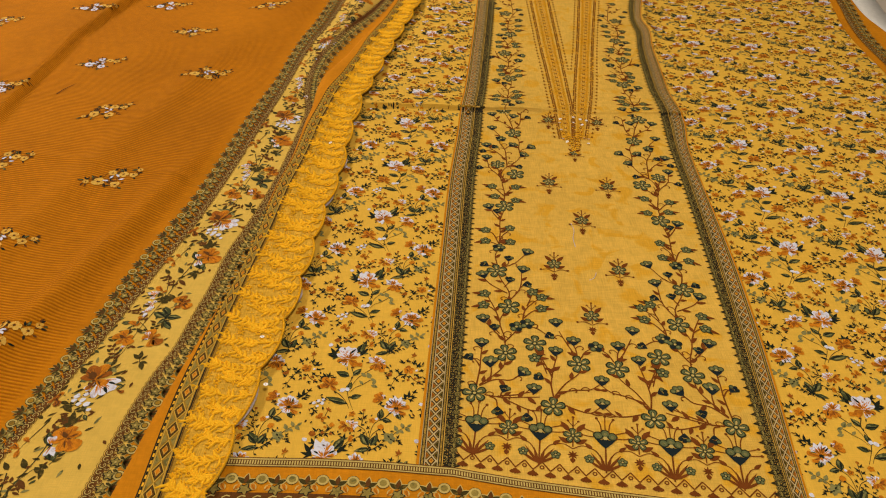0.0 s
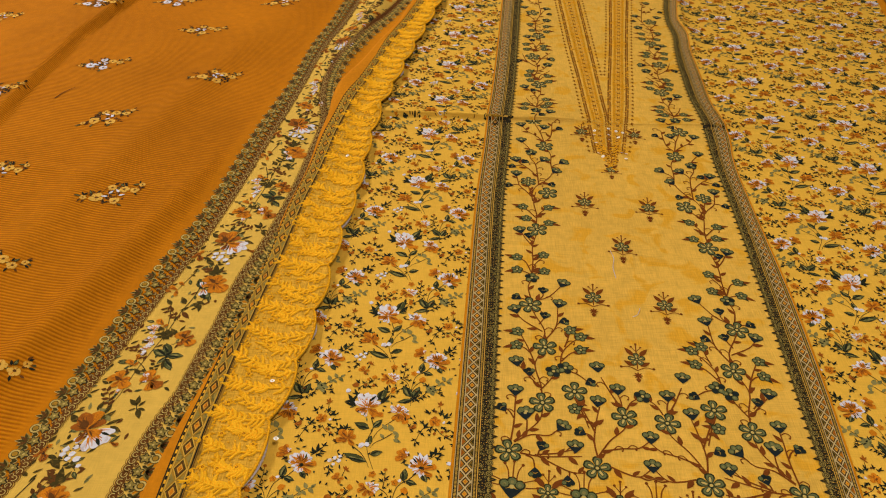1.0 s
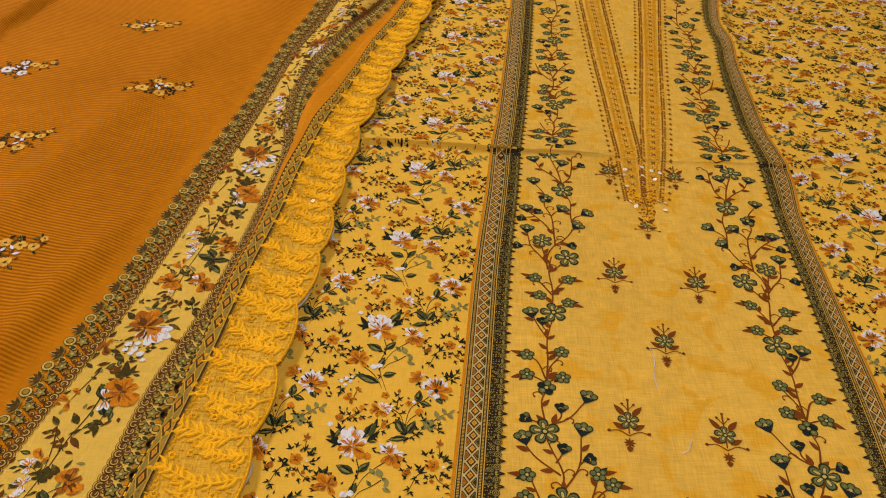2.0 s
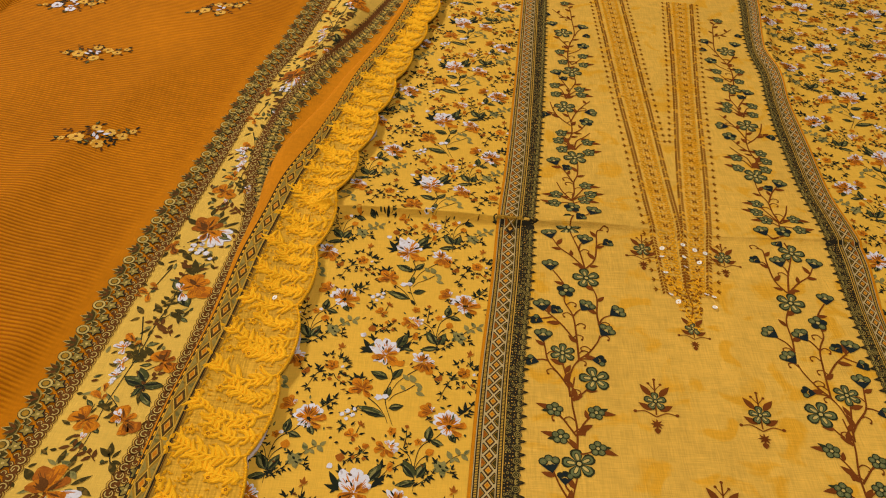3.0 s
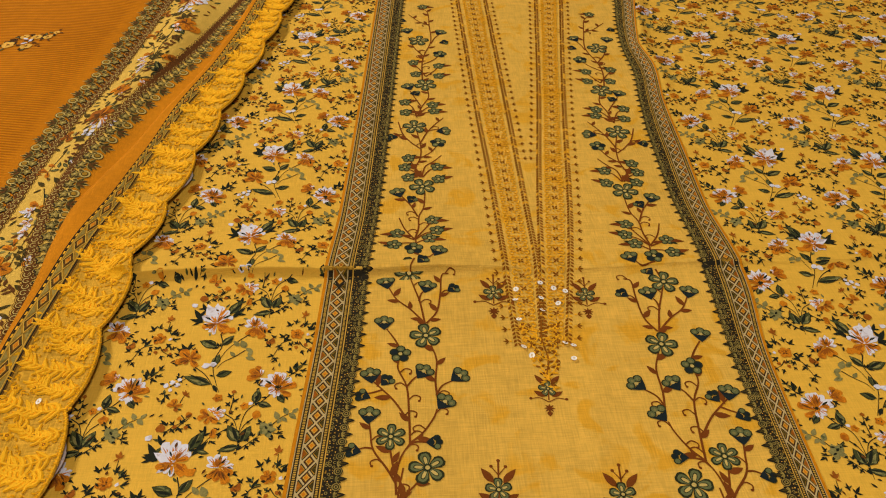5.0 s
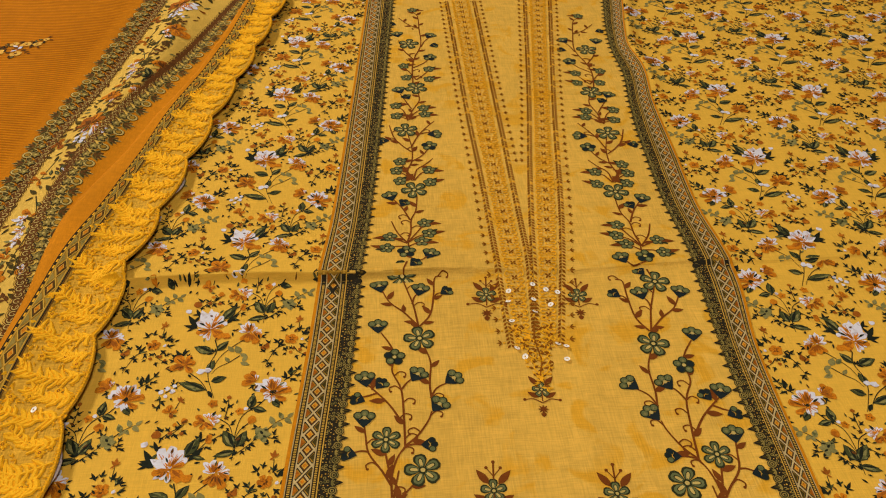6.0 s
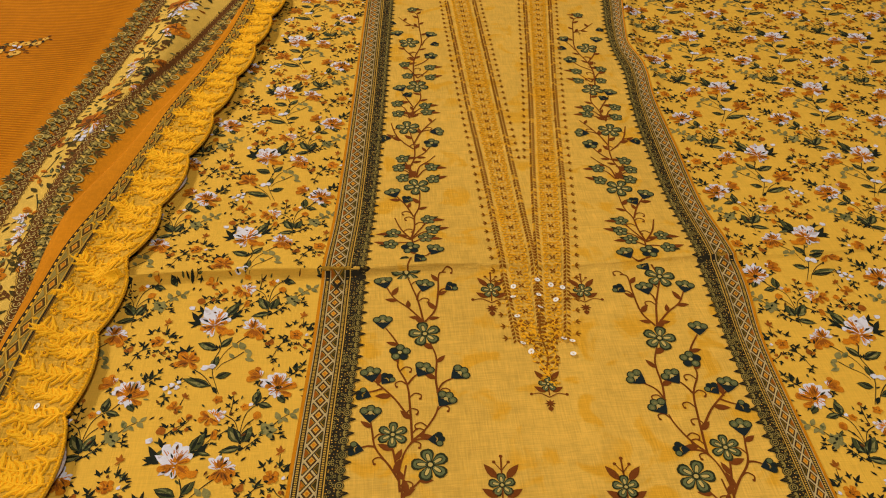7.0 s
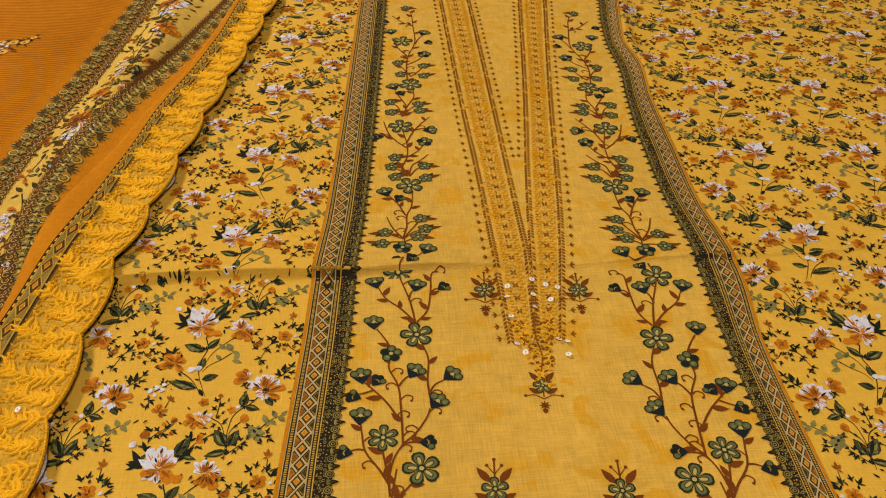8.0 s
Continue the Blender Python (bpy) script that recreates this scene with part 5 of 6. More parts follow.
grow((0.174, 0.656), (0.189, 0.647), (0.204, 0.639), (0.217, 0.638))
grow((0.166, 0.655), (0.172, 0.651), (0.173, 0.641))
grow((0.177, 0.656), (0.178, 0.660), (0.181, 0.663))
grow((0.230, 0.654), (0.229, 0.674), (0.234, 0.698), (0.239, 0.715))
grow((0.229, 0.669), (0.227, 0.679), (0.220, 0.683))
grow((0.231, 0.683), (0.224, 0.706), (0.218, 0.724))
grow((0.231, 0.657), (0.243, 0.674), (0.256, 0.686), (0.262, 0.694))
grow((0.236, 0.663), (0.254, 0.666), (0.268, 0.667), (0.279, 0.675))
grow((0.240, 0.646), (0.251, 0.640), (0.264, 0.636), (0.275, 0.644))
grow((0.264, 0.636), (0.270, 0.633), (0.276, 0.634))
grow((0.261, 0.710), (0.252, 0.732), (0.245, 0.753))
grow((0.264, 0.712), (0.270, 0.722), (0.279, 0.728))
grow((0.260, 0.710), (0.260, 0.724), (0.258, 0.732))
grow((0.203, 0.639), (0.203, 0.636), (0.202, 0.632))
bloom("B", 0.151, 0.659, 0)
bloom("B", 0.261, 0.703, 0)
bloom("B", 0.228, 0.644, 0)
bloom("U", 0.169, 0.704, 0)
bloom("U", 0.201, 0.689, -35)
bloom("N", 0.218, 0.683, 60)
bloom("N", 0.181, 0.665, -15)
bloom("U", 0.211, 0.666, 0)
bloom("N", 0.173, 0.637, 180)
bloom("N", 0.201, 0.630, 185)
bloom("U", 0.259, 0.737, 0)
set_motif("D", 0.282, 0.730, -6)
set_motif("U", 0.281, 0.679, -6)
set_motif("U", 0.277, 0.647, -6)
# row of sprigs and the zigzag above the hem
def hem_y(x):
    return 0.572 - 0.010 * smooth(0.0, 0.2, x) - 0.135 * max(x - 0.13, 0)


for k in range(9):
    x = 0.152 + 0.0303 * k
    y = 0.619 - 0.133 * (x - 0.152)
    if k % 2:
        set_motif("P", x, y - 0.002, -7, 1.04)
    else:
        set_motif("U", x, y, -7, 1.45)
        g = placed(x, y, -7)
        for sd in (-1, 1):
            for reach, ang in ((0.019, 14), (0.024, 34), (0.021, 56)):
                leaf(stems, g, 0.0006 * sd, -0.036, 90 - ang * sd, reach, 0.0030, STEM, 0)
            stroke(stems, g, [(0.002 * sd, -0.026), (0.009 * sd, -0.014), (0.017 * sd, -0.011)], 0.0014, STEM, 0)
            leaf(stems, g, 0.012 * sd, -0.012, 90 - 50 * sd, 0.010, 0.0040, STEM, 0)
            for dx, dy in ((0.022, 0.004), (0.020, 0.012), (0.008, 0.026)):
                stroke(stems, g, [(0.003 * sd, 0.004), (dx * 0.55 * sd, dy * 0.7), (dx * sd, dy)], 0.0011, STEM, 0, 0.1)
                disc(stems, g, dx * sd, dy, 0.0016, STEM, 0, 6)
            q = g((0.015 * sd, -0.024))
            set_motif("F", q[0], q[1], -7, 0.72)
        stroke(stems, g, [(0, -0.038), (0, -0.004)], 0.0016, STEM, 0, 0.1, 2)
        stroke(stems, g, [(0, 0.004), (0, 0.028)], 0.0011, STEM, 0, 0.1, 2)
        disc(stems, g, 0, 0.029, 0.0016, STEM, 0, 6)
for k in range(18):
    x = 0.140 + 0.0158 * k
    y = 0.583 - 0.133 * (x - 0.140)
    g = placed(x, y, -7.5)
    stroke(stems, g, [(-0.008, 0.003), (0, -0.0065)], 0.0013, STEM, 0, 0, 1)
    stroke(stems, g, [(0, -0.0065), (0.008, 0.003)], 0.0013, STEM, 0, 0, 1)
    ring(stems, g, 0.008, -0.003, 0.0024, 0.0012, STEM, 0, 7)
    for s in (-1, 1):
        leaf(stems, g, 0, -0.011, 90 - 100 * s, 0.0055, 0.0045, STEM, 1)
    leaf(stems, g, 0, -0.007, 270, 0.0075, 0.005, STEM, 1)
stems.build("vine_stem", vines)
# sprigs down the middle of the panel and beside the neckline
for x, y, size in ((0.262, 1.052, 1), (0.342, 1.045, 1), (0.296, 0.960, 1), (0.251, 0.868, 1), (0.328, 0.859, 1), (0.284, 0.776, 1), (0.278, 1.235, 0.95), (0.353, 1.229, 0.9), (0.307, 1.134, 0.8)):
    set_motif("P", x, y, -5, size, owner=kurta)

# ---- neckline embroidery ----
neck_lo = curve((0.291, 1.16), (0.291, 1.21), (0.292, 1.382), (0.290, 1.516), (0.289, 1.79))
neck_li = curve((0.309, 1.16), (0.319, 1.281), (0.321, 1.38), (0.323, 1.514), (0.326, 1.79))
neck_ri = curve((0.309, 1.16), (0.324, 1.281), (0.340, 1.40), (0.357, 1.514), (0.394, 1.79))
neck_ro = curve((0.326, 1.16), (0.338, 1.22), (0.356, 1.317), (0.384, 1.51), (0.428, 1.79))


def neck_strip(lo, hi, y0, y1, seed):
    ink = Ink(kurta_z, 0.0012)
    rng = random.Random(seed)
    same = lambda p: p
    for f, g in ((lo, 1), (hi, -1)):
        y = y0
        while y < y1:
            x = f(y)
            for off in (-0.0016, 0.0016):
                pts = leaf_outline(x + off - 0.0014 * (1 if off < 0 else -1), y, 55 if off < 0 else 125, 0.0050, 0.0024, 2)
                ink.raised(pts, BRONZE if rng.random() < 0.85 else GOLD, 0.0007)
            y += 0.0040
        if f in (neck_lo, neck_ro) or seed:
            y = y0 + 0.006
            while y < y1:
                side = -g
                if not (f in (neck_li, neck_ri) and neck_ri(y) - neck_li(y) < 0.022):
                    x = f(y) + side * 0.0065
                    for a in (-45, 0, 45):
                        ink.raised(leaf_outline(x, y, (0 if side > 0 else 180) + a, 0.0046, 0.0015, 2), BRONZE, 0.0006)
                    ink.raised(leaf_outline(x, y, 180 if side > 0 else 0, 0.003, 0.002, 2), GOLD, 0.0006)
                y += 0.0128
    y, k = y0 + 0.004, 0
    while y < y1:
        a, b = lo(y) + 0.004, hi(y) - 0.004
        w = b - a
        if w > 0.004:
            c = (a + b) / 2
            if k % 2 == 0:
                for q in range(4):
                    ink.raised(leaf_outline(c, y, 45 + 90 * q, 0.0036, 0.0020, 2), BRONZE, 0.0006, 1)
                for q in range(8):
                    t = 45 * q
                    ink.raised(leaf_outline(c + 0.0042 * math.cos(radians(t)), y + 0.0042 * math.sin(radians(t)), t + 70, 0.0042, 0.0018, 2), GOLD, 0.0008, 1)
            for sd in (-1, 1):
                e = c + sd * w * 0.34
                cord(ink, same, [(e - sd * 0.003, y + 0.0045), (e, y + 0.0062), (e + sd * 0.0018, y + 0.0035), (e, y + 0.0010), (e - sd * 0.0016, y + 0.0024)], 0.0011, GOLD, 0.0008, 0, 2)
            for q in range(5):
                x, yy, t = rng.uniform(a, b), y + rng.uniform(-0.004, 0.004), rng.uniform(0, 360)
                ink.raised(leaf_outline(x, yy, t, rng.uniform(0.002, 0.0036), 0.0013, 2), GOLD if q < 4 else BRONZE, 0.0006)
        y, k = y + 0.0075, k + 1
    return ink.build("neck_embroidery", kurta, "raised gold and bronze thread embroidery along the neckline")


neck_strip(neck_lo, neck_li, 1.178, 1.80, 1)
neck_strip(neck_ri, neck_ro, 1.178, 1.80, 2)
tail = Ink(kurta_z, 0.0013)
trng = random.Random(77)
same = lambda p: p
cord(tail, same, [(0.313, 1.205), (0.310, 1.185), (0.312, 1.165), (0.308, 1.148)], 0.0014, BRONZE, 0.0008)
for k in range(7):
    y, reach = 1.196 - 0.007 * k, 0.013 - 0.0012 * k
    for sd in (-1, 1):
        cord(tail, same, [(0.311, y - 0.004), (0.311 + sd * reach * 0.5, y - 0.002), (0.311 + sd * reach, y + 0.003), (0.311 + sd * reach * 0.8, y + 0.006)], 0.0011, GOLD, 0.0007)
        for q in range(3):
            tail.raised(leaf_outline(0.311 + sd * reach, y + 0.003, trng.uniform(0, 360), 0.0046, 0.0022, 2), BRONZE, 0.0007)
for k in range(90):
    y = trng.uniform(1.135, 1.20)
    tail.raised(leaf_outline(0.309 + trng.uniform(-0.5, 0.5) * (y - 1.12) * 0.42, y, trng.uniform(0, 360), 0.0050, 0.0022, 2), trng.choice((GOLD, GOLD, GOLD, BRONZE)), 0.0008)
tail.build("neck_tail", kurta, "pointed gold thread scrollwork below the neckline")
SEQ = bpy.data.meshes.new("sequin")
ink = Ink(flat, 0.0)
n = 14
for i in range(n):
    a, b = 2 * math.pi * i / n, 2 * math.pi * (i + 1) / n
    for r0, r1, z0, z1 in ((0.0006, 0.0016, 0.0004, 0.0000), (0.0016, 0.0024, 0.0, 0.0003)):
        base = len(ink.verts)
        ink.verts += [(r0 * math.cos(a), r0 * math.sin(a), z0), (r1 * math.cos(a), r1 * math.sin(a), z1), (r1 * math.cos(b), r1 * math.sin(b), z1), (r0 * math.cos(b), r0 * math.sin(b), z0)]
        ink.faces.append((base, base + 1, base + 2, base + 3))
SEQ.from_pydata(ink.verts, [], ink.faces)
SEQ.materials.append(SEQUIN)
rng = random.Random(12)


def sequin(x, y, height, owner, lift=0.0022):
    ob = new("sequin", SEQ)
    ob.parent = owner
    ob.matrix_basis = Matrix.Translation((x, y, height(x, y) + lift)) @ pose(0, 0, 0, rng.uniform(-24, 24), rng.uniform(-24, 24), 0)


for x, y in ((0.318, 1.247), (0.297, 1.240), (0.295, 1.228), (0.316, 1.229), (0.328, 1.240), (0.337, 1.236), (0.295, 1.206), (0.295, 1.177), (0.327, 1.179), (0.333, 1.176), (0.331, 1.163), (0.300, 1.168), (0.315, 1.215), (0.329, 1.222)):
    sequin(x, y, kurta_z, kurta)

# ---- laces with rings and scrolls ----


def arc(x, y, r, a0, a1, n=6):
    return [(x + r * math.cos(radians(a0 + (a1 - a0) * i / n)), y + r * math.sin(radians(a0 + (a1 - a0) * i / n))) for i in range(n + 1)]


def lace_band(name, lo, hi, y0, y1, height, lift, parent, flip):
    """Printed lace: scrolls along one side, then small flowers, rings and leaf clusters. flip: the rings lie towards hi."""
    ink = Ink(height, lift)

    def at(u, y):
        u = 1 - u if flip else u
        return (lo(y) + (hi(y) - lo(y)) * u, y)

    period = 0.0285
    out = 0 if flip else 180
    y = y0
    while y < y1:
        def here(u, dy, y=y):
            c = at(u, y + dy)
            return placed(c[0], c[1], out)

        # in these local places x points outwards
        for q in range(4):
            g = here(0.86, period * (0.125 + 0.25 * q))
            turn = 60 if q % 2 else 150
            disc(ink, g, 0, 0, 0.0042, UMBER, 1, 11)
            stroke(ink, g, arc(-0.0002, 0, 0.0052, 100, 260), 0.0005, UMBER, 0, 0, 1)
            stroke(ink, g, arc(0, 0, 0.0027, turn, turn + 270) + [(0.0004, -0.0004)], 0.0009, PALE, 2, 0.3, 1)
            g = here(0.70, period * (0.25 * q))
            disc(ink, g, 0, 0, 0.0027, UMBER, 0, 8)
            stroke(ink, g, arc(0, 0, 0.0016, turn, turn + 230), 0.0006, PALE, 1, 0.2, 1)
        for q in (0.25, 0.75):
            g = here(0.55, period * q)
            for a in (20, 92, 164, 236, 308):
                leaf(ink, g, 0, 0, a, 0.0062, 0.0046, INK, 2)
                leaf(ink, g, 0.0002, 0, a, 0.0052, 0.0030, LICHEN, 3)
            disc(ink, g, 0, 0, 0.0012, PALE, 4, 6)
        for q in (0.0, 0.5):
            for sd in (-1, 1):
                g = here(0.52, period * (q + 0.03 * sd))
                leaf(ink, g, 0, 0, 30 * sd, 0.0078, 0.0046, PALE, 1)
                leaf(ink, g, 0.0004, 0, 30 * sd, 0.0067, 0.0032, OLIVE, 2)
        g = here(0.27, period * 0.25)
        disc(ink, g, 0, 0, 0.0056, OLIVE, 1, 12)
        disc(ink, g, 0, 0, 0.0050, PALE, 2, 12)
        disc(ink, g, 0, 0, 0.0034, OLIVE, 3, 10)
        disc(ink, g, 0, 0, 0.0026, KHAKI, 4, 9)
        g = here(0.36, period * 0.75)
        for a in (-58, -30, 30, 58, 0):
            leaf(ink, g, 0, 0, a, 0.0108 if a else 0.0125, 0.0048, LICHEN if a else PALE, 1)
            leaf(ink, g, 0.0006, 0, a, 0.0098 if a else 0.0112, 0.0032, UMBER if abs(a) == 30 else OLIVE, 2)
        y += period
    return ink.build(name, parent, "olive and umber lace print with cream rings")


# ---- dupatta ----
dupatta = thing("dupatta", "orange ribbed dupatta with floral border and scalloped yellow lace edge", "fabric")
DY0, DY1 = 0.40, 2.15
axis = 0.165


def rib_place(x, y):
    """The ribs run square to the border, pulled a little out of line here and there."""
    return y + axis * (x - lace_b(y)) + 0.012 * noise.noise((x * 2.2, y * 2.2, 5)) + 0.0012 * noise.noise((x * 11, y * 11, 8))


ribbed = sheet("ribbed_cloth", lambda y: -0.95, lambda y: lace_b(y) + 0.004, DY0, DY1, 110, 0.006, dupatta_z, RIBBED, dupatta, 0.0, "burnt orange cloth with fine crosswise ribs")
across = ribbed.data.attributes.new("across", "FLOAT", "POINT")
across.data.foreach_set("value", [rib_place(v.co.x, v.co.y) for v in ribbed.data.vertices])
# Strength of the ribs, both in relief and in groove darkening.
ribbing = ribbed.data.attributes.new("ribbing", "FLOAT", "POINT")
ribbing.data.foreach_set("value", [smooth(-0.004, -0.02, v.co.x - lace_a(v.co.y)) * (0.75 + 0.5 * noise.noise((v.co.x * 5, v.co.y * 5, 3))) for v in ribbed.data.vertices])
sheet("floral_band", lambda y: lace_b(y) - 0.003, lambda y: max(lace_c(y) + 0.034, flap_l(y) + 0.012), DY0, DY1, 26, 0.006, dupatta_z, CREAM, dupatta, 0.0006, "pale yellow band with printed trailing flowers")
sheet("orange_underband", lambda y: lace_c(y) + 0.018, lambda y: max(lace_c(y) + 0.036, flap_l(y) + 0.014), DY0, DY1, 6, 0.006, dupatta_z, ORANGE, dupatta, 0.0010)
lace_band("ring_lace", lambda y: lace_a(y) - 0.003, lambda y: lace_b(y) + 0.001, DY0, DY1, dupatta_z, 0.0012, dupatta, False)
lace_band("ring_lace", lambda y: lace_c(y) - 0.001, lambda y: lace_c(y) + 0.031, DY0, DY1, dupatta_z, 0.0014, dupatta, True)
# turned edge of the dupatta
sheet("orange_band", flap_l, lambda y: diam_l(y) + 0.003, DY0, DY1, 10, 0.006, flap_z, ORANGE, dupatta, 0.0, "plain orange band", hem=0.004)


def diamond_band():
    own = sheet("diamond_band", diam_l, diam_r, DY0, DY1, 8, 0.006, flap_z, KHAKI, dupatta, 0.0006, "khaki band printed with a row of diamonds")
    ink = Ink(flap_z, 0.0009)

    def at(u, y):
        return (diam_l(y) + (diam_r(y) - diam_l(y)) * u, y)

    y, p = DY0, 0.0235
    while y < DY1:
        for q in range(6):
            a, b = y + p * q / 6, y + p * (q + 1) / 6
            for u0, u1, m in ((0.0, 0.05, INK), (0.06, 0.13, GOLD if q % 2 else INK), (0.16, 0.20, SAND), (0.72, 0.76, SAND), (0.79, 0.85, INK), (0.87, 0.90, UMBER)):
                ink.poly([at(u0, a), at(u1, a), at(u1, b), at(u0, b)], m, 0)
        c = (0.46, y + p / 2)
        for w, h, m, l in ((0.26, 0.0118, SAND, 1), (0.22, 0.0098, OLIVE, 2), (0.17, 0.0076, UMBER, 3), (0.115, 0.0052, SAND, 4), (0.085, 0.0038, AMBER, 5)):
            ink.poly([at(c[0] - w, c[1]), at(c[0], c[1] - h), at(c[0] + w, c[1]), at(c[0], c[1] + h)], m, l)
        for s in (-1, 1):
            ink.poly([at(0.46 + s * 0.25, y - p * 0.30), at(0.46 + s * 0.25, y + p * 0.30), at(0.46 + s * 0.06, y)], LICHEN, 0)
        y += p
    ink.build("diamond_motif", own)


diamond_band()
scallop_lace = sheet("scalloped_lace", lambda y: diam_r(y) - 0.004, edge_r, DY0, DY1, 18, 0.0030, flap_z, NET, dupatta, 0.0, "sheer golden net lace with raised yellow embroidery", hem=0.0012)


def backing_edge(y):
    """Frayed pale backing that peeps out beside the lace here and there."""
    show = sum(math.exp(-(((y - c) / w) ** 2)) for c, w in ((0.985, 0.028), (0.635, 0.035), (0.80, 0.018), (1.09, 0.018), (1.40, 0.016)))
    return edge_r(y) - 0.004 + 0.0050 * show + 0.0008 * noise.noise((y * 400, 0, 0)) * show


sheet("lace_backing", lambda y: edge_r(y) - 0.012, backing_edge, DY0, DY1, 6, 0.0016, lambda x, y: max(kurta_z(x, y) + 0.0030, flap_z(x, y) - 0.0035), BACKING, dupatta, 0.0, "frayed lilac-white backing cloth", hem=0.0008)


def lace_embroidery():
    ink = Ink(flap_z, 0.0004)
    same = lambda p: p
    rng2 = random.Random(21)
    # corded scalloped edge
    ys = np.arange(DY0, DY1, 0.004)
    cord(ink, same, [(edge_r(y) - 0.0012, y) for y in ys], 0.0016, SILK, 0.0006, 1, 2)
    for y in np.arange(DY0, DY1, 0.0024):
        a = rng2.uniform(-30, 30)
        ink.raised(leaf_outline(edge_r(y) - 0.0036, y, a, rng2.uniform(0.0038, 0.0050), 0.0018, 2), SILK, 0.0009, 2)

    def blade(pts, w, rise=0.0011, layer=2):
        """A satin-stitched leaf or stem: widest in its middle, with a rounded ridge."""
        line = bezier(pts, 5)
        last = len(line) - 1
        rows = []
        k = ink.slot(SILK)
        for i, p in enumerate(line):
            q, r = line[max(i - 1, 0)], line[min(i + 1, last)]
            dx, dy = r[0] - q[0], r[1] - q[1]
            d = math.hypot(dx, dy) or 1
            h = w / 2 * (0.35 + 0.65 * math.sin(math.pi * min(0.95, 0.15 + 0.85 * i / last))) * rng2.uniform(0.85, 1.15)
            row = []
            for off, up in ((-1, 0), (-0.45, 0.85), (0.45, 0.85), (1, 0)):
                x, y = p[0] - dy / d * h * off, p[1] + dx / d * h * off
                row.append(len(ink.verts))
                ink.verts.append((x, y, flap_z(x, y) + 0.0003 + 0.0001 * layer + up * rise))
            rows.append(row)
        for a, b in zip(rows, rows[1:]):
            for i in range(3):
                ink.faces.append((a[i], a[i + 1], b[i + 1], b[i]))
                ink.index.append(k)

    def knot(x, y, r):
        """A small flower of five padded petals round a dark bead."""
        for t in range(5):
            ink.raised(leaf_outline(x, y, 72 * t + rng2.uniform(0, 20), r, r * 0.72, 4), SILK, 0.0011, 3)
        ring(ink, same, x, y, 0.0013, 0.0006, BRONZE, 12, 7)

    k = -10
    while True:
        step = 0.0745 if k < 0 else 0.078
        y = 1.127 + k * step
        k += 1
        if y > DY1 - 0.10:
            break
        if y < DY0 + 0.05:
            continue

        def q2(f, dy, y=y):
            """f: share of the way in from the scalloped edge."""
            yy = y + dy
            return (edge_mid(yy) - 0.003 - f * (edge_mid(yy) - diam_r(yy)), yy)

        # leafy branches across the lace: a long one at the notch, shorter ones inside the scallop
        for base, first, last, reach in ((0.0, 0.0, 0.98, 0.0125), (step * 0.25, -0.06, 0.66, 0.0095), (step * 0.50, -0.10, 0.97, 0.0110), (step * 0.76, -0.06, 0.62, 0.0090)):
            bow = rng2.uniform(-0.004, 0.004)
            spine = bezier([q2(first, base), q2(first + (last - first) * 0.35, base - 0.003 + bow), q2(first + (last - first) * 0.7, base + 0.002 + bow), q2(last, base + 0.010)], 4)
            blade(spine, 0.0026, 0.0012, 3)
            for h in range(1, len(spine) - 1):
                run = math.degrees(math.atan2(spine[h + 1][1] - spine[h][1], spine[h + 1][0] - spine[h][0]))
                for sd in (-1, 1):
                    if rng2.random() < 0.12:
                        continue
                    ang = radians(run + sd * rng2.uniform(38, 72))
                    ln = reach * rng2.uniform(0.65, 1.15)
                    x0, y0 = spine[h]
                    hook = rng2.uniform(-0.25, 0.45) * sd
                    blade([(x0, y0), (x0 + ln * 0.5 * math.cos(ang), y0 + ln * 0.5 * math.sin(ang)), (x0 + ln * math.cos(ang - hook), y0 + ln * math.sin(ang - hook))], rng2.uniform(0.0030, 0.0044), 0.0012)
            for n in range(5):
                e = q2(last + rng2.uniform(-0.08, 0.10), base + 0.010 + rng2.uniform(-0.007, 0.007))
                ink.raised(leaf_outline(e[0], e[1], rng2.uniform(0, 360), 0.0058, 0.0034, 4), SILK, 0.0013, 3)
        for f, dy in ((0.22, 0.30), (0.56, 0.27), (0.84, 0.28), (0.34, 0.74), (0.68, 0.76), (0.10, 0.62), (0.90, 0.72)):
            e = q2(f + rng2.uniform(-0.04, 0.04), step * (dy + rng2.uniform(-0.03, 0.03)))
            knot(e[0], e[1], 0.0044)
        # loose small stitches
        for q in range(80):
            e = q2(rng2.uniform(-0.10, 0.96), step * rng2.uniform(-0.2, 0.8))
            ink.raised(leaf_outline(e[0], e[1], rng2.uniform(90, 200), rng2.uniform(0.003, 0.006), 0.0017, 2), SILK, 0.0007, 1)
    # running stitches along the seam
    for y in np.arange(DY0, DY1, 0.007):
        ink.raised(leaf_outline(diam_r(y), y, 60, 0.006, 0.0026, 2), SILK, 0.0012, 1)
    return ink.build("lace_embroidery", scallop_lace, "thick glossy yellow embroidered fronds and corded edge")


lace_embroidery()
rng = random.Random(3)
for x, y in ((-0.072, 0.725), (-0.055, 0.655), (-0.050, 1.135)):
    sequin(x, y, flap_z, scallop_lace, 0.0028)


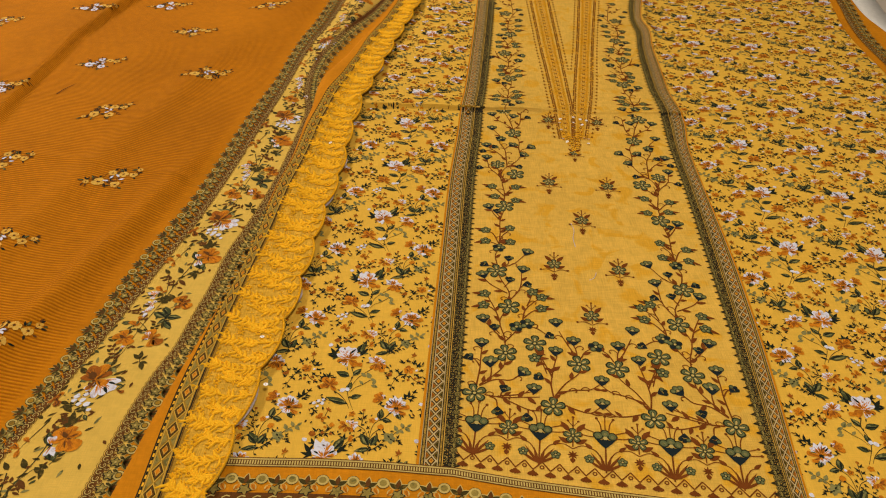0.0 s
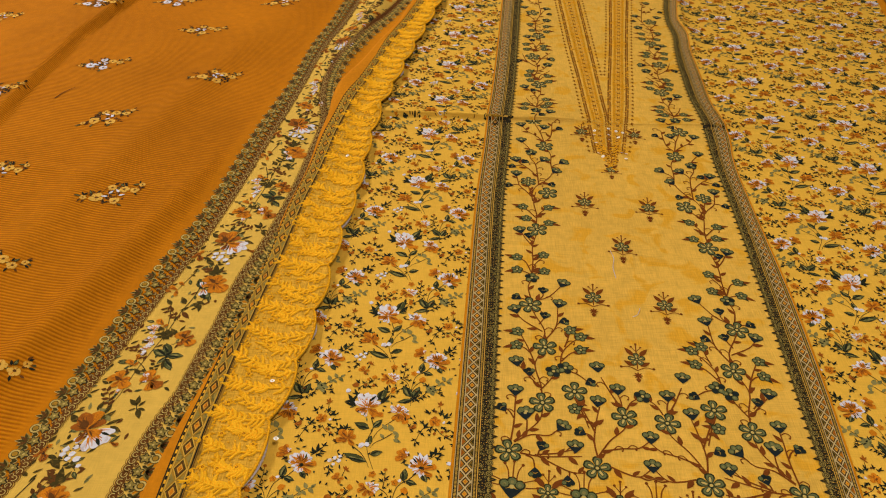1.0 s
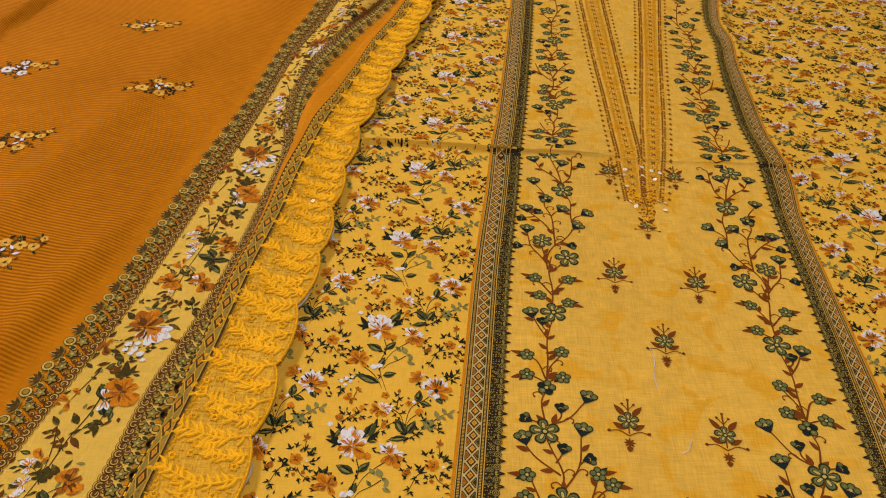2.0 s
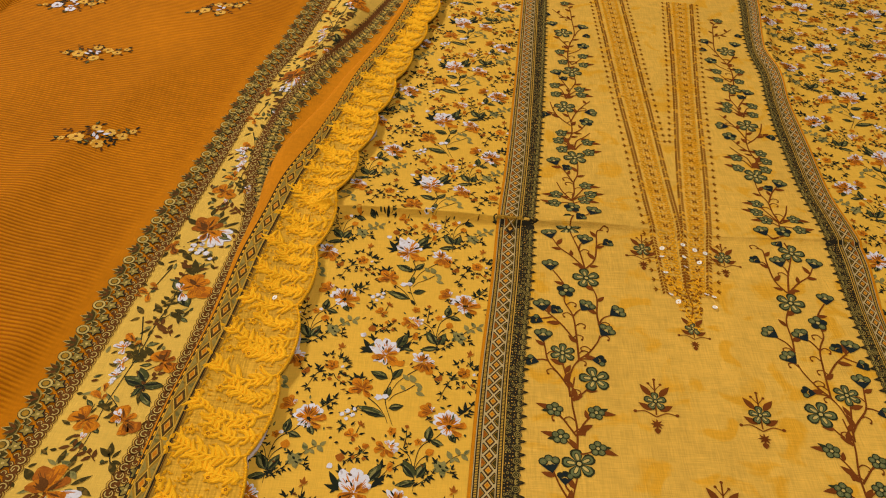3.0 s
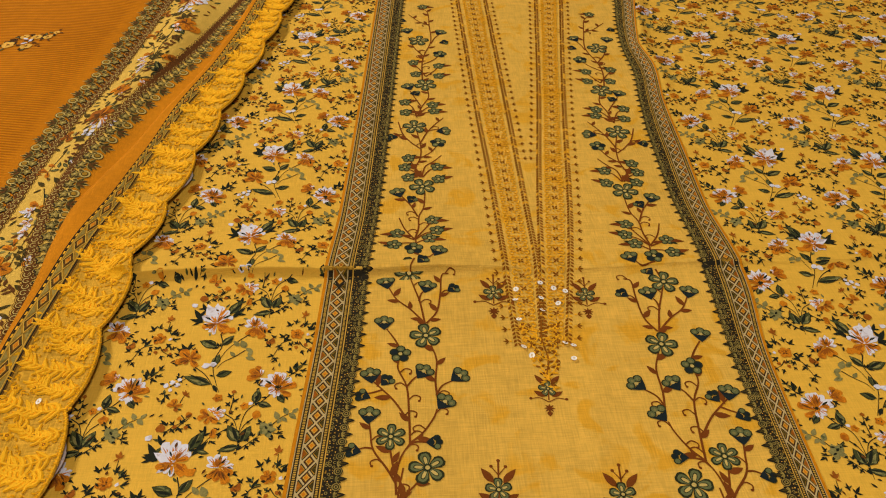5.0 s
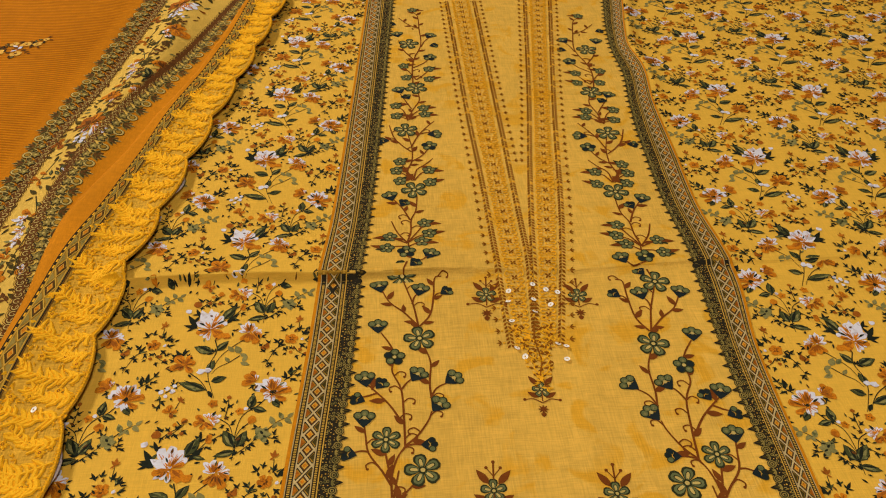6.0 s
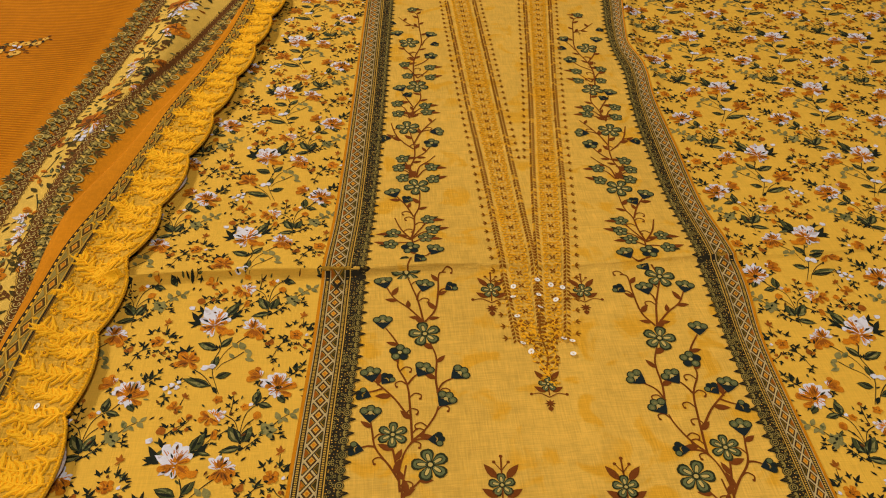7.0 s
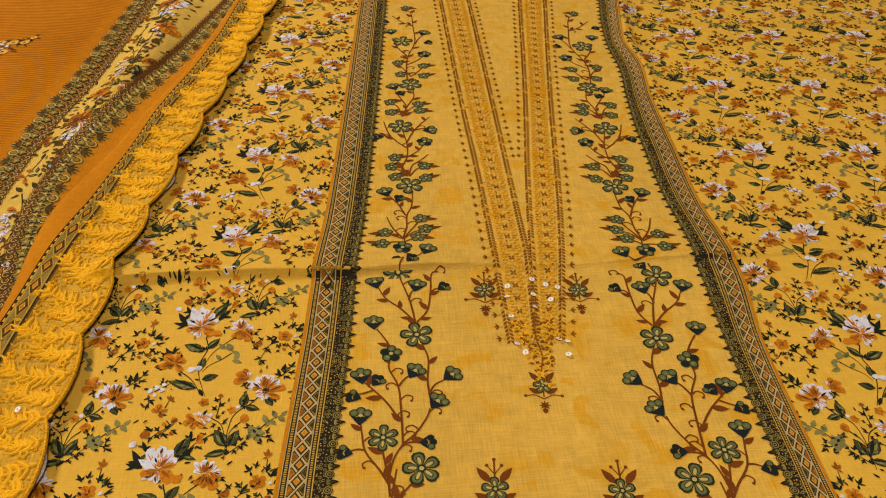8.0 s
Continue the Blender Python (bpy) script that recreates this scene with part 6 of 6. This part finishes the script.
# trailing flowers of the pale band
def band_flowers():
    """A trailing stem with blossoms, repeated along the pale band."""
    ink = Ink(dupatta_z, 0.0010)
    rng2 = random.Random(31)
    ink.clip = lambda x, y: DY0 < y < DY1 - 0.02 and lace_b(y) - 0.001 < x < lace_c(y) + 0.004
    for y0 in (0.17, 0.45, 0.73, 1.01, 1.29, 1.57, 1.85):
        go = lambda p, y0=y0: (lace_b(y0 + p[1]) + p[0], y0 + p[1])
        # rust flower with white tips
        for x, y, a, ln, wd, dye, layer in (
            (0.026, 0.214, 167, 0.0138, 0.0083, RUST, 3), (0.026, 0.214, 128, 0.0203, 0.0122, RUST, 3), (0.026, 0.214, 93, 0.0190, 0.0114, AMBER, 3), (0.026, 0.214, 47, 0.0137, 0.0082, RUST, 3), (0.026, 0.214, -21, 0.0138, 0.0083, AMBER, 3), (0.027, 0.212, -96, 0.0111, 0.0055, RUST, 4), (0.028, 0.210, -110, 0.0117, 0.0059, WHITE, 2), (0.031, 0.209, -51, 0.0205, 0.0102, WHITE, 2), (0.033, 0.211, -39, 0.0224, 0.0112, WHITE, 2), (0.033, 0.214, -18, 0.0190, 0.0095, WHITE, 2), (0.025, 0.216, 135, 0.0100, 0.0050, UMBER, 6), (0.027, 0.214, 63, 0.0067, 0.0027, UMBER, 6), (0.012, 0.222, 139, 0.0107, 0.0053, OLIVE, 1), (0.032, 0.224, 64, 0.0122, 0.0049, OLIVE, 1),
        ):
            print_leaf(ink, go, x, y, a, ln * 1.18, wd * 1.12, dye, layer, rng2)
        for x, y, a, ln, wd, dye, layer in (
            (0.039, 0.220, 38, 0.0113, 0.0034, OLIVE, 1), (0.031, 0.233, 93, 0.0100, 0.0040, OLIVE, 1), (0.044, 0.219, -25, 0.0119, 0.0042, OLIVE, 1), (0.023, 0.202, -141, 0.0079, 0.0032, OLIVE, 1), (0.022, 0.236, 93, 0.0100, 0.0040, OLIVE, 1), (0.055, 0.201, -22, 0.0081, 0.0041, RUST, 4),
        ):
            print_leaf(ink, go, x, y, a, ln * 1.18, wd * 1.12, dye, layer, rng2)
        for x, y, r, dye in ((0.003, 0.189, 0.0042, RUST),):
            blob(ink, go, x, y, r, dye, rng2, 3)
        # rose, dotted blossom and amber flower
        for x, y, a, ln, wd, dye, layer in (
            (0.003, 0.189, 69, 0.0075, 0.0045, AMBER, 3), (0.003, 0.189, -123, 0.0071, 0.0043, RUST, 4), (0.003, 0.189, -53, 0.0112, 0.0067, RUST, 4), (0.002, 0.198, 76, 0.0072, 0.0036, OLIVE, 1), (0.003, 0.181, -103, 0.0072, 0.0029, OLIVE, 1), (0.016, 0.181, -37, 0.0132, 0.0053, OLIVE, 1), (0.010, 0.185, -19, 0.0091, 0.0036, OLIVE, 1), (0.044, 0.140, 145, 0.0157, 0.0126, AMBER, 3), (0.044, 0.140, 97, 0.0131, 0.0105, AMBER, 3), (0.044, 0.140, 34, 0.0106, 0.0085, AMBER, 3), (0.044, 0.140, -42, 0.0181, 0.0145, AMBER, 3), (0.044, 0.140, -82, 0.0141, 0.0113, AMBER, 3), (0.044, 0.140, -156, 0.0100, 0.0070, AMBER, 3), (0.044, 0.140, 136, 0.0087, 0.0035, UMBER, 6),
        ):
            print_leaf(ink, go, x, y, a, ln * 1.18, wd * 1.12, dye, layer, rng2)
        for x, y, a, ln, wd, dye, layer in (
            (0.044, 0.140, -13, 0.0043, 0.0017, UMBER, 6), (0.038, 0.153, 140, 0.0141, 0.0049, OLIVE, 1), (0.038, 0.155, 112, 0.0162, 0.0057, OLIVE, 1), (0.039, 0.155, 83, 0.0121, 0.0042, OLIVE, 1), (0.034, 0.158, 143, 0.0133, 0.0040, UMBER, 1), (0.038, 0.160, 15, 0.0079, 0.0024, UMBER, 1),
        ):
            print_leaf(ink, go, x, y, a, ln * 1.18, wd * 1.12, dye, layer, rng2)
        for x, y, r, dye in ((0.022, 0.192, 0.0031, WHITE), (0.030, 0.187, 0.0031, WHITE), (0.037, 0.182, 0.0031, WHITE), (0.029, 0.182, 0.0026, WHITE), (0.022, 0.186, 0.0026, WHITE), (0.029, 0.194, 0.0026, WHITE), (0.043, 0.175, 0.0021, WHITE), (0.044, 0.140, 0.0016, DARK),):
            blob(ink, go, x, y, r, dye, rng2, 3)
        # long trailing stem
        stroke(ink, go, [(0.030, 0.144), (0.032, 0.117), (0.030, 0.091), (0.031, 0.062), (0.030, 0.035), (0.029, 0.008), (0.031, -0.023), (0.029, -0.053)], 0.0011, DARK, 0)
        stroke(ink, go, [(0.015, 0.161), (0.011, 0.140), (0.009, 0.125)], 0.0011, DARK, 0)
        stroke(ink, go, [(0.047, 0.106), (0.037, 0.105), (0.031, 0.092)], 0.0011, DARK, 0)
        stroke(ink, go, [(0.034, 0.158), (0.042, 0.145)], 0.0011, DARK, 0)
        stroke(ink, go, [(0.016, 0.100), (0.024, 0.080), (0.030, 0.060)], 0.0011, DARK, 0)
        stroke(ink, go, [(0.053, 0.050), (0.047, 0.046), (0.040, 0.039)], 0.0011, DARK, 0)
        for x, y, a, ln, wd, dye, layer in (
            (0.009, 0.127, 158, 0.0106, 0.0064, AMBER, 3), (0.009, 0.127, -78, 0.0092, 0.0046, AMBER, 3), (0.013, 0.135, 150, 0.0079, 0.0040, AMBER, 3), (0.005, 0.123, 165, 0.0077, 0.0038, AMBER, 3), (0.034, 0.133, 127, 0.0138, 0.0083, GREEN, 1), (0.035, 0.132, 116, 0.0122, 0.0049, WHITE, 3), (0.036, 0.129, -51, 0.0153, 0.0092, GREEN, 1), (0.036, 0.130, -68, 0.0118, 0.0035, WHITE, 3), (0.007, 0.163, 150, 0.0079, 0.0032, OLIVE, 1), (0.009, 0.166, 38, 0.0066, 0.0023, OLIVE, 1), (0.014, 0.165, -103, 0.0072, 0.0025, OLIVE, 1), (0.035, 0.101, -140, 0.0078, 0.0031, OLIVE, 1), (0.029, 0.105, 131, 0.0120, 0.0048, OLIVE, 1), (0.036, 0.107, -33, 0.0111, 0.0044, OLIVE, 1),
        ):
            print_leaf(ink, go, x, y, a, ln * 1.18, wd * 1.12, dye, layer, rng2)
        for x, y, a, ln, wd, dye, layer in (
            (0.038, 0.110, -19, 0.0091, 0.0037, OLIVE, 1), (0.044, 0.106, -73, 0.0105, 0.0037, OLIVE, 1), (0.014, 0.099, -142, 0.0065, 0.0026, OLIVE, 1), (0.015, 0.103, 137, 0.0103, 0.0041, OLIVE, 1), (0.031, 0.093, -40, 0.0126, 0.0044, UMBER, 1), (0.034, 0.080, -17, 0.0067, 0.0024, UMBER, 1), (0.030, 0.087, -94, 0.0070, 0.0025, OLIVE, 1),
        ):
            print_leaf(ink, go, x, y, a, ln * 1.18, wd * 1.12, dye, layer, rng2)
        # white blossoms and the rust bloom
        stroke(ink, go, [(0.041, 0.039), (0.048, 0.027), (0.052, 0.013)], 0.0011, DARK, 0)
        for x, y, a, ln, wd, dye, layer in (
            (0.017, 0.065, 148, 0.0095, 0.0057, WHITE, 2), (0.017, 0.065, 86, 0.0070, 0.0042, WHITE, 2), (0.017, 0.065, -94, 0.0070, 0.0042, WHITE, 2), (0.022, 0.050, 165, 0.0077, 0.0046, WHITE, 2), (0.022, 0.050, 74, 0.0062, 0.0037, WHITE, 2), (0.022, 0.050, -78, 0.0082, 0.0049, WHITE, 2), (0.024, 0.037, 163, 0.0067, 0.0040, WHITE, 2), (0.024, 0.037, 91, 0.0050, 0.0025, WHITE, 2), (0.024, 0.032, -118, 0.0045, 0.0027, WHITE, 2), (0.022, 0.072, 141, 0.0110, 0.0066, AMBER, 3), (0.023, 0.068, 60, 0.0058, 0.0035, AMBER, 3), (0.053, 0.053, 144, 0.0118, 0.0095, AMBER, 3), (0.053, 0.053, 102, 0.0113, 0.0079, RUST, 4), (0.053, 0.053, 29, 0.0082, 0.0057, RUST, 4),
        ):
            print_leaf(ink, go, x, y, a, ln * 1.18, wd * 1.12, dye, layer, rng2)
        for x, y, a, ln, wd, dye, layer in (
            (0.053, 0.053, -37, 0.0134, 0.0107, AMBER, 3), (0.053, 0.053, -90, 0.0090, 0.0063, RUST, 4), (0.053, 0.055, 141, 0.0063, 0.0032, UMBER, 6), (0.056, 0.052, -24, 0.0049, 0.0024, UMBER, 6), (0.038, 0.052, 151, 0.0104, 0.0052, OLIVE, 1), (0.038, 0.055, 128, 0.0114, 0.0046, OLIVE, 1), (0.027, 0.064, 145, 0.0087, 0.0035, OLIVE, 1), (0.043, 0.058, 138, 0.0118, 0.0047, OLIVE, 1), (0.013, 0.062, -138, 0.0045, 0.0018, OLIVE, 1), (0.026, 0.057, 83, 0.0060, 0.0024, OLIVE, 1), (0.043, 0.064, 78, 0.0072, 0.0025, OLIVE, 1), (0.019, 0.046, 160, 0.0058, 0.0023, OLIVE, 1), (0.047, 0.029, 156, 0.0146, 0.0073, GREEN, 1), (0.048, 0.029, 0, 0.0130, 0.0065, GREEN, 1),
        ):
            print_leaf(ink, go, x, y, a, ln * 1.18, wd * 1.12, dye, layer, rng2)
        for x, y, a, ln, wd, dye, layer in (
            (0.048, 0.027, -112, 0.0086, 0.0039, GREEN, 1), (0.048, 0.032, 124, 0.0133, 0.0066, GREEN, 1), (0.048, 0.025, -73, 0.0126, 0.0038, OLIVE, 1), (0.050, 0.022, -47, 0.0136, 0.0054, GREEN, 1),
        ):
            print_leaf(ink, go, x, y, a, ln * 1.18, wd * 1.12, dye, layer, rng2)
        for x, y, r, dye in ((0.023, 0.033, 0.0021, WHITE), (0.022, 0.042, 0.0021, WHITE),):
            blob(ink, go, x, y, r, dye, rng2, 3)
        # amber pair and dark fern leaves
        stroke(ink, go, [(0.062, -0.049), (0.054, -0.036), (0.051, -0.025)], 0.0011, DARK, 0)
        stroke(ink, go, [(0.050, -0.005), (0.034, 0.012), (0.024, 0.020)], 0.0011, DARK, 0)
        stroke(ink, go, [(0.021, -0.006), (0.021, 0.009)], 0.0011, DARK, 0)
        for x, y, a, ln, wd, dye, layer in (
            (0.021, -0.006, 160, 0.0116, 0.0093, AMBER, 3), (0.021, -0.006, 117, 0.0123, 0.0098, AMBER, 3), (0.021, -0.006, 22, 0.0079, 0.0063, AMBER, 3), (0.021, -0.006, -39, 0.0127, 0.0101, AMBER, 3), (0.021, -0.006, -105, 0.0083, 0.0066, AMBER, 3), (0.021, -0.006, 146, 0.0071, 0.0029, UMBER, 6), (0.021, -0.006, 0, 0.0030, 0.0012, UMBER, 6), (0.050, -0.005, 163, 0.0101, 0.0081, AMBER, 3), (0.050, -0.005, 128, 0.0139, 0.0111, AMBER, 3), (0.050, -0.005, 52, 0.0076, 0.0061, AMBER, 3), (0.050, -0.005, -31, 0.0136, 0.0108, RUST, 3), (0.050, -0.005, -72, 0.0116, 0.0092, AMBER, 3), (0.046, -0.003, -100, 0.0051, 0.0025, WHITE, 5), (0.045, -0.001, 136, 0.0072, 0.0029, WHITE, 5),
        ):
            print_leaf(ink, go, x, y, a, ln * 1.18, wd * 1.12, dye, layer, rng2)
        for x, y, a, ln, wd, dye, layer in (
            (0.050, -0.005, 20, 0.0029, 0.0012, UMBER, 6), (0.023, 0.014, 144, 0.0103, 0.0062, AMBER, 3), (0.024, 0.013, 80, 0.0051, 0.0030, AMBER, 3), (0.022, 0.021, 103, 0.0072, 0.0036, AMBER, 3), (0.028, -0.024, -105, 0.0062, 0.0031, GREEN, 1), (0.027, -0.023, 94, 0.0060, 0.0030, WHITE, 3), (0.054, -0.036, 145, 0.0103, 0.0041, OLIVE, 1), (0.054, -0.036, 109, 0.0106, 0.0042, OLIVE, 1), (0.056, -0.037, 67, 0.0065, 0.0026, OLIVE, 1), (0.057, -0.039, -17, 0.0068, 0.0027, OLIVE, 1), (0.057, -0.040, -56, 0.0109, 0.0044, OLIVE, 1), (0.055, -0.039, -145, 0.0052, 0.0021, OLIVE, 1), (0.063, -0.008, 52, 0.0051, 0.0018, OLIVE, 1), (0.067, -0.012, -34, 0.0071, 0.0025, OLIVE, 1),
        ):
            print_leaf(ink, go, x, y, a, ln * 1.18, wd * 1.12, dye, layer, rng2)
        for x, y, a, ln, wd, dye, layer in (
            (0.032, -0.045, 159, 0.0083, 0.0037, SAGE, 1), (0.033, -0.049, -39, 0.0080, 0.0036, SAGE, 1), (0.027, -0.051, 163, 0.0068, 0.0024, OLIVE, 1), (0.022, 0.000, 70, 0.0053, 0.0019, OLIVE, 1), (0.035, 0.003, 141, 0.0095, 0.0038, OLIVE, 1), (0.013, -0.011, 156, 0.0073, 0.0026, OLIVE, 1),
        ):
            print_leaf(ink, go, x, y, a, ln * 1.18, wd * 1.12, dye, layer, rng2)
        for x, y, r, dye in ((0.021, -0.006, 0.0016, DARK),):
            blob(ink, go, x, y, r, dye, rng2, 3)
        for k in range(16):
            disc(ink, go, 0.017 + rng2.uniform(-0.016, 0.012), 0.190 + rng2.uniform(-0.012, 0.010), 0.0008, NAVY, 8, 5)
        for k in range(9):
            twig(ink, go, 0.020 + rng2.random() * 0.030, -0.04 + 0.03 * k, rng2.uniform(50, 140), 0.026, (UMBER, OLIVE)[k % 2], rng2, 1, 6, 0.0062)
        # small fern tips between the blossoms
        for k in range(130):
            dy = rng2.uniform(-0.05, 0.228)
            leaf(ink, go, 0.034 + 0.10 * (dy - 0.09) - 0.10 * abs(dy - 0.09) + rng2.gauss(0, 0.016), dy, rng2.uniform(0, 360), rng2.uniform(0.005, 0.010), 0.0030, (OLIVE, UMBER, GREEN, SAGE)[k % 4], 0)
    tagged(ink.build("trailing_flower_print", dupatta), "large rust, amber and white trailing flowers", kind="stuff")


band_flowers()


def spray(ink, go, seed, white):
    """A scattered flower spray, as wide as a hand: ragged pale petals, dark leaf tips and thin stems."""
    rng2 = random.Random(seed)
    for x0, y0, x1, y1 in ((-0.045, -0.014, 0.0, 0.002), (0.0, 0.002, 0.046, 0.022), (-0.02, -0.004, -0.006, 0.026), (0.006, 0.004, 0.012, -0.034)):
        stroke(ink, go, [(x0, y0), ((x0 + x1) / 2, (y0 + y1) / 2 + 0.004), (x1, y1)], 0.0010, UMBER, 0)
    blooms = [(-0.022, -0.010, 0.013), (0.016, 0.014, 0.010), (0.008, -0.018, 0.011), (0.034, 0.010, 0.009), (-0.004, 0.018, 0.009), (-0.042, -0.014, 0.006), (0.044, 0.024, 0.006)]
    for k, (x, y, r) in enumerate(blooms):
        dye = WHITE if white and k in (0, 2, 4) else LEMON
        turn = rng2.uniform(0, 72)
        for q in range(5):
            a = turn + 72 * q + rng2.uniform(-14, 14)
            ink.poly([go(p) for p in petal_outline(x, y, a, r * rng2.uniform(0.8, 1.1), r * 0.80, rng2)], dye, 3)
            if q % 2:
                stroke(ink, go, [(x, y), (x + 0.7 * r * math.cos(radians(a)), y + 0.7 * r * math.sin(radians(a)))], 0.0012, AMBER, 4, 0.5, 1)
        blob(ink, go, x, y, r * 0.22, UMBER, rng2, 5, 7, 0.3)
        for q in range(5):
            a = rng2.uniform(0, 360)
            leaf(ink, go, x + r * 0.9 * math.cos(radians(a)), y + r * 0.9 * math.sin(radians(a)), a + rng2.uniform(-50, 50), rng2.uniform(0.006, 0.011), 0.0036, (DARK, UMBER, GREEN)[q % 3], 2)
    for k in range(4):
        leaf(ink, go, rng2.uniform(-0.006, 0.012), rng2.uniform(-0.010, 0.008), rng2.uniform(0, 180), 0.011, 0.0046, WHITE, 6)
    for k in range(8):
        twig(ink, go, rng2.uniform(-0.034, 0.034), rng2.uniform(-0.014, 0.014), rng2.uniform(0, 360), 0.016, (UMBER, DARK)[k % 2], rng2, 1, 3, 0.0060)


for k, (x, y, white, turn) in enumerate(((-0.354, 1.541, False, 0), (-0.286, 1.360, False, 8), (-0.406, 1.220, False, 20), (-0.331, 1.027, False, 12), (-0.475, 1.394, True, 5), (-0.562, 1.619, True, 0), (-0.238, 1.686, False, 10), (-0.501, 1.077, False, 0), (-0.419, 0.884, False, -10), (-0.588, 1.271, True, 15), (-0.437, 1.678, True, 0), (-0.722, 1.568, False, 0), (-0.345, 0.718, False, 10), (-0.62, 1.76, False, 0), (-0.32, 1.86, False, 0))):
    ink = Ink(dupatta_z, 0.0006, 0.00006)
    spray(ink, placed(x, y, turn - 8, 0.76), 17 + k % 4, white)
    ink.build("flower_spray", dupatta, "printed spray of white and lemon flowers" if white else "printed spray of small lemon flowers")


# ---- hem of the kurta ----
def hem():
    verts, faces = [], []
    own_n = 120
    for i in range(own_n + 1):
        x = -0.18 + 1.06 * i / own_n
        for d in (0.0, -0.02, -0.05, -0.09, -0.125):
            y = hem_y(x) + d
            verts.append((x, y, kurta_z(x, y) + 0.0022))
    for i in range(own_n):
        for q in range(4):
            faces.append((i * 5 + q, i * 5 + q + 1, (i + 1) * 5 + q + 1, (i + 1) * 5 + q))
    own = mesh_object("hem_border", verts, faces, [ORANGE], parent=kurta, label="orange hem border with beaded line and ring lace", smooth_faces=True)
    ink = Ink(kurta_z, 0.0026)
    at = lambda x, d: (x, hem_y(x) + d)
    x = -0.18
    while x < 0.87:
        e = x + 0.0024
        for d0, d1, m, l in ((0.0022, 0.0012, UMBER, 0), (0.0012, -0.0004, PALE, 0), (-0.0004, -0.0062, UMBER, 0), (-0.0062, -0.0074, PALE, 0), (-0.0074, -0.0084, UMBER, 0), (-0.036, -0.062, UMBER, 0)):
            ink.poly([at(x, d0), at(e, d0), at(e, d1), at(x, d1)], m, l)
        ink.poly([at(x + 0.0004, -0.0012), at(x + 0.0017, -0.0012), at(x + 0.0017, -0.0054), at(x + 0.0004, -0.0054)], PALE, 1)
        x = e
    x = -0.175
    while x < 0.86:
        p = 0.0270
        g = placed(*at(x, -0.0215), -6)
        disc(ink, g, 0, 0, 0.0060, OLIVE, 1)
        disc(ink, g, 0, 0, 0.0054, PALE, 2, 12)
        disc(ink, g, 0, 0, 0.0034, LICHEN, 3, 10)
        g = placed(*at(x + p / 2, -0.0235), -6)
        for a in (-58, 58, 0):
            leaf(ink, g, 0, -0.003, 90 + a, 0.0112, 0.0064, PALE, 1)
            leaf(ink, g, 0, -0.003, 90 + a, 0.0100, 0.0048, UMBER if a == 0 else OLIVE, 2)
        g = placed(*at(x + p / 2, -0.033), -6)
        for a in range(0, 360, 72):
            leaf(ink, g, 0, 0, a, 0.0072, 0.005, INK, 1)
            leaf(ink, g, 0, 0, a, 0.0060, 0.0034, LICHEN, 2)
        for s in (-1, 1):
            leaf(ink, placed(*at(x + 0.004 * s, -0.034), -6), 0, 0, 90 - 35 * s, 0.010, 0.006, PALE, 1)
            leaf(ink, placed(*at(x + 0.004 * s, -0.034), -6), 0, 0, 90 - 35 * s, 0.0088, 0.0042, AMBER, 2)
        for q in (0, 0.5):
            g = placed(*at(x + p * q, -0.044), -6)
            disc(ink, g, 0, 0, 0.0074, UMBER, 1)
            stroke(ink, g, arc(0, 0, 0.0046, 60, 330) + [(0.0004, -0.0006)], 0.0013, PALE, 2, 0.3, 1)
        x += p
    ink.build("hem_lace", own)


hem()


def side_border():
    own = sheet("side_border", lambda y: right_edge(y) - 0.002, right_hem, 0.5, KY1, 10, 0.01, kurta_z, ORANGE, kurta, 0.0012, "orange side border with olive lace")
    lace_band("side_lace", lambda y: right_edge(y) + 0.012, lambda y: min(right_edge(y) + 0.046, right_hem(y) - 0.002), 0.55, KY1 - 0.05, kurta_z, 0.0018, own, True)


side_border()


# White cord used for a crease's painted shine and for a thread end.
def shine_thread(x, y, pts):
    ink = Ink(kurta_z, 0.0014)
    cord(ink, placed(x, y), pts, 0.0006, WHITE, 0.0004, 0, 4)
    tagged(ink.build("shine_thread", None), "thin white streak on the yellow cloth, for crease shine and a thread end", "thread")


# Shine along a crease, drawn as a white cord.
shine_thread(0.281, 0.905, [(0.0, 0.0), (-0.001, 0.018), (0.002, 0.034), (0.0, 0.05)])
# Hair-like thread end.
shine_thread(0.290, 0.842, [(0.0, 0.0), (0.006, 0.004), (0.010, 0.014)])

# Short dark tapering stroke on the ribbed cloth.
dark_stroke = Ink(dupatta_z, 0.0008)
stroke(dark_stroke, placed(-0.503, 1.272), [(0.0, 0.0), (0.006, 0.016), (0.018, 0.036)], 0.0022, UMBER, 0, 0.5)
dark_stroke.build("dark_mark", dupatta, "short dark stroke on the ribbed cloth")
